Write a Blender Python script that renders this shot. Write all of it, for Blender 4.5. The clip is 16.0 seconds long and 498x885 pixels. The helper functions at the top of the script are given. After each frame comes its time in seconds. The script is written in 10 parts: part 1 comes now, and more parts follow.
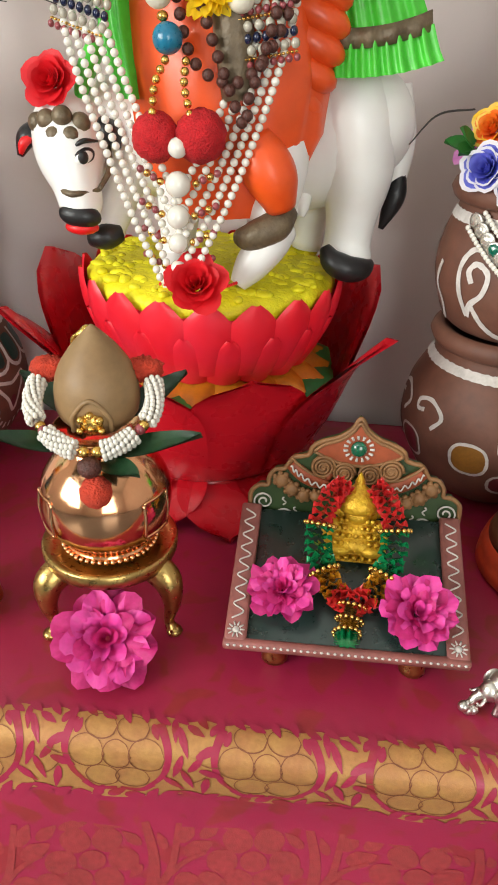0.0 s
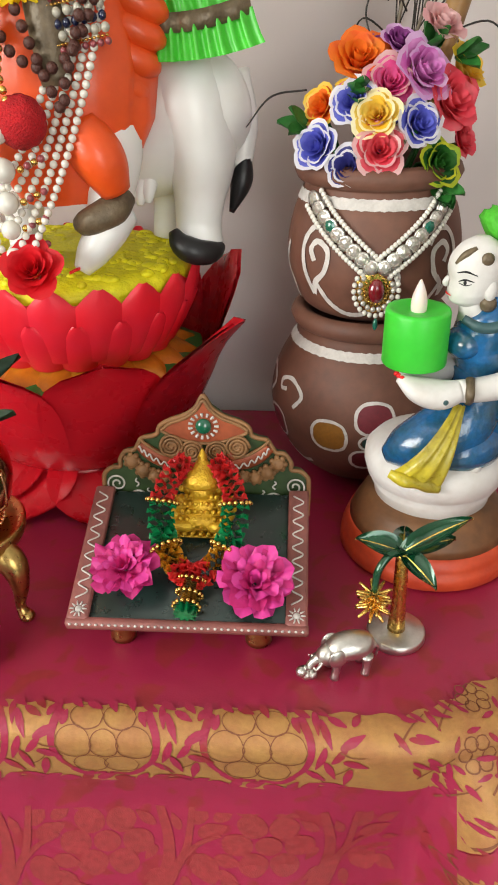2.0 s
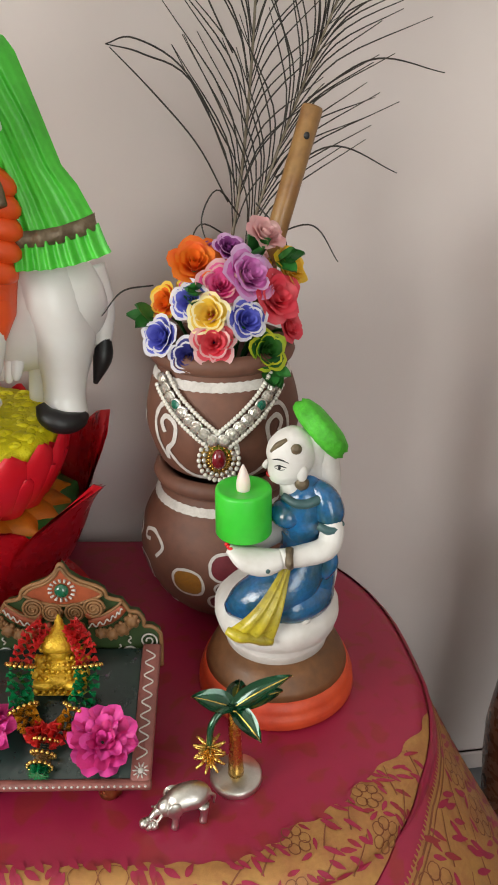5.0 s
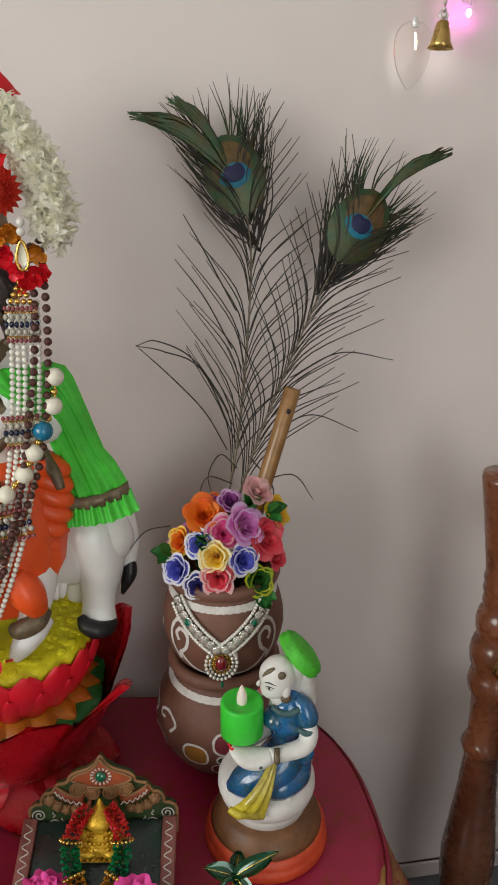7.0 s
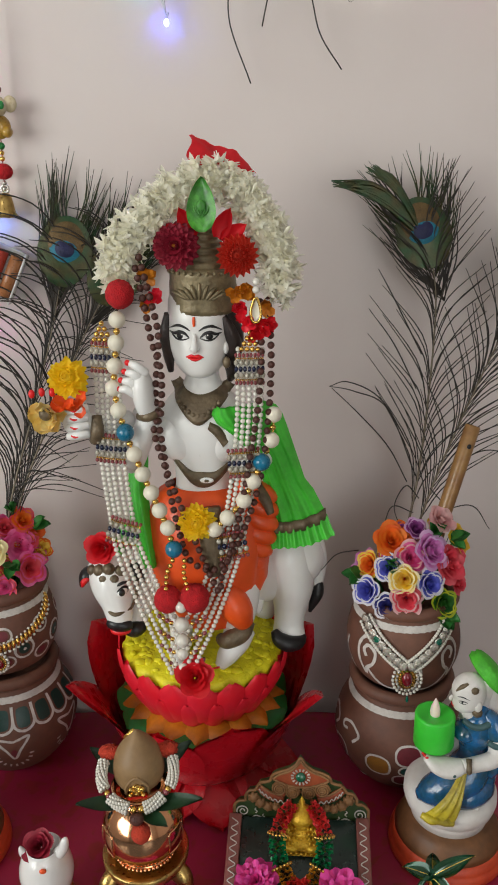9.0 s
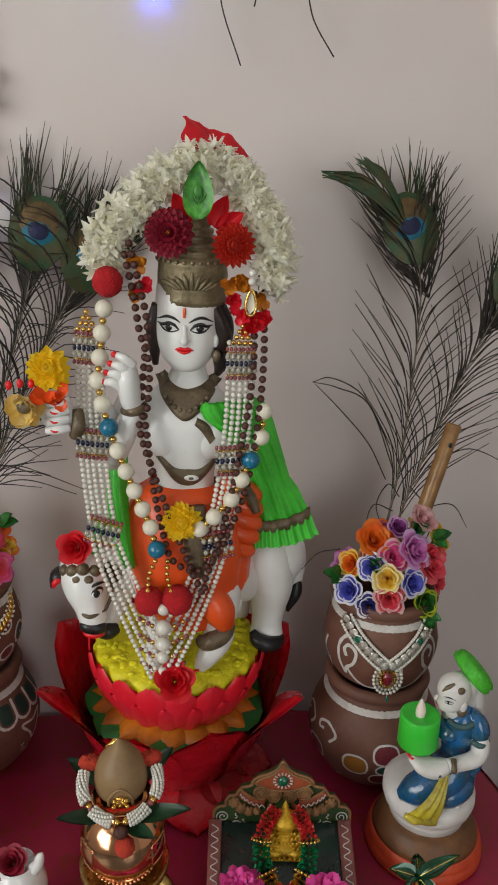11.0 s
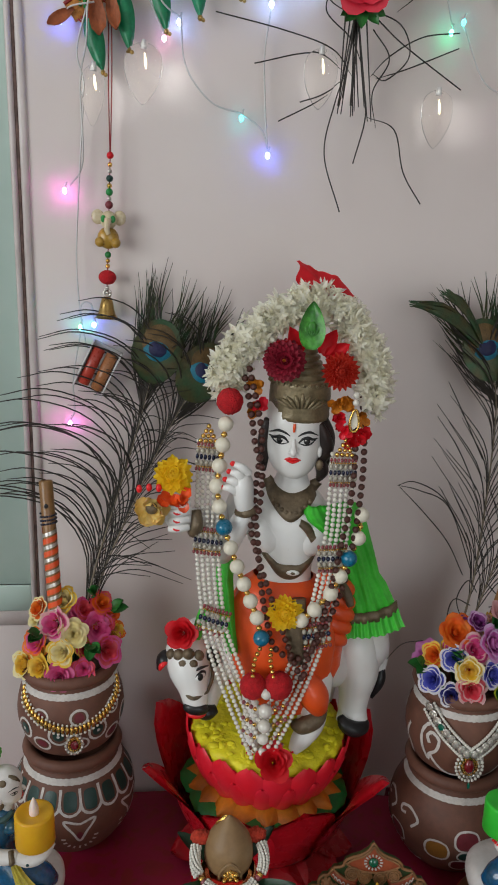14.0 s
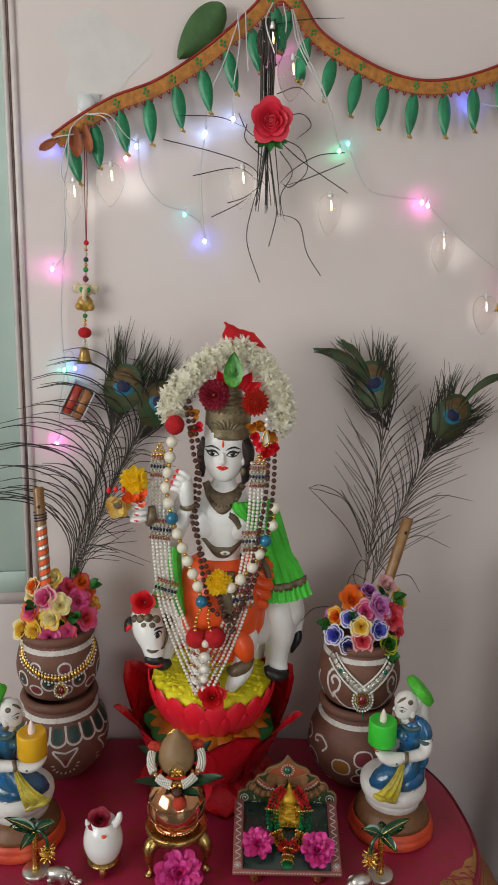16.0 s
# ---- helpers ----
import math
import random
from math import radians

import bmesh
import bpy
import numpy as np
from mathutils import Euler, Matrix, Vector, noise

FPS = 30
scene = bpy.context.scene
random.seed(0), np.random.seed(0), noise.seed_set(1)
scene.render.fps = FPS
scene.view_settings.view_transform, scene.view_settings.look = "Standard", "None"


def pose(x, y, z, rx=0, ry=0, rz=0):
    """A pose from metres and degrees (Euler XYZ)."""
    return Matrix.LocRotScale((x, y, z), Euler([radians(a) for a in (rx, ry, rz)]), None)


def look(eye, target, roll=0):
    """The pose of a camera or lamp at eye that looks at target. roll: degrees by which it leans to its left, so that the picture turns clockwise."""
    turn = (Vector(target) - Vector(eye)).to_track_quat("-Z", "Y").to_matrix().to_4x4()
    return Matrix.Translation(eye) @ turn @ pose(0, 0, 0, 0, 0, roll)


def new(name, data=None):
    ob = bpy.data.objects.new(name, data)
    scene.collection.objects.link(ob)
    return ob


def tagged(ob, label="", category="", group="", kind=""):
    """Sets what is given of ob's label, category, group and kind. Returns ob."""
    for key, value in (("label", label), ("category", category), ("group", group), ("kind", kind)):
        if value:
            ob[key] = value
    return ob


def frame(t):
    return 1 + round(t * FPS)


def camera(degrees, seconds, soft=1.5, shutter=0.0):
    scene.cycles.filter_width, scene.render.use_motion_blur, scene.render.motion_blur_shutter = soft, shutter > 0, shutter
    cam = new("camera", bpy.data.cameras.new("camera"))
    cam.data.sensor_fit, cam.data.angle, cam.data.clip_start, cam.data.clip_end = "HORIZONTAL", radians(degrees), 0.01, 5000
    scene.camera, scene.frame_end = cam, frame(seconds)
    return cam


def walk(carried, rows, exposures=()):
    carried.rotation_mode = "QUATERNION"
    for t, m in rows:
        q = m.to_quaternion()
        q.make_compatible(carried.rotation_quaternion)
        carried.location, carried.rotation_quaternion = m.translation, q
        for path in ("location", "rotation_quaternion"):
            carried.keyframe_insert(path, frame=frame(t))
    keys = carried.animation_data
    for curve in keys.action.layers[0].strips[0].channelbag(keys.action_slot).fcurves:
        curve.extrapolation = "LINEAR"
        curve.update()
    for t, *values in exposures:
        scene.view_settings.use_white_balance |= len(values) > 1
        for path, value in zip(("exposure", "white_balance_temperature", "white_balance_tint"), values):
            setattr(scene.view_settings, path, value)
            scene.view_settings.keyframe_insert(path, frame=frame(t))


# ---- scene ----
cam = camera(36.2, 16.0, soft=1.8)
PATH = [
    (0, (0.003, 0.062, 0.792), (0.037, 1.8, -0.197), 1.0),
    (0.5, (0.037, 0.054, 0.786), (0.073, 1.792, -0.204), 0.5),
    (1, (0.07, 0.047, 0.784), (0.124, 1.79, -0.195), 0.0),
    (1.5, (0.081, 0.043, 0.778), (0.153, 1.791, -0.191), -0.4),
    (2, (0.091, 0.044, 0.776), (0.181, 1.794, -0.188), -0.8),
    (2.5, (0.122, 0.041, 0.775), (0.239, 1.79, -0.189), -1.1),
    (3, (0.134, 0.038, 0.774), (0.284, 1.781, -0.196), -1.4),
    (3.5, (0.135, 0.039, 0.775), (0.304, 1.782, -0.192), -1.4),
    (4, (0.141, 0.041, 0.792), (0.307, 1.792, -0.16), -1.7),
    (4.5, (0.159, 0.03, 0.833), (0.352, 1.805, -0.069), -1.1),
    (4.7, (0.161, 0.024, 0.846), (0.376, 1.812, -0.023), -0.7),
    (6.8, (0.143, -0.07, 1.084), (0.423, 1.774, 0.362), 0.0),
    (7, (0.136, -0.082, 1.099), (0.424, 1.761, 0.379), 0.1),
    (7.5, (0.109, -0.1, 1.127), (0.385, 1.755, 0.433), 0.1),
    (8, (0.084, -0.124, 1.133), (0.307, 1.752, 0.477), -0.4),
    (8.5, (0.05, -0.146, 1.131), (0.189, 1.743, 0.489), -1.0),
    (9, (0.016, -0.145, 1.129), (0.084, 1.749, 0.488), -1.5),
    (9.2, (-0.001, -0.137, 1.132), (0.054, 1.752, 0.479), -1.4),
    (11.5, (-0.047, -0.113, 1.129), (0.249, 1.748, 0.46), 1.7),
    (12, (-0.053, -0.114, 1.132), (0.245, 1.748, 0.465), 1.8),
    (12.5, (-0.065, -0.125, 1.145), (0.219, 1.744, 0.492), 1.9),
    (13, (-0.086, -0.146, 1.163), (0.17, 1.741, 0.552), 2.0),
    (13.5, (-0.108, -0.164, 1.177), (0.107, 1.748, 0.631), 1.7),
    (14, (-0.13, -0.181, 1.186), (0.057, 1.748, 0.694), 1.5),
    (14.5, (-0.134, -0.203, 1.193), (0.047, 1.736, 0.736), 1.4),
    (15, (-0.127, -0.251, 1.205), (0.077, 1.686, 0.749), 1.5),
    (15.5, (-0.114, -0.353, 1.231), (0.117, 1.584, 0.79), 1.6),
    (16, (-0.096, -0.469, 1.24), (0.134, 1.471, 0.814), 1.1),
]
EXPOSURES = [(0.0, 0.55, 6600, 9), (4.0, 0.51, 6700, 9), (6.8, -0.18, 6500, 9), (8.5, -0.22, 6450, 9), (9.2, -0.34, 6500, 10), (11.5, -0.55, 6450, 10), (12.5, -0.62, 6450, 10), (13.5, -0.65, 6150, 10), (14.5, -0.67, 6250, 11), (15.5, -0.53, 6200, 10), (16.0, -0.47, 6450, 11)]
walk(cam, [(t, look(eye, target, roll)) for t, eye, target, roll in PATH], EXPOSURES)

# ---- light ----
T = 0.433          # height of the table top
WALL = 0.768       # plane of the back wall
world = bpy.data.worlds.new("world")
scene.world = world
world.use_nodes = True
wn = world.node_tree.nodes
sky = wn.new("ShaderNodeTexSky")
sky.sky_type = "NISHITA"
sky.sun_disc = False
sky.sun_elevation, sky.sun_rotation = radians(50), radians(150)
world.node_tree.links.new(sky.outputs[0], wn["Background"].inputs[0])
wn["Background"].inputs[1].default_value = 0.12


def window_light(name, m, sx, sy, power, colour):
    la = bpy.data.lights.new(name, "AREA")
    la.shape, la.size, la.size_y, la.energy, la.color = "RECTANGLE", sx, sy, power, colour
    ob = new(name, la)
    ob.matrix_world = m
    return ob


# daylight in the left wall's window opening; behind the camera an added fill lamp in an unseen opening
window_light("window_daylight", look((-1.93, -0.9, 1.40), (0.3, 0.2, 1.70)), 1.5, 1.3, 55, (0.95, 0.97, 0.92))
window_light("rear_fill_light", look((0.7, -2.74, 1.3), (0.6, 0.7, 1.7)), 1.3, 1.9, 25, (0.95, 0.97, 0.92))


# ---- mesh tools ----
def cat_rom(pts, n):
    """A smooth line of n points through the given ones."""
    p = np.array(pts, float)
    if len(p) == 2:
        return p[0] + np.linspace(0, 1, n)[:, None] * (p[1] - p[0])
    e = np.vstack([2 * p[0] - p[1], p, 2 * p[-1] - p[-2]])
    out = []
    for u in np.linspace(0, len(p) - 1, n):
        i = min(int(u), len(p) - 2)
        f = u - i
        a, b, c, d = e[i:i + 4]
        out.append(0.5 * (2 * b + (c - a) * f + (2 * a - 5 * b + 4 * c - d) * f * f + (3 * b - a - 3 * c + d) * f ** 3))
    return np.array(out)


class Shape:
    """Collects faces, each with a material number, and makes one mesh of them."""

    def __init__(self):
        self.v, self.f, self.k = [], [], []

    def add(self, verts, faces, k=0, m=None):
        n = len(self.v)
        if m is not None:
            verts = [m @ Vector(v) for v in verts]
        self.v.extend(tuple(float(c) for c in v) for v in verts)
        self.f.extend(tuple(i + n for i in f) for f in faces)
        self.k.extend([k] * len(faces))
        return self

    def grid(self, rows, k=0, loop=False, m=None, cap=False):
        """A sheet through rows of points; loop closes each row on itself."""
        nr, nc = len(rows), len(rows[0])
        verts = [p for r in rows for p in r]
        faces = []
        for i in range(nr - 1):
            for j in range(nc if loop else nc - 1):
                a, b = i * nc + j, i * nc + (j + 1) % nc
                faces.append((a, b, b + nc, a + nc))
        if cap:
            faces.append(tuple(reversed(range(nc))))
            faces.append(tuple((nr - 1) * nc + j for j in range(nc)))
        return self.add(verts, faces, k, m)

    def lathe(self, prof, k=0, n=40, m=None, wob=None):
        """A turned form: pairs of radius and height round the z axis."""
        rows = []
        for r, z in prof:
            row = []
            for j in range(n):
                a = 2 * math.pi * j / n
                q = r * (wob(a, z) if wob else 1)
                row.append((q * math.cos(a), q * math.sin(a), z))
            rows.append(row)
        return self.grid(rows, k, True, m, cap=True)

    def loft(self, pts, radii, k=0, n=14, steps=None, m=None, flat=None, up=(0, 1, 0)):
        """A tapered limb along a smooth line; flat: width over depth at each given point."""
        steps = steps or max(8, 5 * len(pts))
        line = cat_rom(pts, steps)
        rad = cat_rom([(r, 0, 0) for r in radii], steps)[:, 0]
        fl = cat_rom([(q, 0, 0) for q in (flat or [1] * len(pts))], steps)[:, 0]
        rows, side = [], None
        for i in range(steps):
            d = Vector(line[min(i + 1, steps - 1)] - line[max(i - 1, 0)])
            d = d.normalized() if d.length > 1e-9 else Vector((0, 0, 1))
            if side is None:
                side = d.cross(Vector(up))
                if side.length < 1e-3:
                    side = d.cross(Vector((1, 0, 0)))
            side = (side - d * side.dot(d)).normalized()
            other = d.cross(side)
            c = Vector(line[i])
            rows.append([c + side * (rad[i] * fl[i] * math.cos(2 * math.pi * j / n)) + other * (rad[i] * math.sin(2 * math.pi * j / n)) for j in range(n)])
        return self.grid(rows, k, True, m, cap=True)

    def ball(self, c, r, k=0, n=14, rings=9, m=None, turn=None):
        """An ellipsoid; r: one radius or three."""
        rx, ry, rz = (r, r, r) if isinstance(r, (int, float)) else r
        q = Matrix.Translation(c) @ (turn or Matrix.Identity(4))
        prof = [(math.sin(math.pi * i / rings), -math.cos(math.pi * i / rings)) for i in range(rings + 1)]
        prof[0], prof[-1] = (0.02, -1), (0.02, 1)
        rows = [[q @ Vector((rx * s * math.cos(2 * math.pi * j / n), ry * s * math.sin(2 * math.pi * j / n), rz * z)) for j in range(n)] for s, z in prof]
        return self.grid(rows, k, True, m, cap=True)

    def box(self, lo, hi, k=0, m=None, bevel=0.0):
        (a, b, c), (d, e, f) = lo, hi
        s = min(bevel, (d - a) / 3, (e - b) / 3, (f - c) / 3)
        if s <= 0:
            v = [(x, y, z) for z in (c, f) for x, y in ((a, b), (d, b), (d, e), (a, e))]
            return self.add(v, [(3, 2, 1, 0), (4, 5, 6, 7), (0, 1, 5, 4), (1, 2, 6, 5), (2, 3, 7, 6), (3, 0, 4, 7)], k, m)
        rows = []
        for z, i in ((c, s), (c + s, 0), (f - s, 0), (f, s)):
            x0, y0, x1, y1 = a + i, b + i, d - i, e - i
            t = s
            rows.append([(x0 + t, y0, z), (x1 - t, y0, z), (x1, y0 + t, z), (x1, y1 - t, z), (x1 - t, y1, z), (x0 + t, y1, z), (x0, y1 - t, z), (x0, y0 + t, z)])
        return self.grid(rows, k, True, m, cap=True)

    def petal(self, m, length, width, cup=0.3, curl=0.2, tip=0.6, k=0, nu=6, nv=5, thick=0.0, wave=0.0):
        """A leaf or petal growing along +y of m, cupped across and curled up towards its tip."""
        top = []
        for i in range(nu + 1):
            u = i / nu
            if tip < 0.75:
                w = width * 0.5 * (0.22 + 0.78 * math.sin(math.pi / 2 * min(1, u * 1.25)) ** 0.8) * (1 - 0.97 * u ** 5) ** 0.5
            else:
                w = width * 0.5 * (math.sin(math.pi * min(1, u ** tip * 0.94 + 0.06)) ** 0.75 + 0.05)
            row = []
            for j in range(nv + 1):
                s = 2 * j / nv - 1
                z = cup * width * s * s * 0.5 + curl * length * u * u + wave * length * math.sin(7 * u + 5 * s)
                row.append((s * w, u * length, z))
            top.append(row)
        self.grid(top, k, False, m)
        if thick:
            self.grid([[(x, y, z - thick) for x, y, z in reversed(r)] for r in top], k, False, m)
        return self

    def mesh(self, name, mats, smooth=True):
        me = bpy.data.meshes.new(name)
        me.from_pydata(self.v, [], self.f)
        for q in mats if isinstance(mats, (list, tuple)) else [mats]:
            me.materials.append(q)
        me.polygons.foreach_set("material_index", self.k)
        me.polygons.foreach_set("use_smooth", [smooth] * len(self.f))
        me.update()
        return me

    def thing(self, name, mats, label, category, at=None, kind="", group="", smooth=True):
        ob = new(name, self.mesh(name, mats, smooth))
        if at is not None:
            ob.matrix_basis = at
        return tagged(ob, label, category, group, kind)

    def part(self, name, mats, parent, label="", smooth=True, at=None):
        ob = new(name, self.mesh(name, mats, smooth))
        ob.parent = parent
        if at is not None:
            ob.matrix_basis = at
        return tagged(ob, label)


def empty(name, at, label, category, group="", kind=""):
    ob = new(name)
    ob.empty_display_size = 0.02
    ob.matrix_basis = at
    return tagged(ob, label, category, group, kind)


def flipped(ob):
    """Makes the mesh's faces all look outwards."""
    bm = bmesh.new()
    bm.from_mesh(ob.data)
    bmesh.ops.recalc_face_normals(bm, faces=bm.faces)
    bm.to_mesh(ob.data)
    bm.free()
    return ob


def settle(mark, m):
    """Sets the things made since mark down at their place, as one arrangement."""
    for ob in set(bpy.data.objects) - mark:
        if ob.parent is None:
            ob.matrix_basis = m @ ob.matrix_basis


# ---- materials ----
def material(name, colour, rough=0.6, metal=0.0, vary=0.12, scale=30.0, bump=0.15, bscale=None, second=None, coat=0.0, sheen=0.0, trans=0.0, sub=0.0, spots=0.45, dist=0.002, leafy=0.0):
    """A surface with two scales of variation in its colour and a fine relief."""
    mt = bpy.data.materials.new(name)
    mt.use_nodes = True
    nt = mt.node_tree
    b = nt.nodes["Principled BSDF"]
    co = nt.nodes.new("ShaderNodeTexCoord")
    n1, n2, n3 = (nt.nodes.new("ShaderNodeTexNoise") for _ in range(3))
    for q, sc, de in ((n1, scale, 4), (n2, scale * 5.3, 3), (n3, bscale or scale * 4, 4)):
        q.inputs["Scale"].default_value, q.inputs["Detail"].default_value = sc, de
        nt.links.new(co.outputs["Object"], q.inputs["Vector"])
    ramp = nt.nodes.new("ShaderNodeValToRGB")
    c2 = second or tuple(c * (1 - 2.2 * vary) for c in colour)
    ramp.color_ramp.elements[0].position, ramp.color_ramp.elements[1].position = spots - 0.13, spots + 0.2
    ramp.color_ramp.elements[0].color, ramp.color_ramp.elements[1].color = (*c2, 1), (*colour, 1)
    nt.links.new(n1.outputs["Fac"], ramp.inputs["Fac"])
    mix = nt.nodes.new("ShaderNodeMix")
    mix.data_type, mix.blend_type = "RGBA", "OVERLAY"
    mix.inputs["Factor"].default_value = min(1.0, vary * 2)
    nt.links.new(ramp.outputs["Color"], mix.inputs["A"])
    nt.links.new(n2.outputs["Fac"], mix.inputs["B"])
    nt.links.new(mix.outputs["Result"], b.inputs["Base Color"])
    rr = nt.nodes.new("ShaderNodeMapRange")
    rr.inputs["To Min"].default_value, rr.inputs["To Max"].default_value = max(0.02, rough - 0.12), min(1, rough + 0.12)
    nt.links.new(n2.outputs["Fac"], rr.inputs["Value"])
    nt.links.new(rr.outputs["Result"], b.inputs["Roughness"])
    b.inputs["Metallic"].default_value = metal
    b.inputs["Coat Weight"].default_value = coat
    b.inputs["Coat Roughness"].default_value = 0.12
    b.inputs["Sheen Weight"].default_value = sheen
    b.inputs["Transmission Weight"].default_value = trans
    if sub:
        b.inputs["Subsurface Weight"].default_value = sub
        b.inputs["Subsurface Radius"].default_value = (0.004, 0.003, 0.002)
    if leafy:
        tl, mx = nt.nodes.new("ShaderNodeBsdfTranslucent"), nt.nodes.new("ShaderNodeMixShader")
        nt.links.new(mix.outputs["Result"], tl.inputs["Color"])
        mx.inputs["Fac"].default_value = leafy
        nt.links.new(b.outputs[0], mx.inputs[1])
        nt.links.new(tl.outputs[0], mx.inputs[2])
        nt.links.new(mx.outputs[0], nt.nodes["Material Output"].inputs["Surface"])
    if bump:
        bp = nt.nodes.new("ShaderNodeBump")
        bp.inputs["Strength"].default_value, bp.inputs["Distance"].default_value = bump, dist
        nt.links.new(n3.outputs["Fac"], bp.inputs["Height"])
        nt.links.new(bp.outputs["Normal"], b.inputs["Normal"])
    return mt


def glow(name, colour, power):
    mt = bpy.data.materials.new(name)
    mt.use_nodes = True
    b = mt.node_tree.nodes["Principled BSDF"]
    b.inputs["Base Color"].default_value = (*colour, 1)
    b.inputs["Emission Color"].default_value = (*colour, 1)
    b.inputs["Emission Strength"].default_value = power
    return mt


WALL_PAINT = material("wall_paint", (0.71, 0.63, 0.605), 0.7, vary=0.03, scale=2.2, bump=0.12, bscale=60, second=(0.66, 0.58, 0.555), dist=0.003)
FLOOR_TILE = material("floor_tile", (0.16, 0.17, 0.18), 0.25, vary=0.1, scale=8, bump=0.02)
WHITE_PAINT = material("white_gloss_paint", (0.62, 0.55, 0.53), 0.4, vary=0.06, scale=14, bump=0.1, second=(0.52, 0.45, 0.43))
GREEN_PANEL = material("pale_green_paint", (0.588, 0.742, 0.672), 0.35, vary=0.05, scale=5, bump=0.04)
CEILING = material("ceiling_paint", (0.75, 0.74, 0.72), 0.8, vary=0.02, scale=3)
WOOD = material("varnished_wood", (0.20, 0.065, 0.028), 0.28, vary=0.2, scale=18, bump=0.06, coat=0.5)
SILK = material("magenta_silk", (0.31, 0.023, 0.036), 0.40, vary=0.12, scale=16, bump=0.10, bscale=900, second=(0.27, 0.024, 0.026), sheen=0.0, dist=0.0006)


def woven(mt, c2, scale=42.0, width=0.16):
    """A faint woven net of sprigs over a cloth's own colour."""
    nt = mt.node_tree
    co = nt.nodes.new("ShaderNodeTexCoord")
    vo = nt.nodes.new("ShaderNodeTexVoronoi")
    vo.feature = "DISTANCE_TO_EDGE"
    vo.inputs["Scale"].default_value = scale
    nz = nt.nodes.new("ShaderNodeTexNoise")
    nz.inputs["Scale"].default_value = 30
    ad = nt.nodes.new("ShaderNodeMixRGB")
    ad.inputs[0].default_value = 0.05
    nt.links.new(co.outputs["Object"], ad.inputs[1])
    nt.links.new(nz.outputs["Color"], ad.inputs[2])
    nt.links.new(co.outputs["Object"], nz.inputs["Vector"])
    nt.links.new(ad.outputs[0], vo.inputs["Vector"])
    rp = nt.nodes.new("ShaderNodeValToRGB")
    rp.color_ramp.elements[0].position, rp.color_ramp.elements[1].position = width, width + 0.1
    rp.color_ramp.elements[0].color, rp.color_ramp.elements[1].color = (0.55, 0.55, 0.55, 1), (0, 0, 0, 1)
    nt.links.new(vo.outputs["Distance"], rp.inputs["Fac"])
    b = nt.nodes["Principled BSDF"]
    old = b.inputs["Base Color"].links[0].from_socket
    mx = nt.nodes.new("ShaderNodeMix")
    mx.data_type = "RGBA"
    nt.links.new(rp.outputs["Color"], mx.inputs["Factor"])
    nt.links.new(old, mx.inputs["A"])
    mx.inputs["B"].default_value = (*c2, 1)
    nt.links.new(mx.outputs["Result"], b.inputs["Base Color"])
    return mt


woven(SILK, (0.37, 0.010, 0.075))
ZARI = material("gold_brocade", (0.46, 0.235, 0.07), 0.46, metal=0.25, vary=0.10, scale=60, bump=0.3, bscale=1500, second=(0.40, 0.17, 0.06), dist=0.0005)
CLAY = material("terracotta", (0.165, 0.068, 0.042), 0.62, vary=0.15, scale=22, bump=0.12, bscale=160, second=(0.125, 0.05, 0.032))
WHITE_LINE = material("white_chalk_paint", (0.66, 0.61, 0.57), 0.7, vary=0.1, scale=90, bump=0.2)
RED_LINE = material("dark_red_paint", (0.17, 0.02, 0.03), 0.5, vary=0.12, scale=80)
OCHRE_LINE = material("ochre_paint", (0.30, 0.13, 0.02), 0.5, vary=0.12, scale=80)
GREEN_LINE = material("bottle_green_paint", (0.012, 0.05, 0.04), 0.4, vary=0.12, scale=80)
RED_PLASTIC = material("red_plastic", (0.56, 0.008, 0.018), 0.28, vary=0.02, scale=9, bump=0.01, sub=0.0, coat=0.2)


def aim(at, along, up=(0, 0, 1)):
    """A frame at a place whose y axis points along a direction and whose z axis leans to up."""
    y = Vector(along).normalized()
    z = Vector(up) - y * Vector(up).dot(y)
    z = z.normalized() if z.length > 1e-4 else Vector((1, 0, 0)).cross(y).normalized()
    x = y.cross(z)
    return Matrix(((x.x, y.x, z.x, at[0]), (x.y, y.y, z.y, at[1]), (x.z, y.z, z.z, at[2]), (0, 0, 0, 1)))


def face(at, axis):
    """A frame at a place whose z axis points along a direction."""
    return Matrix.Translation(at) @ Vector(axis).to_track_quat("Z", "Y").to_matrix().to_4x4()


RZ = lambda d: Matrix.Rotation(radians(d), 4, "Z")
RX = lambda d: Matrix.Rotation(radians(d), 4, "X")
RY = lambda d: Matrix.Rotation(radians(d), 4, "Y")

STONE_WHITE = material("white_statue_paint", (0.86, 0.85, 0.83), 0.34, vary=0.035, scale=16, bump=0.05, bscale=120, second=(0.78, 0.76, 0.73), coat=0.25)
ORANGE = material("orange_statue_paint", (0.86, 0.095, 0.012), 0.4, vary=0.06, scale=40, bump=0.15, bscale=150, coat=0.15)
LEAF_LIME = material("leaf_lime_paint", (0.10, 0.42, 0.04), 0.4, vary=0.3, scale=60, bump=0.3, bscale=200, second=(0.03, 0.16, 0.02))
LIME = material("lime_green_paint", (0.075, 0.62, 0.045), 0.38, vary=0.10, scale=45, bump=0.15, bscale=180, coat=0.15)
OLD_GOLD = material("dull_gold_paint", (0.185, 0.135, 0.08), 0.45, metal=0.25, vary=0.2, scale=70, bump=0.4, bscale=240, second=(0.10, 0.07, 0.04))
BLACK = material("black_paint", (0.012, 0.011, 0.012), 0.4, vary=0.1, scale=60)
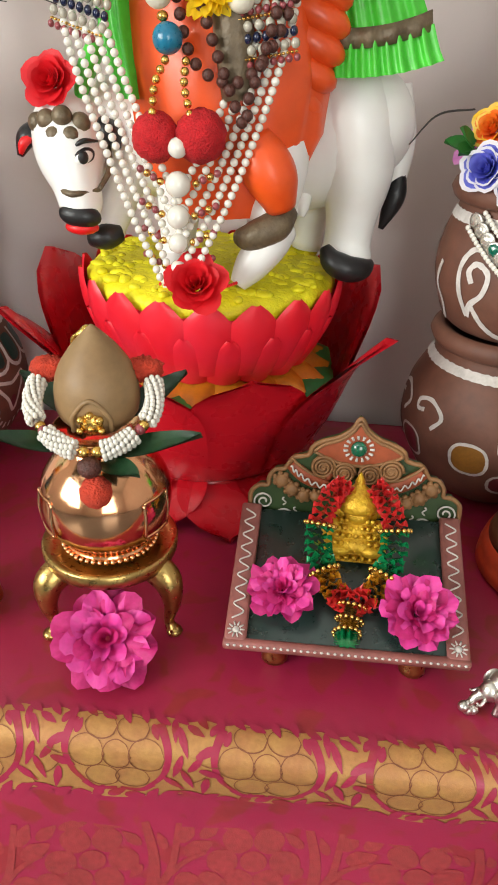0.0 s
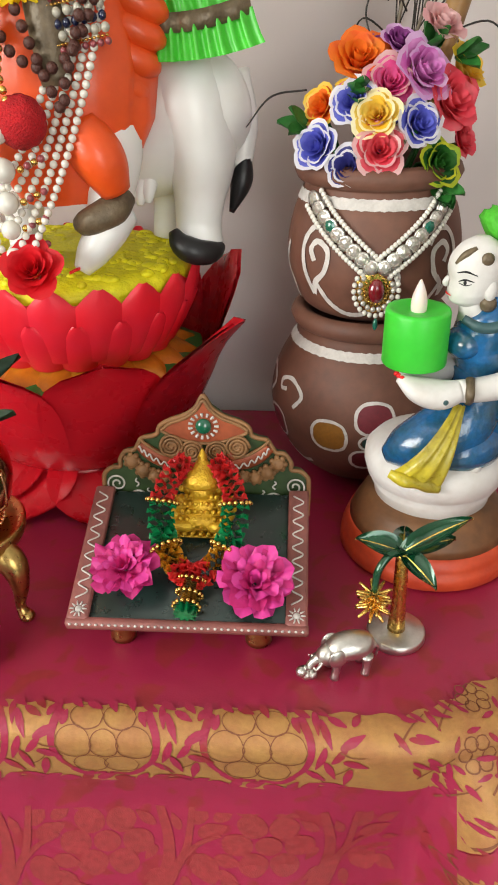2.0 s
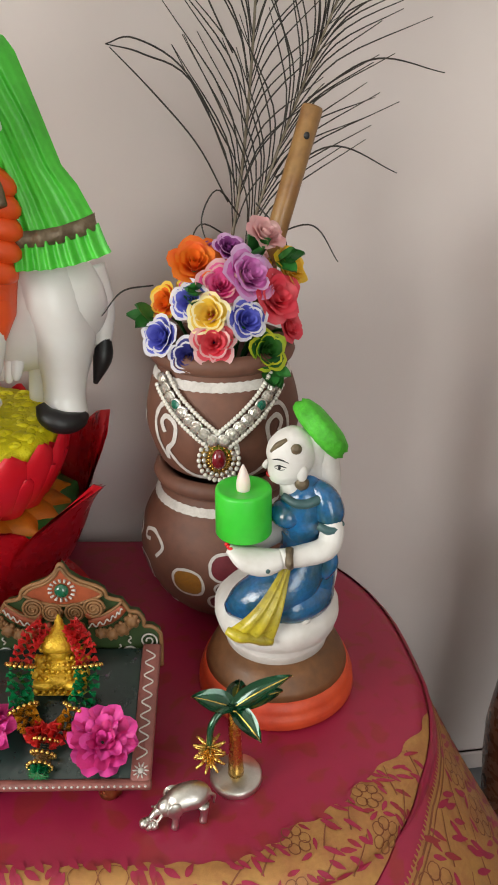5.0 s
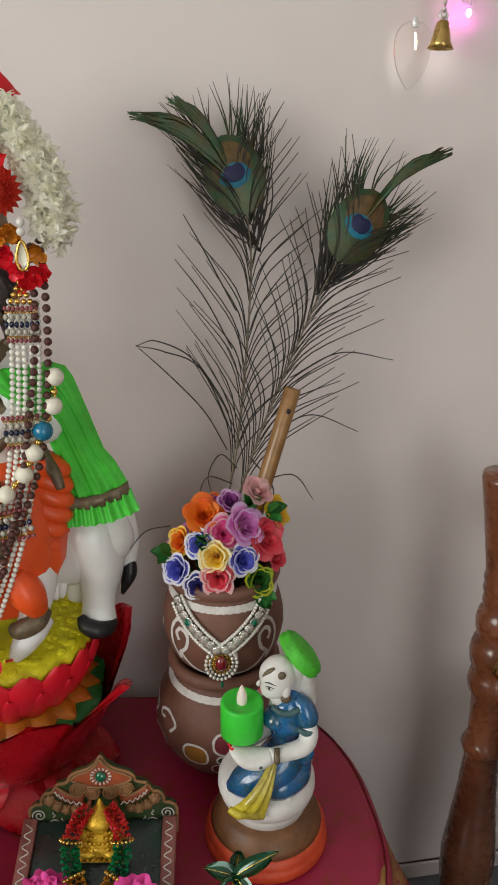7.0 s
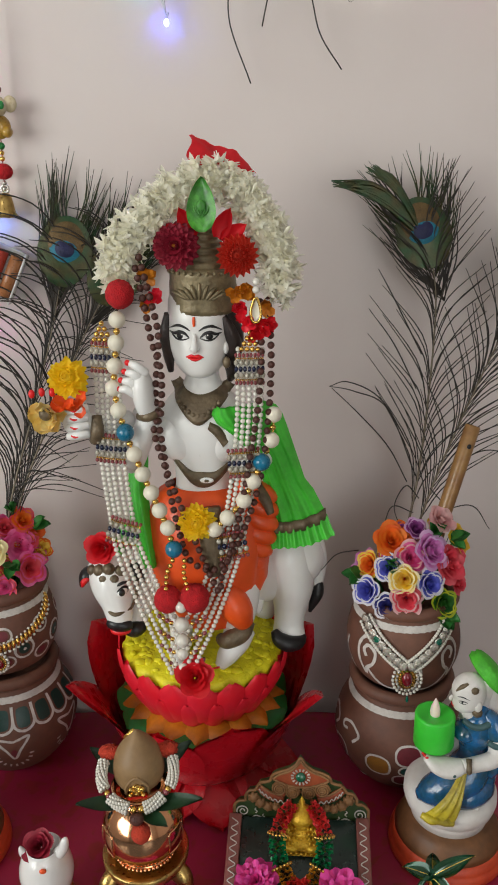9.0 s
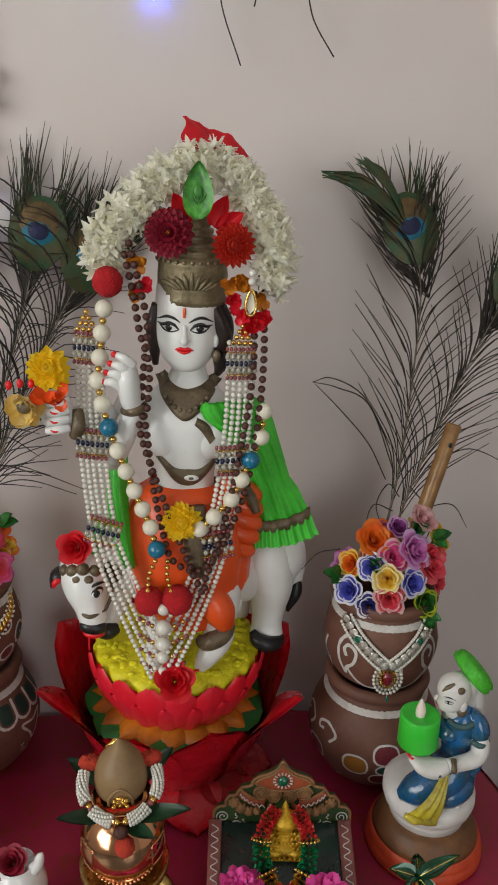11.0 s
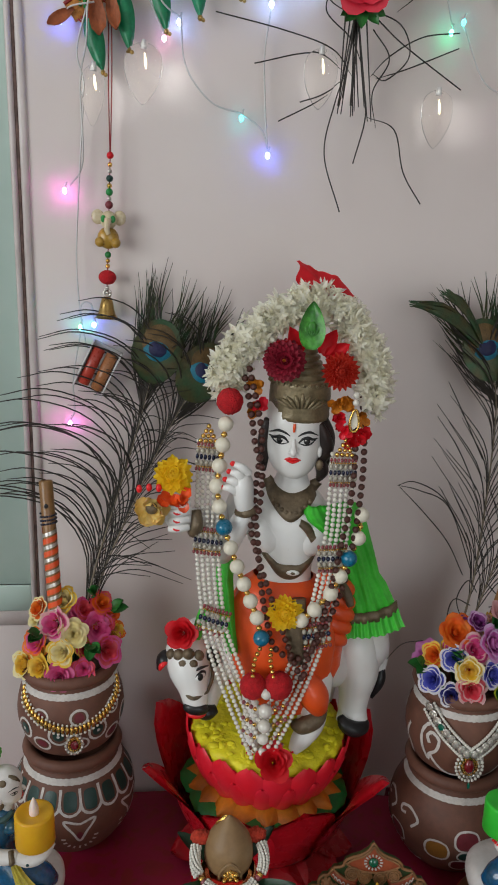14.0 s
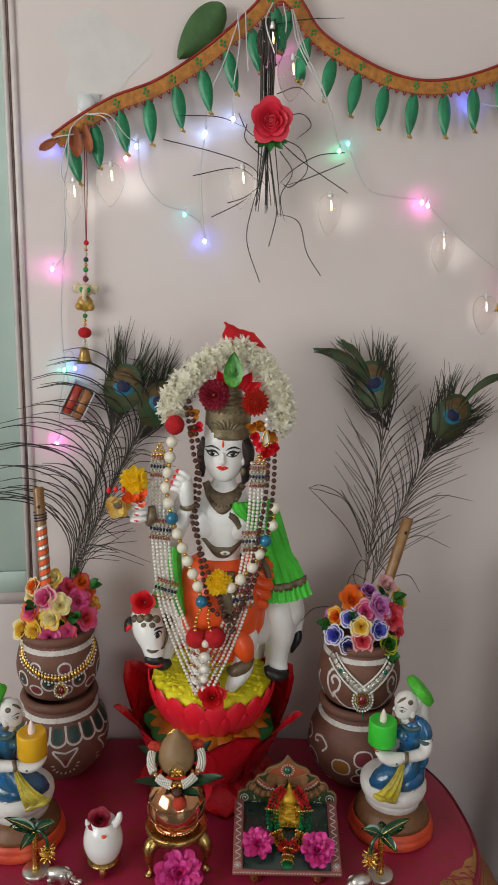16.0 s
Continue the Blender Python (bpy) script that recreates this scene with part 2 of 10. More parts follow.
LIP = material("red_paint", (0.80, 0.010, 0.014), 0.4, vary=0.06, scale=60)
PINK_RED = material("coral_red_paint", (0.80, 0.012, 0.028), 0.42, vary=0.05, scale=30, bump=0.1, bscale=140, second=(0.76, 0.020, 0.045), coat=0.05)
YELLOW = material("chrome_yellow_paint", (0.85, 0.75, 0.012), 0.55, vary=0.10, scale=90, bump=0.5, bscale=140, second=(0.74, 0.67, 0.01), dist=0.004)
AMBER = material("amber_paint", (0.72, 0.24, 0.012), 0.45, vary=0.15, scale=40, bump=0.2, bscale=140)
LEAF = material("leaf_green_paint", (0.015, 0.27, 0.05), 0.35, vary=0.15, scale=30, bump=0.1, coat=0.2)
PEARL = material("pearl", (0.76, 0.72, 0.64), 0.22, vary=0.03, scale=60, bump=0.0, coat=0.6)
IVORY = material("ivory_bead", (0.82, 0.76, 0.62), 0.4, vary=0.06, scale=90, bump=0.1)
BROWN_BEAD = material("brown_seed_bead", (0.10, 0.028, 0.018), 0.5, vary=0.25, scale=260, bump=0.6, bscale=700)
BLUE_BEAD = material("turquoise_bead", (0.005, 0.17, 0.30), 0.3, vary=0.12, scale=80, coat=0.4)
NAVY_BEAD = material("navy_bead", (0.006, 0.010, 0.045), 0.25, vary=0.1, scale=80, coat=0.4)
ROSE_BEAD = material("rose_bead", (0.30, 0.06, 0.07), 0.3, vary=0.15, scale=90, coat=0.4)
GOLD = material("polished_gold", (0.80, 0.50, 0.13), 0.26, metal=1.0, vary=0.08, scale=80, bump=0.05)
BRASS = material("worn_brass", (0.56, 0.38, 0.13), 0.30, metal=1.0, vary=0.14, scale=50, bump=0.08, second=(0.42, 0.27, 0.09))
COPPER = material("polished_copper", (0.80, 0.42, 0.22), 0.12, metal=1.0, vary=0.06, scale=30, bump=0.02)
SILVER = material("cast_silver", (0.72, 0.69, 0.64), 0.34, metal=1.0, vary=0.08, scale=120, bump=0.12, bscale=400)
POM = material("red_wool", (0.55, 0.006, 0.012), 0.85, vary=0.12, scale=200, bump=0.7, bscale=700, sheen=0.0, dist=0.003)
RED_PETAL = material("red_petal", (0.78, 0.010, 0.020), 0.55, vary=0.08, scale=60, bump=0.06, leafy=0.3)
DARK_RED_PETAL = material("dark_red_petal", (0.30, 0.006, 0.026), 0.6, vary=0.14, scale=90, bump=0.2, sheen=0.0)
DAHLIA = material("dahlia_petal", (0.80, 0.085, 0.045), 0.55, vary=0.10, scale=90, bump=0.1, second=(0.66, 0.04, 0.03), leafy=0.3)
YELLOW_PETAL = material("yellow_petal", (1.0, 0.74, 0.01), 0.6, vary=0.03, scale=90, bump=0.1, second=(0.98, 0.64, 0.01), leafy=0.45)
PINK_PETAL = material("magenta_petal", (0.70, 0.030, 0.24), 0.6, vary=0.16, scale=70, bump=0.2, second=(0.58, 0.02, 0.18), leafy=0.3)
JASMINE = material("jasmine_petal", (0.98, 0.965, 0.88), 0.55, vary=0.05, scale=90, bump=0.1, second=(0.94, 0.91, 0.76), leafy=0.5)
DARK_LEAF = material("dark_leaf", (0.012, 0.05, 0.018), 0.4, vary=0.2, scale=60, bump=0.15)
FRESH_LEAF = material("fresh_leaf", (0.03, 0.17, 0.03), 0.4, vary=0.2, scale=50, bump=0.15)


def cup_petal(sh, m, az, R, H, half, spread, k=0, ke=None, ruffle=0.0, ph=0.0, nu=6, nv=7):
    """A rose petal wrapped round m's z axis: radius R, height H, its lip rolled outwards by spread; ke colours the lip."""
    rows = []
    for i in range(nu + 1):
        v = i / nu
        row = []
        for j in range(nv + 1):
            t = 2 * j / nv - 1
            vv = v * (1 - 0.30 * abs(t) ** 2.4 + 0.05 * max(0, 1 - 4 * abs(t)))
            lip = max(0.0, (vv - 0.62) / 0.38)
            rad = R * (0.22 + 0.78 * vv ** 0.75) * (1 + 0.07 * t) + spread * R * 0.42 * lip ** 1.8
            z = H * (vv - 0.16 * spread * lip ** 2.2) + ruffle * R * vv * vv * math.sin(6.5 * t + ph)
            a = radians(az) + t * radians(half)
            row.append((rad * math.cos(a), rad * math.sin(a), z))
        rows.append(row)
    n0 = len(sh.k)
    sh.grid(rows, k, False, m)
    if ke is not None:
        sh.k[n0 + (nu - 1) * nv:] = [ke] * nv
    return sh


ROSE = ((2, 0.17, 0.80, 95, 0.0), (3, 0.30, 0.82, 76, 0.12), (4, 0.46, 0.80, 64, 0.28), (5, 0.63, 0.72, 56, 0.48), (5, 0.80, 0.56, 56, 0.75))
RUFFLED = ((4, 0.22, 0.60, 60, 0.5), (6, 0.38, 0.62, 44, 0.7), (8, 0.54, 0.58, 36, 0.85), (9, 0.70, 0.48, 34, 0.90), (10, 0.84, 0.32, 33, 0.80))


def rose_petals(r, layers, seed, ruffle):
    """The petals of a bloom of radius r: azimuth, radius, height, half width, spread, ruffle, phase and layer."""
    rnd = random.Random(seed)
    for i, (n, R, H, half, spread) in enumerate(layers):
        for j in range(n):
            yield 360 * (j + 0.5 * (i % 2) + rnd.uniform(-0.12, 0.12)) / n + 40 * i, R * r * rnd.uniform(0.94, 1.06), H * r * rnd.uniform(0.92, 1.06), half * rnd.uniform(0.92, 1.1), spread * rnd.uniform(0.8, 1.2), ruffle * rnd.uniform(0.4, 1.3), rnd.uniform(0, 6.3), i


def rose(sh, m, r, k=0, ke=None, layers=ROSE, seed=0, ruffle=0.05):
    """A layered bloom of radius r that opens along m's z axis."""
    for az, R, H, half, spread, ru, ph, i in rose_petals(r, layers, seed, ruffle):
        cup_petal(sh, m @ Matrix.Translation((0, 0, -0.35 * r)), az, R, H, half, spread, k, ke if i > 2 else None, ru, ph, 9)
    return sh


def pompon(sh, m, r, n=90, k=0, flat=0.75, seed=0, length=0.55, width=0.4, wave=0.05, k2=None):
    """A full ball-shaped bloom of many petals, flatter along m's z axis."""
    rnd = random.Random(seed)
    for i in range(n):
        z = 1 - 1.15 * (i + 0.5) / n
        a = i * 2.39996
        s = math.sqrt(max(0, 1 - z * z))
        d = Vector((s * math.cos(a), s * math.sin(a), z * flat))
        q = m @ aim(tuple(d * r * 0.5), d + Vector((0, 0, 0.25)), Vector((rnd.uniform(-1, 1), rnd.uniform(-1, 1), 1.4)))
        sh.petal(q, r * length * rnd.uniform(0.85, 1.15), r * width * rnd.uniform(0.8, 1.2), 0.6, 0.1, 0.7, k2 if (k2 is not None and rnd.random() < 0.35) else k, 3, 3, 0.0, wave)
    sh.ball((0, 0, 0), (r * 0.62, r * 0.62, r * 0.62 * flat), k, 12, 7, m)
    return sh


def bead_line(sh, pts, r, gap=1.0, k=0, n=10, rings=6, pattern=None):
    """Beads threaded one after another along a smooth line."""
    line = cat_rom(pts, 40 * len(pts))
    seg = np.concatenate([[0], np.cumsum(np.linalg.norm(np.diff(line, axis=0), axis=1))])
    count = max(2, int(seg[-1] / (2 * r * gap)))
    for i in range(count + 1):
        s = seg[-1] * i / count
        p = [float(np.interp(s, seg, line[:, j])) for j in range(3)]
        kk = pattern(i) if pattern else k
        sh.ball(p, r, kk, n, rings)
    return sh


def bead_parts(parent, name, pts, r, gap, mat_, n=10, rings=6, store={}):
    """Beads along a line, each an object of its own on one shared mesh."""
    key = (round(r, 5), mat_.name)
    if key not in store:
        store[key] = Shape().ball((0, 0, 0), r, 0, n, rings).mesh(name, mat_)
    line = cat_rom(pts, 40 * len(pts))
    seg = np.concatenate([[0], np.cumsum(np.linalg.norm(np.diff(line, axis=0), axis=1))])
    count = max(2, int(seg[-1] / (2 * r * gap)))
    for i in range(count + 1):
        ob = new(name, store[key])
        ob.parent = parent
        ob.location = [float(np.interp(seg[-1] * i / count, seg, line[:, j])) for j in range(3)]


# ---- the room ----
def block(name, lo, hi, mat, label, category, bevel=0.0):
    return flipped(Shape().box(lo, hi, 0, None, bevel).thing(name, mat, label, category, kind="structure", smooth=False))


X0, X1, Y0, ZC = -1.9, 2.6, -2.7, 2.75
block("floor", (X0 - 0.15, Y0 - 0.15, -0.1), (X1 + 0.15, WALL + 0.15, 0), FLOOR_TILE, "dark grey polished floor beside the table", "floor")
block("ceiling", (X0 - 0.15, Y0 - 0.15, ZC), (X1 + 0.15, WALL + 0.15, ZC + 0.1), CEILING, "plain white painted ceiling of the room", "ceiling")
# back wall, with the opening of the shutter at its left end
SX, SZ = -0.307, T + 0.272
block("wall_north", (SX, WALL, 0), (X1 + 0.15, WALL + 0.15, ZC), WALL_PAINT, "pale pink plastered wall with faint stains", "wall")
block("wall_north_below_shutter", (X0 - 0.15, WALL, 0), (SX, WALL + 0.15, SZ), WALL_PAINT, "pale pink plastered wall under the shutter", "wall")
block("wall_north_above_shutter", (X0 - 0.15, WALL, 2.2), (SX, WALL + 0.15, ZC), WALL_PAINT, "pale pink plastered wall above the shutter", "wall")
block("wall_north_beyond_shutter", (X0 - 0.15, WALL, SZ), (-1.25, WALL + 0.15, 2.2), WALL_PAINT, "pale pink plastered wall beyond the shutter", "wall")
block("wall_east", (X1, Y0, 0), (X1 + 0.15, WALL, ZC), WALL_PAINT, "plain pale pink side wall", "wall")
# left wall with a window opening
block("wall_west_low", (X0 - 0.15, Y0, 0), (X0, WALL, 0.85), WALL_PAINT, "plain pale pink wall under the window", "wall")
block("wall_west_high", (X0 - 0.15, Y0, 2.25), (X0, WALL, ZC), WALL_PAINT, "plain pale pink wall above the window", "wall")
block("wall_west_near", (X0 - 0.15, Y0, 0.85), (X0, -1.7, 2.25), WALL_PAINT, "plain pale pink wall beside the window", "wall")
block("wall_west_far", (X0 - 0.15, -0.1, 0.85), (X0, WALL, 2.25), WALL_PAINT, "plain pale pink wall beside the window", "wall")
# unseen wall behind the camera, with an opening added for the fill lamp
block("wall_south_a", (X0, Y0 - 0.15, 0), (0.0, Y0, ZC), WALL_PAINT, "plain pale pink wall beside the added fill-light opening", "wall")
block("wall_south_b", (1.4, Y0 - 0.15, 0), (X1, Y0, ZC), WALL_PAINT, "plain pale pink wall beside the added fill-light opening", "wall")
block("wall_south_c", (0.0, Y0 - 0.15, 2.3), (1.4, Y0, ZC), WALL_PAINT, "plain pale pink wall above the added fill-light opening", "wall")
block("baseboard", (SX, WALL - 0.008, 0), (X1, WALL, 0.032), WHITE_PAINT, "thin off-white skirting strip along the wall", "baseboard", 0.003)

# shutter in the back wall: frame and pale green panel
shutter = empty("window_1", pose(SX - 0.020, WALL, SZ), "pale green painted shutter in a worn off-white frame", "window", kind="structure")
fr = Shape().box((0.0165, -0.004, -0.012), (0.026, 0.03, 1.5), 0, None, 0.002)
fr.box((0.006, -0.006, 0), (0.0128, 0.02, 1.5), 0, None, 0.002)
flipped(fr.part("window_frame", WHITE_PAINT, shutter, "chipped off-white frame"))
flipped(Shape().box((0.0126, -0.003, 0.0), (0.0166, 0.02, 1.5), 0, None, 0.001).part("worn_edge", material("bare_wood_edge", (0.20, 0.12, 0.10), 0.7, vary=0.3, scale=60, bump=0.4), shutter, "worn brown edge"))
flipped(Shape().box((-0.9, -0.006, -0.012), (0.0164, 0.03, 0.008), 0, None, 0.003).part("bottom_frame", WHITE_PAINT, shutter))
flipped(Shape().box((-0.9, 0.002, 0.008), (0.0062, 0.05, 1.5), 0, None, 0.002).part("panel", GREEN_PANEL, shutter, "pale green panel"))
flipped(Shape().box((-0.9, -0.003, 0.008), (0.0058, 0.0045, 0.045), 0, None, 0.003).part("bottom_rail", GREEN_PANEL, shutter))


# ---- the table and its cloth ----
def table_outline(n=200):
    """Points and outward directions round the free edge of the table, from the wall on the left to the wall on the right."""
    xl, xr, yf, r, rf, rb = -0.405, 0.371, 0.338, 0.135, 0.190, 0.195
    pts = [((xl, WALL - 0.01), (-1, 0))]
    pts.append(((xl, yf + r), (-1, 0)))
    for i in range(1, 15):
        a = math.pi + i / 15 * math.pi / 2
        pts.append(((xl + r + r * math.cos(a), yf + r + r * math.sin(a)), (math.cos(a), math.sin(a))))
    pts.append(((xl + r, yf), (0, -1)))
    pts.append(((xr - rf, yf), (0, -1)))
    for i in range(1, 15):
        a = -math.pi / 2 + i / 15 * math.pi / 2
        pts.append(((xr - rf + rf * math.cos(a), yf + rf + rf * math.sin(a)), (math.cos(a), math.sin(a))))
    pts.append(((xr, yf + rf), (1, 0)))
    for i in range(0, 15):
        a = i / 15 * math.pi / 2
        pts.append(((xr - rb + rb * math.cos(a), WALL - 0.012 - rb + rb * math.sin(a)), (math.cos(a), math.sin(a))))
    pts.append(((xr - rb, WALL - 0.012), (0, 1)))
    p = np.array([a for a, _ in pts])
    d = np.array([b for _, b in pts])
    # the front edge runs a little askew to the wall
    p[:, 1] -= 0.118 * (p[:, 0] - 0.05) * np.clip((WALL - 0.012 - p[:, 1]) / (WALL - 0.012 - yf), 0, 1)
    s = np.concatenate([[0], np.cumsum(np.linalg.norm(np.diff(p, axis=0), axis=1))])
    s += 0.039
    u = np.linspace(s[0], s[-1], n)
    q = np.stack([np.interp(u, s, p[:, i]) for i in range(2)], 1)
    e = np.stack([np.interp(u, s, d[:, i]) for i in range(2)], 1)
    return u, q, e / np.linalg.norm(e, axis=1)[:, None], s[-1]


OUT_U, OUT_P, OUT_D, OUT_LEN = table_outline()


def cloth_point(u, d, lift=0.0):
    """The cloth's surface: u metres along the table's edge, d metres outwards from it (over the edge where positive)."""
    x, y = (float(np.interp(u, OUT_U, OUT_P[:, i])) for i in range(2))
    dx, dy = (float(np.interp(u, OUT_U, OUT_D[:, i])) for i in range(2))
    n = math.hypot(dx, dy)
    dx, dy = dx / n, dy / n
    r = 0.016
    if d <= -r:
        return x + dx * d, y + dy * d, T + lift
    a = min(1.0, (d + r) / (r * math.pi / 2)) * math.pi / 2
    out, down = -r + r * math.sin(a), r * (1 - math.cos(a))
    hang = max(0.0, d + r - r * math.pi / 2)
    fold = math.sin(u * 23 + 0.6) * 0.55 + math.sin(u * 41 + 2.0) * 0.3 + math.sin(u * 9.0 + 1) * 0.4
    k = min(1.0, hang / 0.16)
    out += k * (0.012 + 0.013 * fold) - 0.02 * math.exp(-((u - 0.80) / 0.10) ** 2) * min(1, hang / 0.05)
    # the front panel falls back beside a sharp crease, the corner flap stands out from it
    e = max(0.0, min(1.0, (u - 0.972) / 0.026))
    e = e * e * (3 - 2 * e)
    out -= (1 - e) * min(1.0, hang / 0.10) * 0.030 * math.exp(-((u - 0.95) / 0.09) ** 2)
    slope = 0.14 + e * (0.52 * math.exp(-((u - 1.07) / 0.13) ** 2) + 0.14)
    out += hang * slope
    down += hang * (1 - 0.42 * slope * slope - 0.02)
    lx, ly, lz = dx * math.sin(a), dy * math.sin(a), math.cos(a)
    return x + dx * out + lx * lift, y + dy * out + ly * lift, T - down + lz * lift


def slant(u):
    """How far the end panel's lines run down the flap at a place along the edge."""
    return max(-0.075, min(0.085, (1.135 - u) * 0.72)) if u > 0.9 else 0.085


def stripe(u):
    """Middle of the plain stripe of the end panel: it falls from the table's edge down the flap."""
    return float(np.interp(u, [0.97, 0.985, 1.00, 1.03, 1.085, 1.12, 1.30], [0.104, 0.080, 0.060, 0.035, 0.015, 0.006, 0.002]))


def cloth():
    sh = Shape()
    n = 240
    us = np.linspace(OUT_U[0], OUT_LEN, n)
    c = (-0.03, WALL - 0.012)
    rows = []
    for k in (0.02, 0.25, 0.5, 0.75, 0.9):
        row = []
        for u in us:
            x, y, z = cloth_point(u, -0.03)
            row.append((c[0] + (x - c[0]) * k, c[1] + (y - c[1]) * k, T))
        rows.append(row)
    for d in (-0.03, -0.016, -0.012, -0.008, -0.004, 0, 0.004, 0.009, 0.014, 0.02, 0.03, 0.04, 0.055, 0.07, 0.09, 0.11, 0.13, 0.155, 0.18, 0.21, 0.24, 0.27, 0.30):
        rows.append([cloth_point(u, d if d <= 0 else d * min(1.0, max(0.5, (0.262 + slant(u)) / 0.30) if u > 1.005 else 1.0)) for u in us])
    sh.grid(rows)
    ob = sh.thing("tablecloth", SILK, "magenta silk tablecloth with a woven gold floral border", "tablecloth")
    return ob


tablecloth = cloth()
table = empty("table", pose(0, 0, 0), "low wooden table with rounded corners under a magenta cloth", "table")
top = Shape()
rows = []
for z, k in ((T - 0.030, 0.985), (T - 0.027, 1.0), (T - 0.006, 1.0), (T - 0.003, 0.985)):
    rows.append([(-0.03 + (cloth_point(u, -0.022)[0] + 0.03) * k, 0.56 + (cloth_point(u, -0.022)[1] - 0.56) * k, z) for u in np.linspace(OUT_U[0], OUT_LEN, 80)])
top.grid(rows, 0, True, None, cap=True)
flipped(top.part("tabletop", WOOD, table))
for lx, ly in ((-0.30, 0.46), (0.25, 0.46), (-0.30, 0.68), (0.25, 0.66)):
    flipped(Shape().lathe([(0.018, 0), (0.02, 0.1), (0.024, 0.25), (0.026, T - 0.03)], 0, 16, Matrix.Translation((lx, ly, 0))).part("leg", WOOD, table))


# ---- woven gold motifs of the cloth ----
ZARI_LINE = material("gold_shadow_thread", (0.26, 0.085, 0.035), 0.5, metal=0.2, vary=0.1, scale=60, bump=0.2, bscale=1500, dist=0.0005)
ZARI_SOFT = material("soft_gold_brocade", (0.33, 0.034, 0.038), 0.42, metal=0.0, vary=0.16, scale=50, bump=0.25, bscale=1500, second=(0.29, 0.035, 0.035), dist=0.0005)
FRONT_U = float(OUT_U[int(np.argmin(np.abs(OUT_P[:, 0]) + 10 * (OUT_P[:, 1] > 0.5)))])


LAYER = 0
LOFT = 1.0


def motif(sh, u, d, ru, rd, turn=0.0, k=0, lift=0.0007, shape=2.0, drop=0.0, n=12):
    """A woven spot on the cloth: an ellipse or, with drop, a leaf pointed at one end."""
    c, s = math.cos(turn), math.sin(turn)
    global LAYER
    LAYER = (LAYER + 1) % 23
    lift = (lift * 0.6 + LAYER * 0.000018) * LOFT
    rows = []
    for q in (0.002, 0.55, 1.0):
        row = []
        for j in range(n):
            a = 2 * math.pi * j / n
            x = ru * q * math.copysign(abs(math.cos(a)) ** (2 / shape), math.cos(a))
            y = rd * q * math.copysign(abs(math.sin(a)) ** (2 / shape), math.sin(a))
            y *= 1 - drop * max(0, math.cos(a)) ** 0.7
            uu = min(OUT_LEN, max(0, u + x * c - y * s))
            row.append(cloth_point(uu, d + x * s + y * c , lift))
        rows.append(row)
    sh.grid(rows, k, True)


def vine(sh, pts, w, k=0, lift=0.0006):
    line = cat_rom([(u, d, 0) for u, d in pts], 5 * len(pts))
    a, b = [], []
    for i, p in enumerate(line):
        t = line[min(i + 1, len(line) - 1)] - line[max(i - 1, 0)]
        t = t / max(1e-9, np.linalg.norm(t))
        ww = w * 0.5 * (1 - 0.5 * i / len(line))
        a.append(cloth_point(p[0] - t[1] * ww, p[1] + t[0] * ww, lift))
        b.append(cloth_point(p[0] + t[1] * ww, p[1] - t[0] * ww, lift))
    sh.grid([a, b], k)


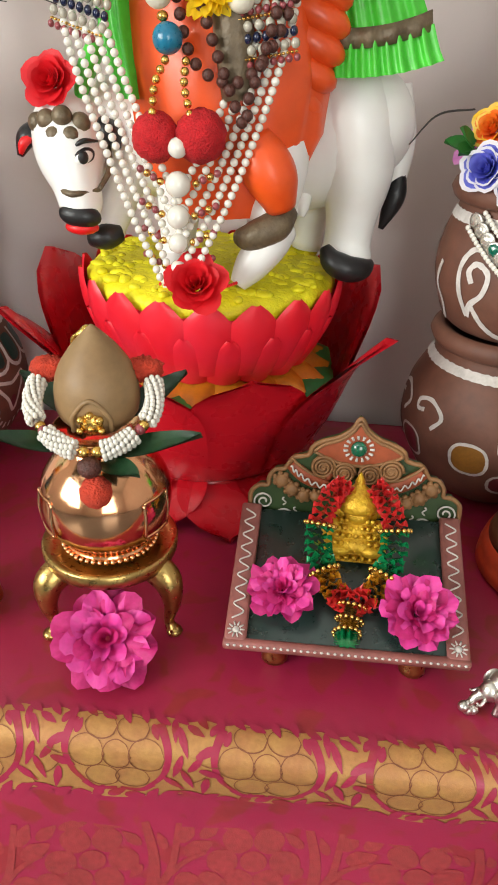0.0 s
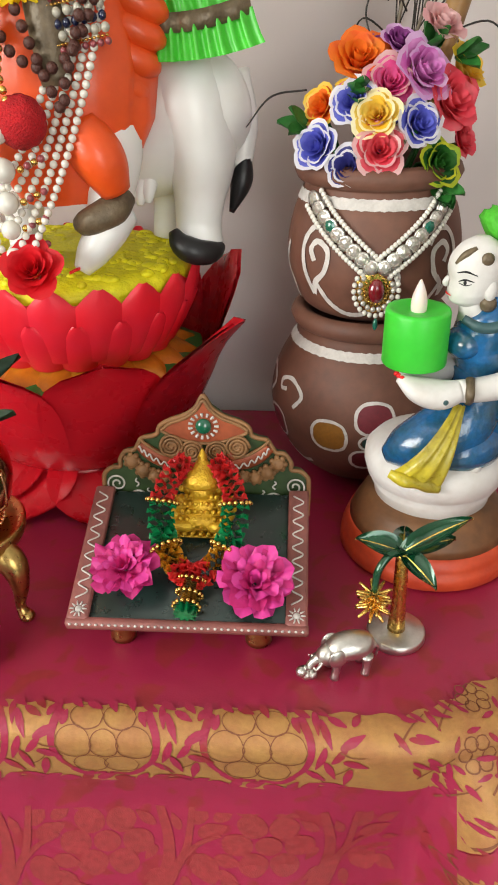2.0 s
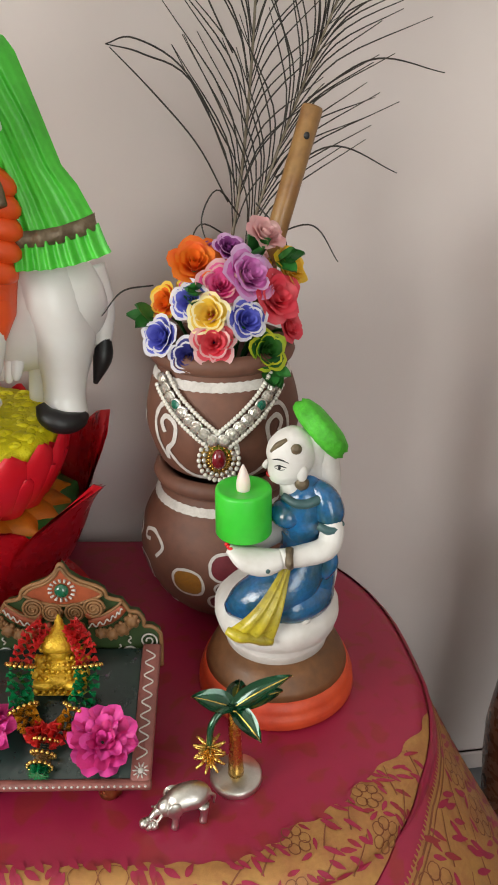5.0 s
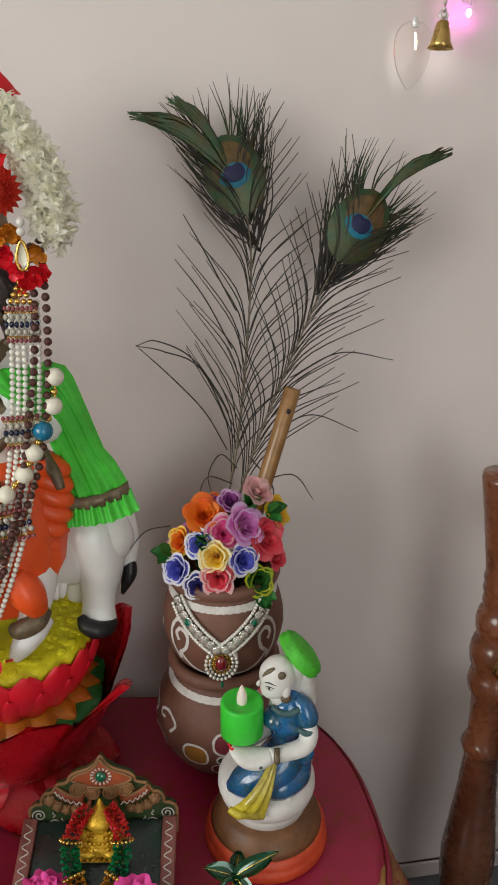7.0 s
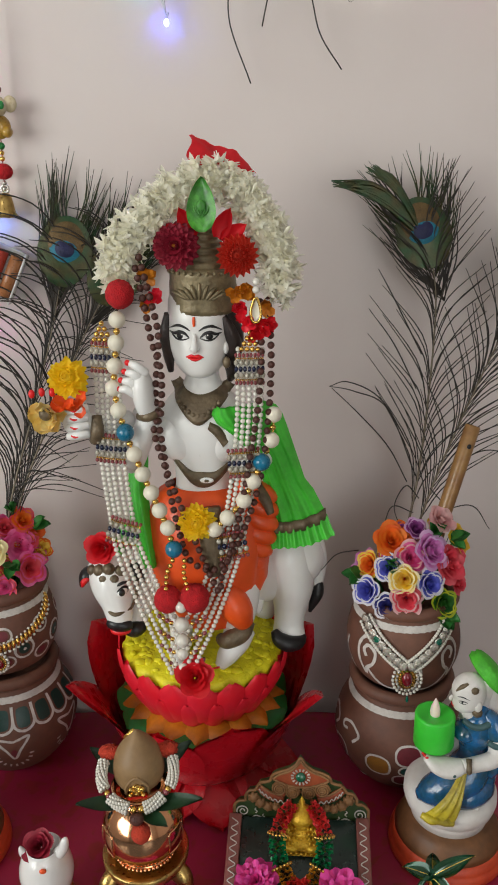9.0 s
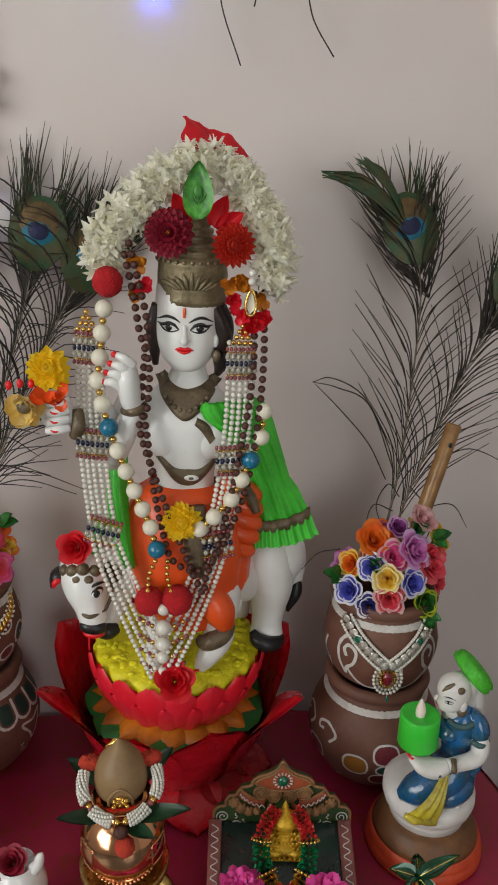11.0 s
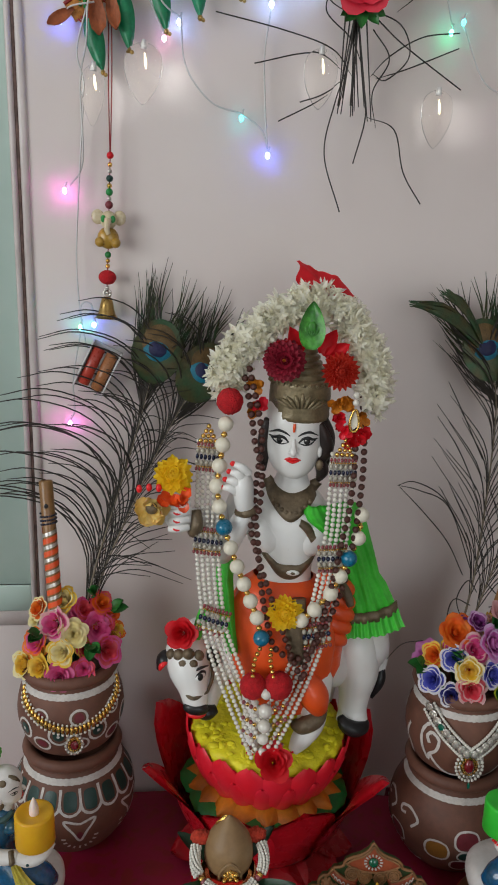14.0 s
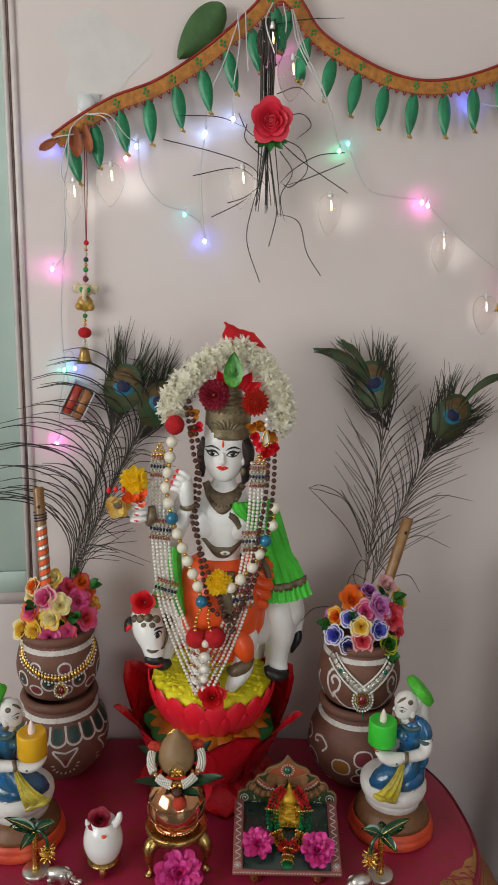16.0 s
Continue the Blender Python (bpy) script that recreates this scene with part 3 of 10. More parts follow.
def repeat(sh, u, d0, f=1.0, k=0):
    """One repeat of the border: a five-petalled flower, a forked stem and sprays of leaves, close together."""
    for j in range(6):
        a = j * math.pi / 3
        motif(sh, u + 0.0168 * f * math.cos(a), d0 + 0.0158 * f * math.sin(a), 0.0084 * f, 0.0078 * f, a, k, 0.0006, 2.3, 0.0, 18)
    motif(sh, u, d0, 0.0074 * f, 0.0070 * f, 0, k, 0.0010, 2.0, 0.0, 16)
    v = u + 0.043 * f
    vine(sh, [(v - 0.022 * f, d0 + 0.033 * f), (v - 0.012 * f, d0 + 0.018 * f), (v - 0.010 * f, d0 - 0.002 * f), (v - 0.014 * f, d0 - 0.026 * f)], 0.0085 * f, k, 0.00045)
    vine(sh, [(v - 0.014 * f, d0 + 0.033 * f), (v - 0.006 * f, d0 + 0.016 * f), (v + 0.000 * f, d0 + 0.002 * f), (v + 0.004 * f, d0 - 0.026 * f)], 0.0060 * f, k, 0.0005)
    vine(sh, [(v - 0.004 * f, d0 + 0.012 * f), (v + 0.006 * f, d0 + 0.001 * f), (v + 0.018 * f, d0 - 0.006 * f)], 0.0040 * f, k, 0.00055)
    for x, y, ru, rd, tn, dr in ((0.014, -0.0085, 0.0090, 0.0056, -0.5, 0.5), (0.008, -0.0190, 0.0080, 0.0046, -1.1, 0.6), (0.0205, -0.0200, 0.0072, 0.0040, -0.7, 0.6), (-0.0055, -0.0130, 0.0060, 0.0030, -1.9, 0.6), (0.009, 0.0175, 0.0108, 0.0080, 1.1, 0.3), (0.0215, 0.0120, 0.0080, 0.0050, 0.3, 0.6), (0.022, 0.0245, 0.0088, 0.0042, 0.8, 0.6), (-0.0200, 0.0080, 0.0060, 0.0030, 2.2, 0.6), (-0.0215, -0.0150, 0.0070, 0.0034, -2.4, 0.6), (-0.0195, 0.0225, 0.0066, 0.0034, 2.6, 0.6), (0.0235, 0.0010, 0.0050, 0.0030, 0.0, 0.6), (-0.002, 0.0290, 0.0060, 0.0032, 1.4, 0.5), (-0.034, -0.0240, 0.0080, 0.0034, 0.2, 0.5), (-0.052, -0.0240, 0.0080, 0.0034, -0.2, 0.5)):
        motif(sh, v + x * f, d0 + y * f, ru * f, rd * f, tn, k, 0.0006, 2, dr)
    vine(sh, [(u - 0.026 * f, d0 + 0.024 * f), (u - 0.012 * f, d0 + 0.0305 * f), (u + 0.010 * f, d0 + 0.0325 * f), (u + 0.028 * f, d0 + 0.033 * f)], 0.0056 * f, k, 0.0005)


def ground(sh, u0, u1, top, low, k=0, lift=0.0007, m=28):
    """A closed field of gold weave between two lines, given as distances from the edge at each place along it."""
    us = np.linspace(u0, u1, max(4, int((u1 - u0) / 0.003)))
    sh.grid([[cloth_point(u, top(u) + (low(u) - top(u)) * i / m, lift) for u in us] for i in range(m + 1)], k)


def border_gaps(sh, u, d0, k=1):
    """Where the magenta ground shows through one repeat of the border, and the fine lines between its petals."""
    petals = ((-0.0175, -0.0040, 0.0105, 0.0100), (0.0, -0.0035, 0.0082, 0.0088), (0.0175, -0.0040, 0.0105, 0.0100), (-0.0088, 0.0125, 0.0100, 0.0082), (0.0088, 0.0125, 0.0100, 0.0082), (-0.0095, -0.0190, 0.0095, 0.0070), (0.0095, -0.0190, 0.0095, 0.0070))
    for x, y, ru, rd in petals:
        vine(sh, [(u + x + ru * math.cos(a), d0 + y + rd * math.sin(a)) for a in np.linspace(0, 2 * math.pi, 9)], 0.0008, 2, 0.0011)
    for e in (-1, 1):
        vine(sh, [(u + e * 0.0250, d0 - 0.0230), (u + e * 0.0300, d0 - 0.0080), (u + e * 0.0270, d0 + 0.0080), (u + e * 0.0200, d0 + 0.0180)], 0.0052, k, 0.0010)
        vine(sh, [(u + e * 0.0205, d0 + 0.0180), (u + e * 0.0130, d0 + 0.0235), (u + e * 0.0010, d0 + 0.0225)], 0.0040, k, 0.0010)
        motif(sh, u + e * 0.0225, d0 - 0.0180, 0.0045, 0.0024, 1.2 * e, k, 0.0017, 2, 0.5)
    v = u + 0.04325
    for x, y, ru, rd, tn in ((-0.0095, -0.0200, 0.0070, 0.0022, 1.5), (-0.0045, -0.0140, 0.0085, 0.0024, 1.25), (0.0025, -0.0205, 0.0058, 0.0024, 0.5), (0.0100, -0.0105, 0.0085, 0.0026, -0.5), (0.0030, -0.0030, 0.0082, 0.0022, -0.9), (-0.0080, 0.0010, 0.0090, 0.0024, 1.9), (0.0115, 0.0035, 0.0078, 0.0030, 0.35), (-0.0025, 0.0100, 0.0090, 0.0024, 1.2), (-0.0105, 0.0150, 0.0080, 0.0024, 0.7), (0.0075, 0.0160, 0.0085, 0.0026, 1.75), (0.0000, 0.0240, 0.0085, 0.0020, 0.2), (0.0135, -0.0225, 0.0050, 0.0022, -1.0)):
        motif(sh, v + x, d0 + y, ru, rd, tn, k, 0.0017, 2, 0.55)
    for j in range(8):
        x = -0.037 + 0.0106 * j
        motif(sh, u + x, d0 - 0.0262 + 0.0012 * math.sin(j * 2.3), 0.0052, 0.0026, 0.9 + 0.5 * math.sin(j * 1.7), k, 0.0017, 2, 0.5)
        motif(sh, u + x + 0.004, d0 + 0.0268 + 0.0014 * math.sin(j * 1.9), 0.0064, 0.0032, -0.5 + 0.6 * math.sin(j * 2.1), k, 0.0017, 2, 0.5)
    for x, y, a in ((0.0095, -0.0035, 0.2), (-0.0065, 0.0190, 1.0), (0.0050, 0.0090, -0.8)):
        vine(sh, [(v + x - 0.007 * math.cos(a), d0 + y - 0.007 * math.sin(a)), (v + x, d0 + y + 0.0015), (v + x + 0.007 * math.cos(a), d0 + y + 0.007 * math.sin(a))], 0.0010, 2, 0.0011)


def field_gaps(sh, u0, u1, top, low, step, k=1, seed=0, size=1.0):
    """Leaf-shaped magenta gaps and fine petal lines scattered over a field of gold."""
    rn = random.Random(seed)
    u = u0 + step / 2
    while u < u1:
        d, row = top(u) + step * 0.4, 0
        while d < low(u) - step * 0.25:
            uu, dd = u + step * (0.5 * (row % 2) - 0.25), d + rn.uniform(-0.1, 0.1) * step
            if (row + int(u / step)) % 3 == 0:
                for j in range(6):
                    a = j * 1.047 + rn.uniform(-0.1, 0.1)
                    c = (uu + 0.30 * step * math.cos(a), dd + 0.30 * step * math.sin(a))
                    vine(sh, [(c[0] + 0.17 * step * math.cos(b), c[1] + 0.17 * step * math.sin(b)) for b in np.linspace(0, 2 * math.pi, 7)], 0.0010, 2, 0.0011)
                    motif(sh, uu + 0.56 * step * math.cos(a + 0.5), dd + 0.56 * step * math.sin(a + 0.5), 0.0055 * size, 0.0018 * size, a + 1.9, k, 0.0017, 2, 0.5)
            else:
                t = rn.uniform(0.5, 1.3)
                for j in range(6):
                    motif(sh, uu + rn.uniform(-0.42, 0.42) * step, dd + rn.uniform(-0.40, 0.40) * step, 0.0075 * size * rn.uniform(0.7, 1.2), 0.0021 * size, t + rn.uniform(-0.5, 0.5), k, 0.0017, 2, 0.55)
                vine(sh, [(uu - 0.35 * step, dd + 0.4 * step), (uu, dd), (uu + 0.45 * step, dd - 0.35 * step)], 0.0013, 2, 0.0011)
            d += step
            row += 1
        u += step


def blossom(sh, u, d, r, k, n=10):
    """A large many-petalled flower of the end panel."""
    for j in range(n):
        a = 2 * math.pi * j / n
        motif(sh, u + 0.66 * r * math.cos(a), d + 0.66 * r * math.sin(a), 0.33 * r, 0.19 * r, a, k, 0.0007, 2.2, 0.0)
    motif(sh, u, d, 0.30 * r, 0.30 * r, 0, k, 0.0010)
    for j in range(7):
        a = 2 * math.pi * (j + 0.5) / 7
        motif(sh, u + 1.28 * r * math.cos(a), d + 1.22 * r * math.sin(a), 0.30 * r, 0.15 * r, a + 0.7, k, 0.0007, 2, 0.6)


GAP = [ZARI, SILK, ZARI_LINE]
gold = Shape()
drop_of = lambda u: 0.008 - 0.016 * max(0.0, min(1.0, (u - 0.96) / 0.06))
low_of = lambda u: drop_of(u) + 0.0285 + 0.0030 * math.sin((u - start) * 72.6 + 1.6)
start = FRONT_U - 0.062 - 0.0865 * 4
ground(gold, start - 0.03, 0.985, lambda u: drop_of(u) - 0.0270 + 0.0012 * math.sin(u * 290), low_of)
u = start
while u < 0.95:
    border_gaps(gold, u, drop_of(u))
    u += 0.0865
tagged(gold.part("gold_border", GAP, tablecloth, "woven gold border of flowers and leaves"), kind="stuff")
LOFT = 0.45
soft = Shape()
u = FRONT_U - 0.40
while u < 0.95:
    repeat(soft, u + 0.02, 0.092, 1.15, 0)
    blossom(soft, u + 0.06, 0.175, 0.030, 0)
    u += 0.0995
tagged(soft.part("woven_front_motif", ZARI_SOFT, tablecloth, "faint copper-gold floral weave"), kind="stuff")
LOFT = 1.0
panel = Shape()
# the flap: a field of flowers along the table's edge, a plain stripe below it, and a second field
END = OUT_LEN - 0.10
near = lambda u: min(stripe(u) - 0.0088, drop_of(u) - 0.0270 + 0.0020 * math.sin(u * 190) + 0.034 * max(0.0, min(1.0, (u - 1.10) / 0.10)))
ground(panel, 0.985, END, near, lambda u: stripe(u) - 0.0085, 0, 0.0007, 46)
field_gaps(panel, 0.955, END, near, lambda u: stripe(u) - 0.004 if u > 0.985 else 0.030, 0.024, 1, 4, 0.85)
ground(panel, 0.985, END, lambda u: stripe(u) - 0.0085, lambda u: stripe(u) + 0.0085, 1, 0.0018, 20)
ground(panel, 0.985, END, lambda u: stripe(u) + 0.0085, lambda u: stripe(u) + 0.105, 0, 0.0007, 50)
field_gaps(panel, 0.985, END, lambda u: stripe(u) + 0.018, lambda u: stripe(u) + 0.105, 0.030, 1, 9, 1.0)
for d, w in ((0.0125, 0.0018), (0.0160, 0.0012)):
    vine(panel, [(q, stripe(q) + d) for q in np.linspace(0.99, END, 60)], w, 2, 0.0011)
for q in np.arange(0.99, END, 0.0034):
    motif(panel, q, stripe(q) + 0.0075, 0.0008, 0.0024, 0, 0, 0.0036, 2, 0, 6)
tagged(panel.part("end_panel_border", GAP, tablecloth, "broad gold floral panel with a plain magenta stripe"), kind="stuff")


# ---- clay pots ----
def pot_radius(prof, z):
    zs = [p[1] for p in prof]
    i = max(0, min(len(prof) - 2, next((k for k in range(len(zs) - 1) if zs[k] <= z <= zs[k + 1]), 0)))
    f = (z - zs[i]) / max(1e-6, zs[i + 1] - zs[i])
    return prof[i][0] + f * (prof[i + 1][0] - prof[i][0])


LOWER = [tuple(p[:2]) for p in cat_rom([(0.018, 0.0, 0), (0.038, 0.006, 0), (0.060, 0.026, 0), (0.0760, 0.060, 0), (0.0745, 0.092, 0), (0.0625, 0.118, 0), (0.055, 0.129, 0), (0.054, 0.134, 0)], 26)]
UPPER = [tuple(p[:2]) for p in cat_rom([(0.034, 0.0, 0), (0.053, 0.010, 0), (0.0630, 0.034, 0), (0.0650, 0.055, 0), (0.0605, 0.078, 0), (0.0545, 0.092, 0), (0.053, 0.098, 0)], 26)]


def pot_shell(prof, rim):
    r, z = prof[-1]
    lip = [(r + 0.004, z + 0.001), (r + rim, z + 0.003), (r + rim + 0.002, z + 0.008), (r + rim, z + 0.013), (r + 0.002, z + 0.016), (r - 0.005, z + 0.013), (r - 0.007, z + 0.004), (r - 0.01, z - 0.02)]
    return flipped_shape(Shape().lathe([(max(0.004, p[0]), p[1]) for p in prof] + lip, 0, 56))


def flipped_shape(s):
    return s


def brush(sh, prof, line, w, k=0, lift=0.0008):
    """A painted stroke on the pot's wall, through pairs of angle (degrees, 0 = front) and height."""
    pts = cat_rom([(a, z, 0) for a, z in line], max(6, 6 * len(line)))
    left, right = [], []
    for i, p in enumerate(pts):
        q = pts[min(i + 1, len(pts) - 1)] - pts[max(i - 1, 0)]
        r0 = pot_radius(prof, p[1])
        t = np.array([radians(q[0]) * r0, q[1]])
        t /= max(1e-9, np.linalg.norm(t))
        ww = w * (0.9 + 0.1 * math.sin(i * 0.55 + p[0])) * 0.5
        for side, row in ((1, left), (-1, right)):
            z = p[1] + side * t[0] * ww
            a = radians(p[0]) - side * t[1] * ww / r0
            r = pot_radius(prof, z) + lift
            row.append((r * math.sin(a), -r * math.cos(a), z))
    sh.grid([left, right], k)
    return sh


def patch(sh, prof, a0, z0, wa, wz, k=0, power=2.0, lift=0.0005, n=16):
    """A painted rounded spot on the pot's wall."""
    rows = []
    for i in range(5):
        q = i / 4
        row = []
        for j in range(n):
            th = 2 * math.pi * j / n
            c, s = math.cos(th), math.sin(th)
            e = (abs(c) ** power + abs(s) ** power) ** (-1 / power)
            z = z0 + wz * q * e * s
            r = pot_radius(prof, z) + lift
            a = radians(a0) + wa * q * e * c / r
            row.append((r * math.sin(a), -r * math.cos(a), z))
        rows.append(row)
    sh.grid(rows, k, True)
    return sh


def ring_loop(a0, z0, wa, wz, n=11, power=2.0, turn=0.0):
    out = []
    for j in range(n):
        th = 2 * math.pi * j / (n - 1) + turn
        c, s = math.cos(th), math.sin(th)
        e = (abs(c) ** power + abs(s) ** power) ** (-1 / power)
        out.append((a0 + wa * e * c, z0 + wz * e * s))
    return out


PAINT = [WHITE_LINE, RED_LINE, OCHRE_LINE, GREEN_LINE]


def lower_pot(at, design, label):
    ob = flipped(pot_shell(LOWER, 0.006).thing("clay_pot", CLAY, label, "pot", at, group="stacked clay pots"))
    p = Shape()
    brush(p, LOWER, [(a, 0.124) for a in range(-110, 111, 20)], 0.007)
    if design == "flower":
        for da, dz, k, wa, wz in ((0, 0.016, 1, 0.0135, 0.0115), (-26, -0.002, 2, 0.0135, 0.0120), (24, 0.004, 2, 0.0125, 0.0115), (-4, -0.022, 1, 0.0115, 0.0085)):
            patch(p, LOWER, da, 0.066 + dz, wa, wz, k, 3.0)
            brush(p, LOWER, ring_loop(da, 0.066 + dz, 60 * wa / 0.076, wz + 0.0012, 14, 2.6, 0.3), 0.0028)
        patch(p, LOWER, -1, 0.062, 0.0075, 0.0055, 3, lift=0.0012)
        brush(p, LOWER, ring_loop(-1, 0.062, 7, 0.0068), 0.0022, lift=0.0014)
        for a, s in ((-52, 1), (-82, 1), (48, -1), (78, -1)):
            brush(p, LOWER, [(a, 0.078), (a + 6 * s, 0.090), (a - 4 * s, 0.099), (a - 14 * s, 0.096), (a - 14 * s, 0.089), (a - 8 * s, 0.090)], 0.0035)
            brush(p, LOWER, [(a - 16 * s, 0.034), (a - 4 * s, 0.026), (a + 8 * s, 0.030)], 0.004)
            patch(p, LOWER, a - 18 * s, 0.058, 0.009, 0.011, 1, 3)
            brush(p, LOWER, ring_loop(a - 18 * s, 0.058, 10, 0.0125, 12, 3), 0.0026)
    else:
        for a in range(-100, 101, 20):
            patch(p, LOWER, a, 0.104, 0.008, 0.011, 3, 4.0)
            brush(p, LOWER, [(a - 10, 0.117), (a - 9, 0.096), (a, 0.089), (a + 9, 0.096), (a + 10, 0.117)], 0.0036)
        for a in (8, 66, -50):
            brush(p, LOWER, [(a, 0.078), (a + 14, 0.082), (a + 6, 0.066), (a, 0.052), (a - 6, 0.066), (a - 14, 0.082), (a, 0.078)], 0.0034)
            patch(p, LOWER, a, 0.060, 0.004, 0.007, 1)
            for j in range(9):
                th = math.pi + math.pi * j / 8
                brush(p, LOWER, [(a + 13 * math.cos(th), 0.056 + 0.016 * math.sin(th)), (a + 17 * math.cos(th), 0.056 + 0.022 * math.sin(th))], 0.0028)
    p.part("painted_pattern", PAINT, ob, "white, red and ochre hand-painted motifs")
    return ob


def upper_pot(at, design, label):
    ob = flipped(pot_shell(UPPER, 0.006).thing("clay_pot", CLAY, label, "pot", at, group="stacked clay pots"))
    p = Shape()
    brush(p, UPPER, [(a, 0.090) for a in range(-110, 111, 20)], 0.008)
    if design == "scroll":
        for a, q in ((-44, 1), (34, -1), (-112, 1), (104, -1)):
            brush(p, UPPER, [(a - 5 * q, 0.050), (a - 8 * q, 0.058), (a - 3 * q, 0.064), (a + 5 * q, 0.058), (a + 3 * q, 0.044), (a - 5 * q, 0.034), (a - 8 * q, 0.024)], 0.0044)
            brush(p, UPPER, [(a - 8 * q, 0.024), (a - 14 * q, 0.042), (a - 15 * q, 0.060), (a - 9 * q, 0.072), (a + 1 * q, 0.073), (a + 8 * q, 0.064)], 0.0044)
            brush(p, UPPER, [(a - 5 * q, 0.034), (a + 4 * q, 0.020), (a + 16 * q, 0.012), (a + 30 * q, 0.014), (a + 34 * q, 0.026), (a + 28 * q, 0.040), (a + 33 * q, 0.058)], 0.0044)
    else:
        for a in (-44, -2, 40, 84):
            patch(p, UPPER, a - 8, 0.044, 0.007, 0.007, 3)
            brush(p, UPPER, ring_loop(a - 8, 0.044, 10, 0.012), 0.0034)
            patch(p, UPPER, a - 8, 0.044, 0.002, 0.002, 0, lift=0.0012)
            patch(p, UPPER, a + 14, 0.030, 0.007, 0.005, 1)
            brush(p, UPPER, ring_loop(a + 14, 0.030, 10, 0.009), 0.003)
            patch(p, UPPER, a + 14, 0.066, 0.006, 0.006, 1)
            brush(p, UPPER, ring_loop(a + 14, 0.066, 9, 0.009), 0.003)
    p.part("painted_pattern", PAINT, ob, "white hand-painted scrolls")
    return ob


PR, PL = (0.218, 0.621), (-0.262, 0.683)
lower_pot(pose(*PR, T, 0, 0, -5), "flower", "brown clay pot with white-outlined painted flowers, standing on the cloth")
upper_pot(pose(*PR, T + 0.144, 0, 0, -2), "scroll", "brown clay pot with white painted scrolls, stacked on another pot")
lower_pot(pose(*PL, T, 0, 0, 4), "scallop", "brown clay pot with white and green scallops, standing on the cloth")
upper_pot(pose(*PL, T + 0.147, 0, 0, 4), "dots", "brown clay pot with white painted flower dots, stacked on another pot")


# ---- red lotus bowl and the painted statue in it ----
CX, CY = -0.022, 0.622


def lotus_bowl():
    bowl = empty("lotus_bowl", pose(-0.020, 0.650, T, 0, 0, -4.7) @ Matrix.Diagonal((1, 1, 0.88, 1)), "glossy red plastic lotus bowl with pointed petals, on the cloth", "bowl")
    base = Shape().lathe([(0.05, 0.002), (0.066, 0.004), (0.070, 0.02), (0.074, 0.036), (0.060, 0.040), (0.01, 0.041)], 0, 40)
    flipped(base.part("base", RED_PLASTIC, bowl))

    def big_petal(az, w, z_tip, r_tip, flare, point):
        rows = []
        for i in range(17):
            u = i / 16
            r = 0.074 + (r_tip - 0.074) * math.sin(u * math.pi / 2) ** 0.85 + flare * max(0, u - 0.6) ** 2
            z = 0.034 + (z_tip - 0.034) * u ** 1.25
            close = max(0.0, (u - 0.45) / 0.55)
            wid = w * (1 - close ** point) ** 0.75 * (0.95 + 0.12 * math.sin(math.pi * u)) + 0.01
            row = []
            for j in range(13):
                q = 2 * j / 12 - 1
                sft = 0.5 * q * wid
                rr = r + 0.006 * close * q * q
                row.append((rr * math.cos(az + sft), rr * math.sin(az + sft), z))
            rows.append(row)
        sh = Shape().grid(rows)
        sh.grid([[(x * 0.978, y * 0.978, z + 0.0003) for x, y, z in reversed(r)] for r in rows])
        return sh

    # upright ring: broad rounded petals in front, pointed ones to both sides and behind
    for deg, w, zt, rt, fl, pt in ((-68, 0.84, 0.154, 0.112, 0.02, 6.0), (-110, 0.84, 0.149, 0.112, 0.02, 6.0), (-30, 0.86, 0.182, 0.124, 0.22, 1.8), (-151, 0.86, 0.195, 0.124, 0.22, 1.8), (14, 0.95, 0.204, 0.124, 0.07, 3.4), (167, 0.95, 0.211, 0.126, 0.07, 3.4), (56, 0.90, 0.200, 0.118, 0.04, 3.0), (124, 0.90, 0.200, 0.118, 0.04, 3.0), (90, 0.80, 0.195, 0.114, 0.02, 2.6)):
        big_petal(radians(deg), w, zt, rt, fl, pt).part("petal", RED_PLASTIC, bowl)
    # petals that lie on the cloth
    for deg in (-112, -76, -40, -4, 150, 190, 226):
        a = radians(deg)
        rows = []
        for i in range(9):
            u = i / 8
            r = 0.06 + 0.058 * u
            w = 0.036 * (math.sin(math.pi * min(1, 0.28 + 0.72 * u)) ** 0.8) + 0.001
            rows.append([(r * math.cos(a) - s * w * math.sin(a), r * math.sin(a) + s * w * math.cos(a), 0.038 * (1 - u) ** 1.3 + 0.0025 + 0.004 * abs(s) ** 2 * u) for s in np.linspace(-1, 1, 7)])
        sh = Shape().grid(rows)
        sh.grid([[(x, y, z - 0.0016) for x, y, z in reversed(r)] for r in rows])
        sh.part("lying_petal", RED_PLASTIC, bowl)
    return bowl


lotus_bowl()


CAP_GOLD = material("olive_gold_paint", (0.27, 0.215, 0.12), 0.42, metal=0.3, vary=0.22, scale=60, bump=0.35, bscale=240, second=(0.15, 0.115, 0.06))
HAIR = material("dark_brown_paint", (0.028, 0.016, 0.013), 0.4, vary=0.2, scale=80, bump=0.5, bscale=200)


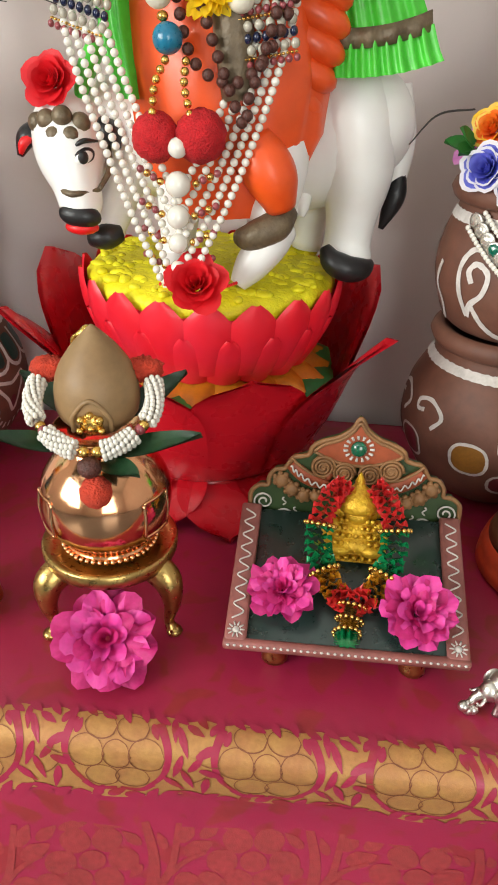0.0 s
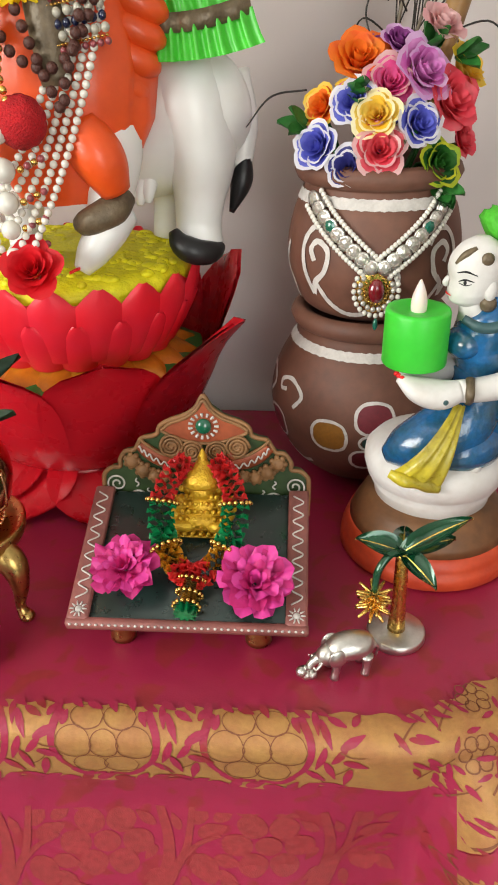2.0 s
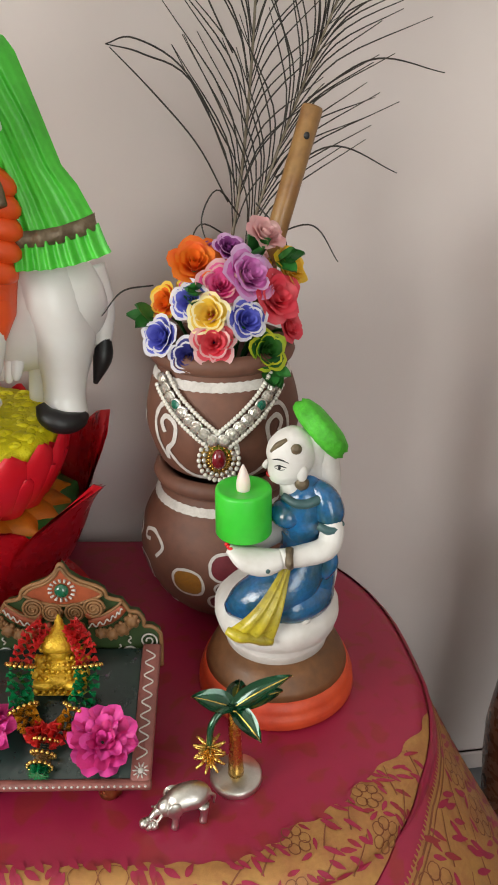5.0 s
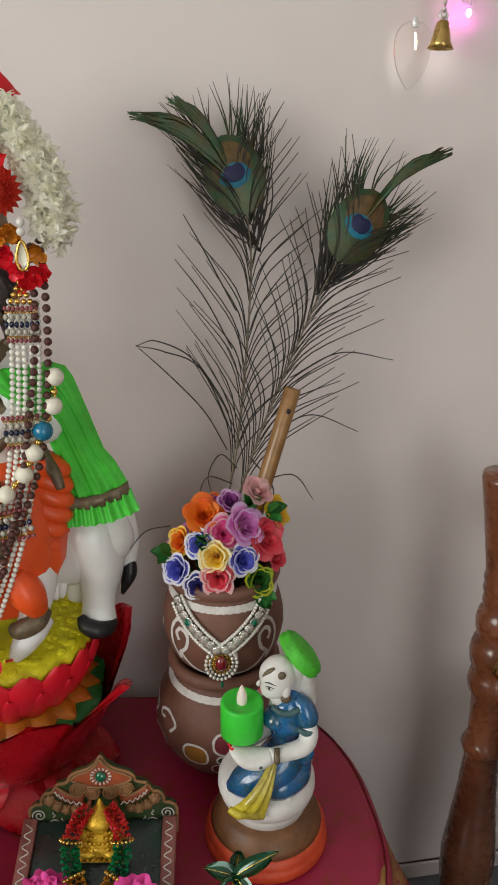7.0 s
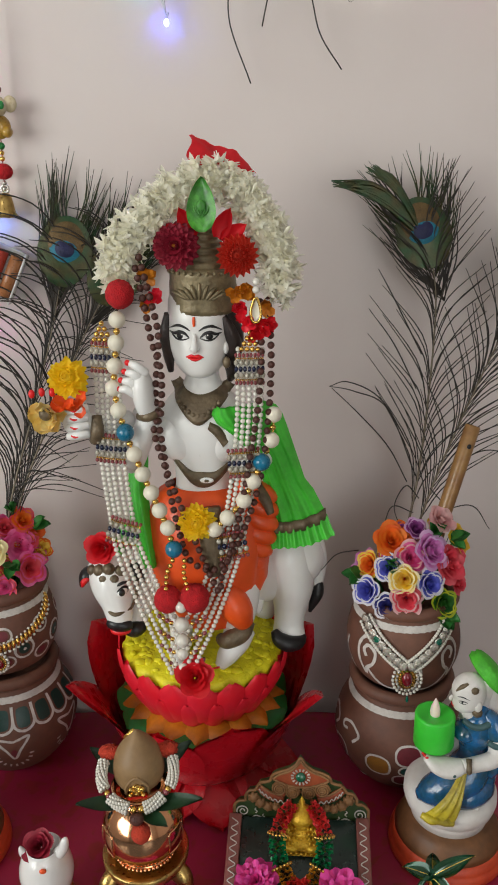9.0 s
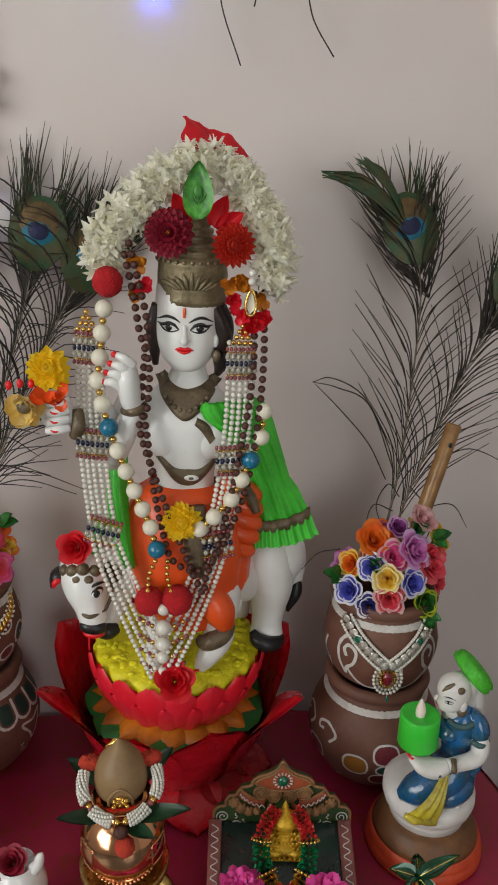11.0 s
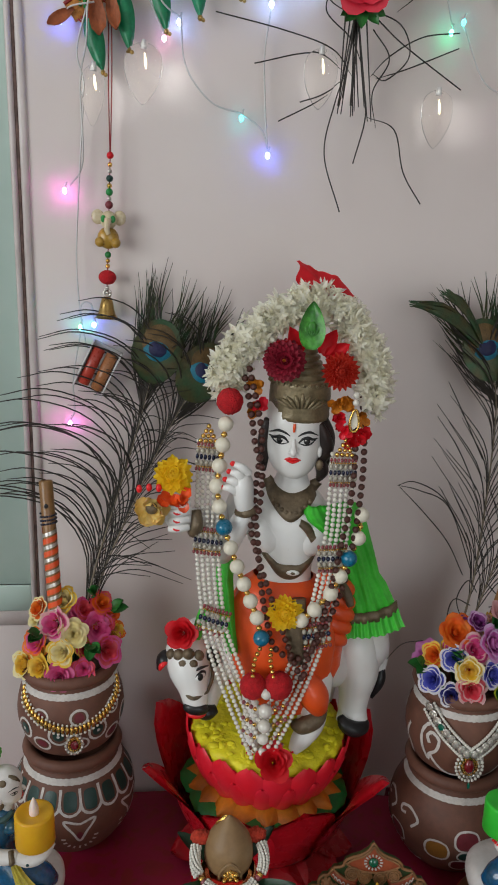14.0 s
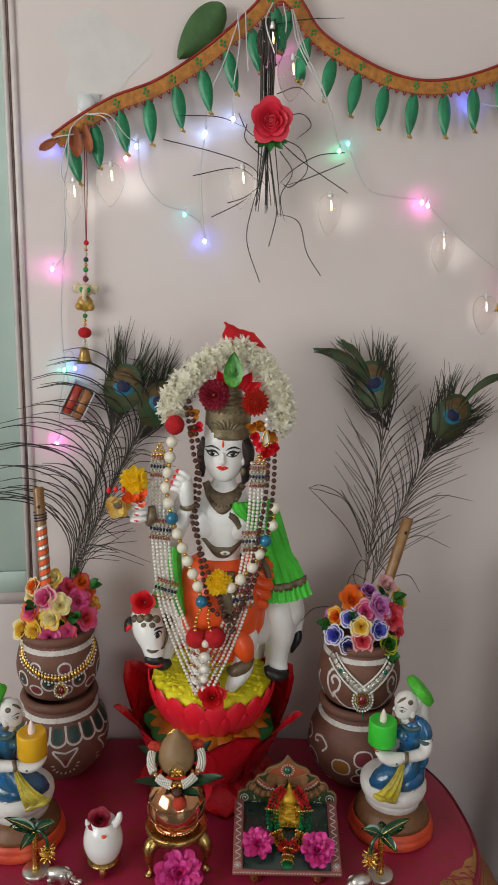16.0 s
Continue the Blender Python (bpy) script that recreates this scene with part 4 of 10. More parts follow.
def statue():
    """Painted figure with a white calf on a lotus pedestal, one plain mesh."""
    W, O, G, L, B, R, P, Y, A, LF, CAP, K2 = range(12)
    mats = [STONE_WHITE, ORANGE, OLD_GOLD, LIME, BLACK, LIP, PINK_RED, YELLOW, AMBER, LEAF, CAP_GOLD, HAIR]
    s = Shape()
    up = Matrix.Translation((CX - 0.003, CY, T)) @ Matrix.Diagonal((0.97, 0.97, 1, 1))
    # pedestal
    s.lathe([(0.06, 0.042), (0.064, 0.06), (0.066, 0.11), (0.07, 0.125)], LF, 40, up)
    def rim(z):
        u = min(1.0, max(0.0, (z - 0.138) / 0.060))
        return 0.074 + 0.026 * math.sin(u * math.pi / 2) ** 0.9

    s.lathe([(0.060, 0.130), (0.074, 0.138), (rim(0.150) - 0.002, 0.150), (rim(0.17) - 0.002, 0.17), (rim(0.19) - 0.002, 0.188), (0.093, 0.196)], P, 80, up)
    for row, (z0, z1, bulge, lift) in enumerate(((0.137, 0.178, 0.0065, 0.0008), (0.146, 0.2035, 0.0060, 0.0))):
        for i in range(19):
            az = 2 * math.pi * (i + 0.5 * row) / 19
            rows = []
            for a in range(11):
                u = a / 10
                z = z0 + (z1 - z0) * u
                wid = 0.215 * (1 - max(0.0, (u - 0.55) / 0.45) ** 2.0 * 0.86) * (0.75 + 0.25 * math.sin(min(1, u * 1.6) * math.pi / 2))
                rows.append([(q[0] * math.cos(q[1]), q[0] * math.sin(q[1]), z) for q in ((rim(z) + lift + bulge * (1 - t * t) * (1 - 0.55 * u) + 0.003 * max(0, u - 0.7), az + t * wid) for t in np.linspace(-1, 1, 9))])
            s.grid(rows, P, False, up)
    s.lathe([(0.096, 0.190), (0.0955, 0.198), (0.091, 0.2025), (0.075, 0.2045), (0.04, 0.2055), (0.002, 0.206)], Y, 96, up, lambda a, z: 1 + 0.012 * math.sin(a * 13 + 40 * z) + 0.012 * math.sin(a * 29))
    rl = random.Random(12)
    for i in range(240):
        a, r = rl.uniform(0, 6.283), 0.090 * math.sqrt(rl.random())
        s.ball((r * math.cos(a), r * math.sin(a), 0.2035), (rl.uniform(0.003, 0.008), rl.uniform(0.003, 0.008), rl.uniform(0.0018, 0.0034)), Y, 8, 5, up)
    for i in range(20):
        s.petal(up @ RZ(18 * i) @ Matrix.Translation((0, 0.060, 0.142)) @ RX(-12), 0.042, 0.038, -0.35, -0.12, 0.8, A, 7, 4, 0.003)
    for i in range(9):
        s.petal(up @ RZ(40 * i + 12) @ Matrix.Translation((0, 0.05, 0.134)) @ RX(-5), 0.058, 0.080, -0.12, -0.06, 0.62, LF, 7, 6, 0.003)

    def P3(x, y, h):
        return (x, y, T + h)

    # calf behind the figure: body and hind quarter as one smooth form
    s.loft([P3(0.100, 0.646, 0.316), P3(0.088, 0.640, 0.312), P3(0.064, 0.640, 0.305), P3(0.03, 0.645, 0.291), P3(-0.04, 0.648, 0.288), P3(-0.085, 0.645, 0.294), P3(-0.11, 0.64, 0.306)], [0.020, 0.040, 0.048, 0.050, 0.049, 0.040, 0.022], W, 28, 44)
    s.loft([P3(0.058, 0.632, 0.335), P3(0.070, 0.626, 0.308), P3(0.077, 0.620, 0.278), P3(0.076, 0.617, 0.250), P3(0.075, 0.615, 0.230), P3(0.075, 0.611, 0.214)], [0.030, 0.037, 0.030, 0.0195, 0.0155, 0.0160], W, 24, 34, None, [1, 0.9, 0.85, 1, 1.1, 1.2])
    s.loft([P3(0.058, 0.598, 0.2275), P3(0.064, 0.594, 0.2190), P3(0.075, 0.593, 0.2140), P3(0.086, 0.599, 0.2130), P3(0.092, 0.608, 0.2150)], [0.004, 0.0085, 0.0095, 0.008, 0.004], B, 14, 18)
    s.loft([P3(0.052, 0.660, 0.29), P3(0.050, 0.665, 0.25), P3(0.046, 0.665, 0.208)], [0.026, 0.015, 0.012], W, 14, 14)
    for dx, dz in ((0.028, 0.252), (0.034, 0.250), (0.040, 0.252)):
        s.loft([P3(dx, 0.612, 0.262), P3(dx, 0.605, dz), P3(dx, 0.603, dz - 0.006)], [0.007, 0.0048, 0.002], W, 10, 10)
    s.loft([P3(-0.085, 0.635, 0.285), P3(-0.092, 0.625, 0.255), P3(-0.098, 0.612, 0.232), P3(-0.101, 0.606, 0.222)], [0.026, 0.016, 0.0115, 0.0115], W, 14, 16)
    s.loft([P3(-0.112, 0.600, 0.222), P3(-0.100, 0.598, 0.224), P3(-0.090, 0.603, 0.226)], [0.006, 0.0095, 0.006], B, 12, 8)
    s.loft([P3(0.098, 0.644, 0.330), P3(0.107, 0.638, 0.298), P3(0.106, 0.632, 0.266)], [0.012, 0.010, 0.007], W, 12, 16)
    s.loft([P3(0.108, 0.632, 0.276), P3(0.106, 0.629, 0.258), P3(0.099, 0.626, 0.236)], [0.005, 0.0080, 0.002], B, 10, 14)
    # calf's neck and head
    n_calf = len(s.v)
    s.loft([P3(-0.085, 0.645, 0.300), P3(-0.115, 0.635, 0.305), P3(-0.128, 0.622, 0.296)], [0.036, 0.030, 0.020], W, 16, 16)
    s.loft([P3(-0.134, 0.632, 0.316), P3(-0.133, 0.614, 0.304), P3(-0.129, 0.600, 0.286), P3(-0.123, 0.590, 0.268), P3(-0.119, 0.584, 0.255), P3(-0.1175, 0.582, 0.247)], [0.014, 0.0255, 0.0240, 0.0170, 0.0145, 0.010], W, 24, 30)
    s.ball(P3(-0.1185, 0.5765, 0.2515), (0.0150, 0.0085, 0.0085), B, 16, 10, None, RY(6))
    s.ball(P3(-0.1180, 0.5785, 0.2430), (0.0120, 0.0085, 0.0050), R, 14, 8)
    s.loft([P3(-0.1385, 0.589, 0.2695), P3(-0.1225, 0.5715, 0.2665), P3(-0.1060, 0.584, 0.268)], [0.0016, 0.0023, 0.0016], G, 8, 16)
    s.loft([P3(-0.1060, 0.584, 0.268), P3(-0.1015, 0.597, 0.280), P3(-0.104, 0.606, 0.296)], [0.0016, 0.0022, 0.0016], G, 8, 12)
    for dx, dz, dy in ((-0.010, 0.0, 0.0), (0.001, 0.003, -0.002), (0.012, -0.001, 0.002), (-0.018, -0.003, 0.006), (-0.004, -0.009, -0.003), (0.006, -0.009, -0.003), (0.001, -0.016, -0.003)):
        s.ball(P3(-0.131 + dx, 0.590 + dy, 0.310 + dz), (0.0072, 0.0060, 0.0070), G, 12, 8)
    s.loft([P3(-0.150, 0.610, 0.302), P3(-0.160, 0.603, 0.296), P3(-0.165, 0.600, 0.284)], [0.006, 0.0105, 0.003], B, 12, 12, None, [1, 0.7, 0.7])
    s.loft([P3(-0.153, 0.603, 0.299), P3(-0.160, 0.597, 0.294), P3(-0.163, 0.596, 0.286)], [0.003, 0.0065, 0.002], R, 10, 10, None, [1, 0.6, 0.7])
    s.loft([P3(-0.112, 0.610, 0.306), P3(-0.102, 0.604, 0.303), P3(-0.096, 0.602, 0.292)], [0.006, 0.0100, 0.003], B, 12, 12, None, [1, 0.7, 0.7])
    # calf's eyes and brows
    for sx, ex, ey in ((1, -0.1155, 0.5835), (-1, -0.1440, 0.5900)):
        q = RZ(sx * 34) @ RY(-sx * 22)
        s.ball(P3(ex, ey, 0.2890), (0.0082, 0.0036, 0.0056), B, 14, 8, None, q)
        s.ball(P3(ex + sx * 0.0004, ey - 0.0016, 0.2888), (0.0068, 0.0032, 0.0042), W, 14, 8, None, q)
        s.ball(P3(ex + sx * 0.0006, ey - 0.0038, 0.2890), (0.0038, 0.0022, 0.0044), B, 12, 7, None, RZ(sx * 34))
        s.loft([P3(ex - sx * 0.0075, ey - 0.001, 0.2935), P3(ex, ey - 0.001, 0.2990), P3(ex + sx * 0.0085, ey + 0.006, 0.2985)], [0.0008, 0.0018, 0.0008], B, 6, 10)

    s.v = s.v[:n_calf] + [(x + 0.006, y, z - 0.008) for x, y, z in s.v[n_calf:]]

    # figure: legs and feet
    s.loft([P3(-0.040, 0.600, 0.345), P3(-0.043, 0.592, 0.285), P3(-0.045, 0.585, 0.245), P3(-0.046, 0.583, 0.214)], [0.027, 0.021, 0.014, 0.011], W, 14, 18)
    s.loft([P3(-0.047, 0.592, 0.213), P3(-0.046, 0.565, 0.212), P3(-0.045, 0.548, 0.2085)], [0.0115, 0.0105, 0.006], W, 12, 12)
    for i in range(5):
        s.ball(P3(-0.052 + 0.0034 * i, 0.5455 + 0.0008 * abs(i - 2), 0.2085), (0.0012, 0.0018, 0.0012), R, 6, 4)
    s.loft([P3(0.000, 0.595, 0.335), P3(0.020, 0.578, 0.290), P3(0.018, 0.566, 0.252), P3(0.013, 0.560, 0.236)], [0.028, 0.022, 0.015, 0.0125], W, 14, 18)
    s.loft([P3(0.030, 0.572, 0.245), P3(0.020, 0.562, 0.238), P3(0.008, 0.556, 0.222), P3(0.000, 0.552, 0.210)], [0.009, 0.0135, 0.0115, 0.006], W, 14, 16)
    for i in range(5):
        s.ball(P3(-0.007 + 0.0016 * i, 0.5485 - 0.0006 * i, 0.2095 + 0.0009 * i), (0.0012, 0.0018, 0.0012), R, 6, 4)
    s.loft([P3(0.027, 0.566, 0.258), P3(0.022, 0.556, 0.250), P3(0.008, 0.552, 0.243), P3(0.000, 0.560, 0.240)], [0.0105, 0.011, 0.0095, 0.006], G, 12, 14)
    # draped orange cloth with ridges
    n = 88

    def skirt(h, rx, ry, cx, cy, ridge, ph=0.0):
        return [P3(cx + rx * math.cos(2 * math.pi * j / n) * (1 + ridge * math.sin(9 * 2 * math.pi * j / n + ph) + 0.35 * ridge * math.sin(17 * 2 * math.pi * j / n + 0.4 * ph)), cy + ry * math.sin(2 * math.pi * j / n) * (1 + ridge * math.sin(7 * 2 * math.pi * j / n + ph)), h + 0.004 * ridge * 10 * math.sin(4 * 2 * math.pi * j / n)) for j in range(n)]
    s.grid([skirt(0.405, 0.034, 0.026, -0.022, 0.600, 0.01), skirt(0.398, 0.046, 0.034, -0.021, 0.598, 0.02), skirt(0.375, 0.060, 0.042, -0.018, 0.596, 0.035, 1), skirt(0.34, 0.064, 0.043, -0.014, 0.592, 0.04, 2), skirt(0.305, 0.060, 0.040, -0.012, 0.588, 0.04, 3), skirt(0.275, 0.050, 0.034, -0.014, 0.586, 0.04, 4), skirt(0.252, 0.036, 0.026, -0.010, 0.582, 0.03, 5)], O, True)
    for i in range(9):
        h = 0.402 - i * 0.0150
        x = 0.036 + 0.016 * math.sin(math.pi * min(1, (i + 3) / 9)) - 0.0026 * max(0, i - 4)
        s.ball(P3(x - 0.013, 0.586 - 0.0008 * i, h), (0.0235, 0.016, 0.0115), O, 18, 10, None, RY(24))
    s.loft([P3(0.004, 0.556, 0.300), P3(0.018, 0.552, 0.282), P3(0.026, 0.556, 0.262)], [0.016, 0.017, 0.010], O, 14, 14)
    s.loft([P3(0.024, 0.598, 0.418), P3(0.045, 0.572, 0.400), P3(0.052, 0.566, 0.385)], [0.008, 0.006, 0.004], G, 10, 14)
    s.loft([P3(-0.012, 0.556, 0.395), P3(-0.008, 0.549, 0.360), P3(-0.004, 0.547, 0.325)], [0.011, 0.010, 0.008], G, 10, 14, None, [1.2, 1.2, 1.2])
    # torso and neck from level rings; cx, half width, front and back by height
    body = cat_rom([(0.395, 0.031, 0.573), (0.412, 0.029, 0.575), (0.432, 0.032, 0.573), (0.452, 0.0375, 0.568), (0.470, 0.042, 0.5655), (0.486, 0.043, 0.569), (0.500, 0.033, 0.576), (0.512, 0.021, 0.583), (0.524, 0.0165, 0.5845), (0.545, 0.016, 0.585)], 70)

    def ring_y(tab, cx, yb, x, h):
        w, yf = np.interp(h, tab[:, 0], tab[:, 1]), np.interp(h, tab[:, 0], tab[:, 2])
        t = min(1.0, abs((x - cx) / w))
        return yb - (yb - yf) * (1 - t ** 2.3) ** (1 / 2.3)

    def rings(tab, cx, yb, ybk, k, n=40):
        rows = []
        for h, w, yf in tab:
            row = []
            for j in range(n):
                a = 2 * math.pi * j / n
                c, q = math.cos(a), math.sin(a)
                x = cx + w * (abs(c) ** 0.9) * (1 if c > 0 else -1)
                row.append(P3(x, ring_y(tab, cx, yb, x, h) if q <= 0 else yb + (ybk - yb) * q ** 0.9, h))
            rows.append(row)
        s.grid(rows, k, True, None, True)

    rings(body, -0.020, 0.602, 0.622, W)
    chest = lambda x, h: ring_y(body, -0.020, 0.602, x, h)
    for sx in (-1, 1):
        s.ball(P3(-0.019 + sx * 0.0175, 0.5850, 0.462), (0.0300, 0.0165, 0.0280), W, 32, 20, None, RY(sx * 24))

    def drape(inner, outer, surf, k, off=0.0022, n=30, m=6):
        """A flat ornament between two lines of (x, h), lying on a surface."""
        a, b = cat_rom([(x, h, 0) for x, h in inner], n), cat_rom([(x, h, 0) for x, h in outer], n)
        rows = []
        for j in range(m + 1):
            t = j / m
            row = []
            for p, q in zip(a, b):
                x, h = p[0] + (q[0] - p[0]) * t, p[1] + (q[1] - p[1]) * t
                row.append(P3(x, surf(x, h) - off * math.sin(math.pi * min(0.92, max(0.08, t))) ** 0.5, h))
            rows.append(row)
        rows.insert(0, [(x, y + 0.006, z) for x, y, z in rows[0]])
        rows.append([(x, y + 0.006, z) for x, y, z in rows[-1]])
        s.grid(rows, k)

    drape([(-0.044, 0.5185), (-0.034, 0.510), (-0.0215, 0.5065), (-0.008, 0.5095), (0.006, 0.517)], [(-0.052, 0.5145), (-0.043, 0.4965), (-0.0215, 0.4785), (0.000, 0.4955), (0.013, 0.512)], chest, G, 0.0035)
    for i in range(9):
        f = i / 8
        s.ball(P3(-0.041 + 0.040 * f, chest(-0.041 + 0.040 * f, 0.4965) - 0.004 - 0.0015 * math.sin(math.pi * f), 0.500 - 0.0125 * math.sin(math.pi * f)), 0.0028, G, 8, 6)
    pec = lambda x, h: min(chest(x, h), 0.5665 + 0.0055 * min(1, abs(x + 0.019) / 0.03))
    drape([(-0.054, 0.447), (-0.041, 0.436), (-0.030, 0.4275), (-0.017, 0.4265), (-0.004, 0.4275), (0.014, 0.441)], [(-0.056, 0.441), (-0.043, 0.428), (-0.030, 0.4135), (-0.017, 0.4095), (-0.004, 0.4145), (0.014, 0.433)], chest, G, 0.0040)
    s.ball(P3(-0.014, chest(-0.014, 0.418) - 0.0040, 0.4185), (0.0075, 0.0020, 0.0032), W, 12, 7)
    s.ball(P3(-0.014, chest(-0.014, 0.418) - 0.0056, 0.4185), (0.0028, 0.0012, 0.0016), G, 8, 5)
    drape([(-0.010, 0.482), (0.000, 0.476), (0.009, 0.462)], [(-0.012, 0.475), (-0.005, 0.468), (0.003, 0.455)], pec, G, 0.003, 14, 4)
    # arms
    s.loft([P3(-0.070, 0.604, 0.490), P3(-0.083, 0.598, 0.462), P3(-0.092, 0.588, 0.436), P3(-0.093, 0.578, 0.432)], [0.018, 0.0155, 0.013, 0.012], W, 14, 18)
    s.loft([P3(-0.092, 0.584, 0.432), P3(-0.080, 0.572, 0.460), P3(-0.068, 0.563, 0.490)], [0.0125, 0.0120, 0.0105], W, 16, 16)
    s.loft([P3(-0.068, 0.564, 0.488), P3(-0.072, 0.558, 0.506), P3(-0.074, 0.556, 0.524), P3(-0.073, 0.557, 0.538)], [0.0095, 0.0150, 0.0155, 0.006], W, 18, 20, None, [1, 0.72, 0.68, 0.7])
    for i in range(4):
        x0, h0 = -0.066 - 0.0035 * i, 0.5385 - 0.0075 * i
        s.loft([P3(x0 - 0.002, 0.550, h0 - 0.004), P3(x0 - 0.010, 0.5465, h0 + 0.003), P3(x0 - 0.0175, 0.549, h0 + 0.0055 - 0.001 * i)], [0.0040, 0.0043, 0.0030], W, 10, 12)
        s.ball(P3(x0 - 0.0195, 0.5480, h0 + 0.0062 - 0.001 * i), (0.0030, 0.0022, 0.0030), R, 8, 6)
    s.loft([P3(-0.078, 0.560, 0.489), P3(-0.068, 0.5515, 0.4915), P3(-0.058, 0.560, 0.4945)], [0.0046, 0.0055, 0.0046], G, 10, 12)
    s.loft([P3(0.026, 0.604, 0.490), P3(0.038, 0.600, 0.462), P3(0.040, 0.590, 0.436), P3(0.026, 0.576, 0.440)], [0.018, 0.0155, 0.013, 0.011], W, 14, 18)
    s.loft([P3(-0.094, 0.592, 0.474), P3(-0.116, 0.576, 0.474), P3(-0.134, 0.565, 0.480)], [0.011, 0.0105, 0.0100], W, 14, 14)
    s.ball(P3(-0.1420, 0.564, 0.484), (0.0145, 0.012, 0.0185), W, 18, 12)
    for i in range(4):
        h0 = 0.498 - 0.0088 * i
        s.loft([P3(-0.128, 0.556, h0), P3(-0.138, 0.5515, h0 - 0.001), P3(-0.1485, 0.554, h0 - 0.003)], [0.0042, 0.0046, 0.0036], W, 10, 12)
        s.loft([P3(-0.1440, 0.5482, h0 - 0.0005), P3(-0.1400, 0.5474, h0 - 0.0018), P3(-0.1360, 0.5482, h0 - 0.001)], [0.0007, 0.0013, 0.0007], R, 6, 8)
    s.loft([P3(-0.124, 0.562, 0.462), P3(-0.1195, 0.556, 0.474), P3(-0.121, 0.562, 0.488)], [0.006, 0.0065, 0.005], G, 10, 10)
    # green shawl down the far side
    rows = []
    for h, xa, xb, y in ((0.497, -0.006, 0.040, 0.590), (0.491, -0.008, 0.055, 0.585), (0.482, -0.003, 0.062, 0.582), (0.466, 0.016, 0.068, 0.582), (0.440, 0.034, 0.077, 0.584), (0.410, 0.044, 0.087, 0.588), (0.385, 0.050, 0.097, 0.590), (0.362, 0.054, 0.109, 0.590)):
        rows.append([P3(xa + (xb - xa) * t, (min(y, 0.5625 + 0.5 * max(0, xa + (xb - xa) * t - 0.006)) if h > 0.46 else y) + 0.030 * max(0, t - 0.45) ** 1.6 - 0.0016 * math.sin(t * 19 + h * 9) - 0.0008 * math.sin(t * 47 + h * 30), h + (0.012 * t * t if h < 0.40 else 0)) for t in np.linspace(0, 1, 50)])
    s.grid(rows, L)
    s.grid([[(x, y + 0.006, z) for x, y, z in reversed(r)] for r in rows], L)
    band = [[P3(0.053 + (0.057 + e) * t, 0.586 + 0.030 * max(0, t - 0.45) ** 1.6 - 0.0015 * math.sin(t * 24) - o, h + 0.0125 * t * t) for t in np.linspace(0, 1, 40)] for h, o, e in ((0.3655, -0.003, 0), (0.3655, 0.0012, 0), (0.3595, 0.0022, 0.001), (0.354, 0.0015, 0.002), (0.354, -0.003, 0.002))]
    s.grid(band, G)
    rows = []
    for h, e in ((0.358, 0.0), (0.350, 0.003), (0.343, 0.006), (0.338, 0.009)):
        rows.append([P3(0.052 + (0.060 + e) * t, 0.586 + 0.030 * max(0, t - 0.45) ** 1.6 - 0.0018 * math.sin(t * 52) - 0.0010 * math.sin(t * 23) - e * 0.5, h + 0.0125 * t * t) for t in np.linspace(0, 1, 70)])
    s.grid(rows, L)
    s.grid([[(x, y + 0.006, z) for x, y, z in reversed(r)] for r in rows], L)
    # its other end down the near side
    rows = []
    for h, xa, xb, y in ((0.468, -0.090, -0.074, 0.600), (0.440, -0.096, -0.078, 0.594), (0.400, -0.098, -0.078, 0.584), (0.360, -0.094, -0.074, 0.576), (0.320, -0.082, -0.068, 0.570)):
        rows.append([P3(xa + (xb - xa) * t, y - 0.003 * math.sin(t * 9 + h * 20) - 0.006 * math.sin(math.pi * t), h) for t in np.linspace(0, 1, 24)])
    s.grid(rows, L)
    s.grid([[(x, y + 0.005, z) for x, y, z in reversed(r)] for r in rows], L)
    s.loft([P3(-0.108, 0.622, 0.345), P3(-0.113, 0.612, 0.330), P3(-0.116, 0.606, 0.314)], [0.007, 0.007, 0.004], L, 10, 12)
    # head from level rings, features laid on its front
    HX = -0.0215
    skull = cat_rom([(0.5235, 0.0050, 0.5775), (0.5255, 0.0125, 0.5715), (0.5300, 0.0185, 0.5680), (0.5370, 0.0232, 0.5665), (0.546, 0.0264, 0.5662), (0.556, 0.0284, 0.5666), (0.566, 0.0295, 0.5675), (0.577, 0.0292, 0.5665), (0.588, 0.0295, 0.567), (0.602, 0.028, 0.572), (0.616, 0.020, 0.582)], 60)
    skull[:, 1] *= 1.05
    rings(skull, HX, 0.596, 0.628, W, 48)
    brow = lambda x, h: ring_y(skull, HX, 0.596, x, h)
    FX = -0.0240

    def stroke(line, radii, k, off=0.0004, steps=16):
        pts = cat_rom([(x, h, 0) for x, h in line], steps)
        s.loft([P3(x, brow(x, h) - off, h) for x, h, _ in pts], list(np.interp(np.linspace(0, 1, steps), np.linspace(0, 1, len(radii)), radii)), k, 6, steps)

    s.loft([P3(FX, 0.5672, 0.5695), P3(FX + 0.0002, 0.5650, 0.5620), P3(FX, 0.5625, 0.5560), P3(FX, 0.5655, 0.5520)], [0.0018, 0.0026, 0.0038, 0.0020], W, 14, 18)
    for sx in (-1, 1):
        s.ball(P3(FX + sx * 0.0030, 0.5655, 0.5548), (0.0024, 0.0024, 0.0019), W, 10, 6)
        ex = FX + sx * 0.0140
        s.ball(P3(ex - sx * 0.0006, brow(ex, 0.567) + 0.0016, 0.5668), (0.0043, 0.0031, 0.0040), B, 14, 8)
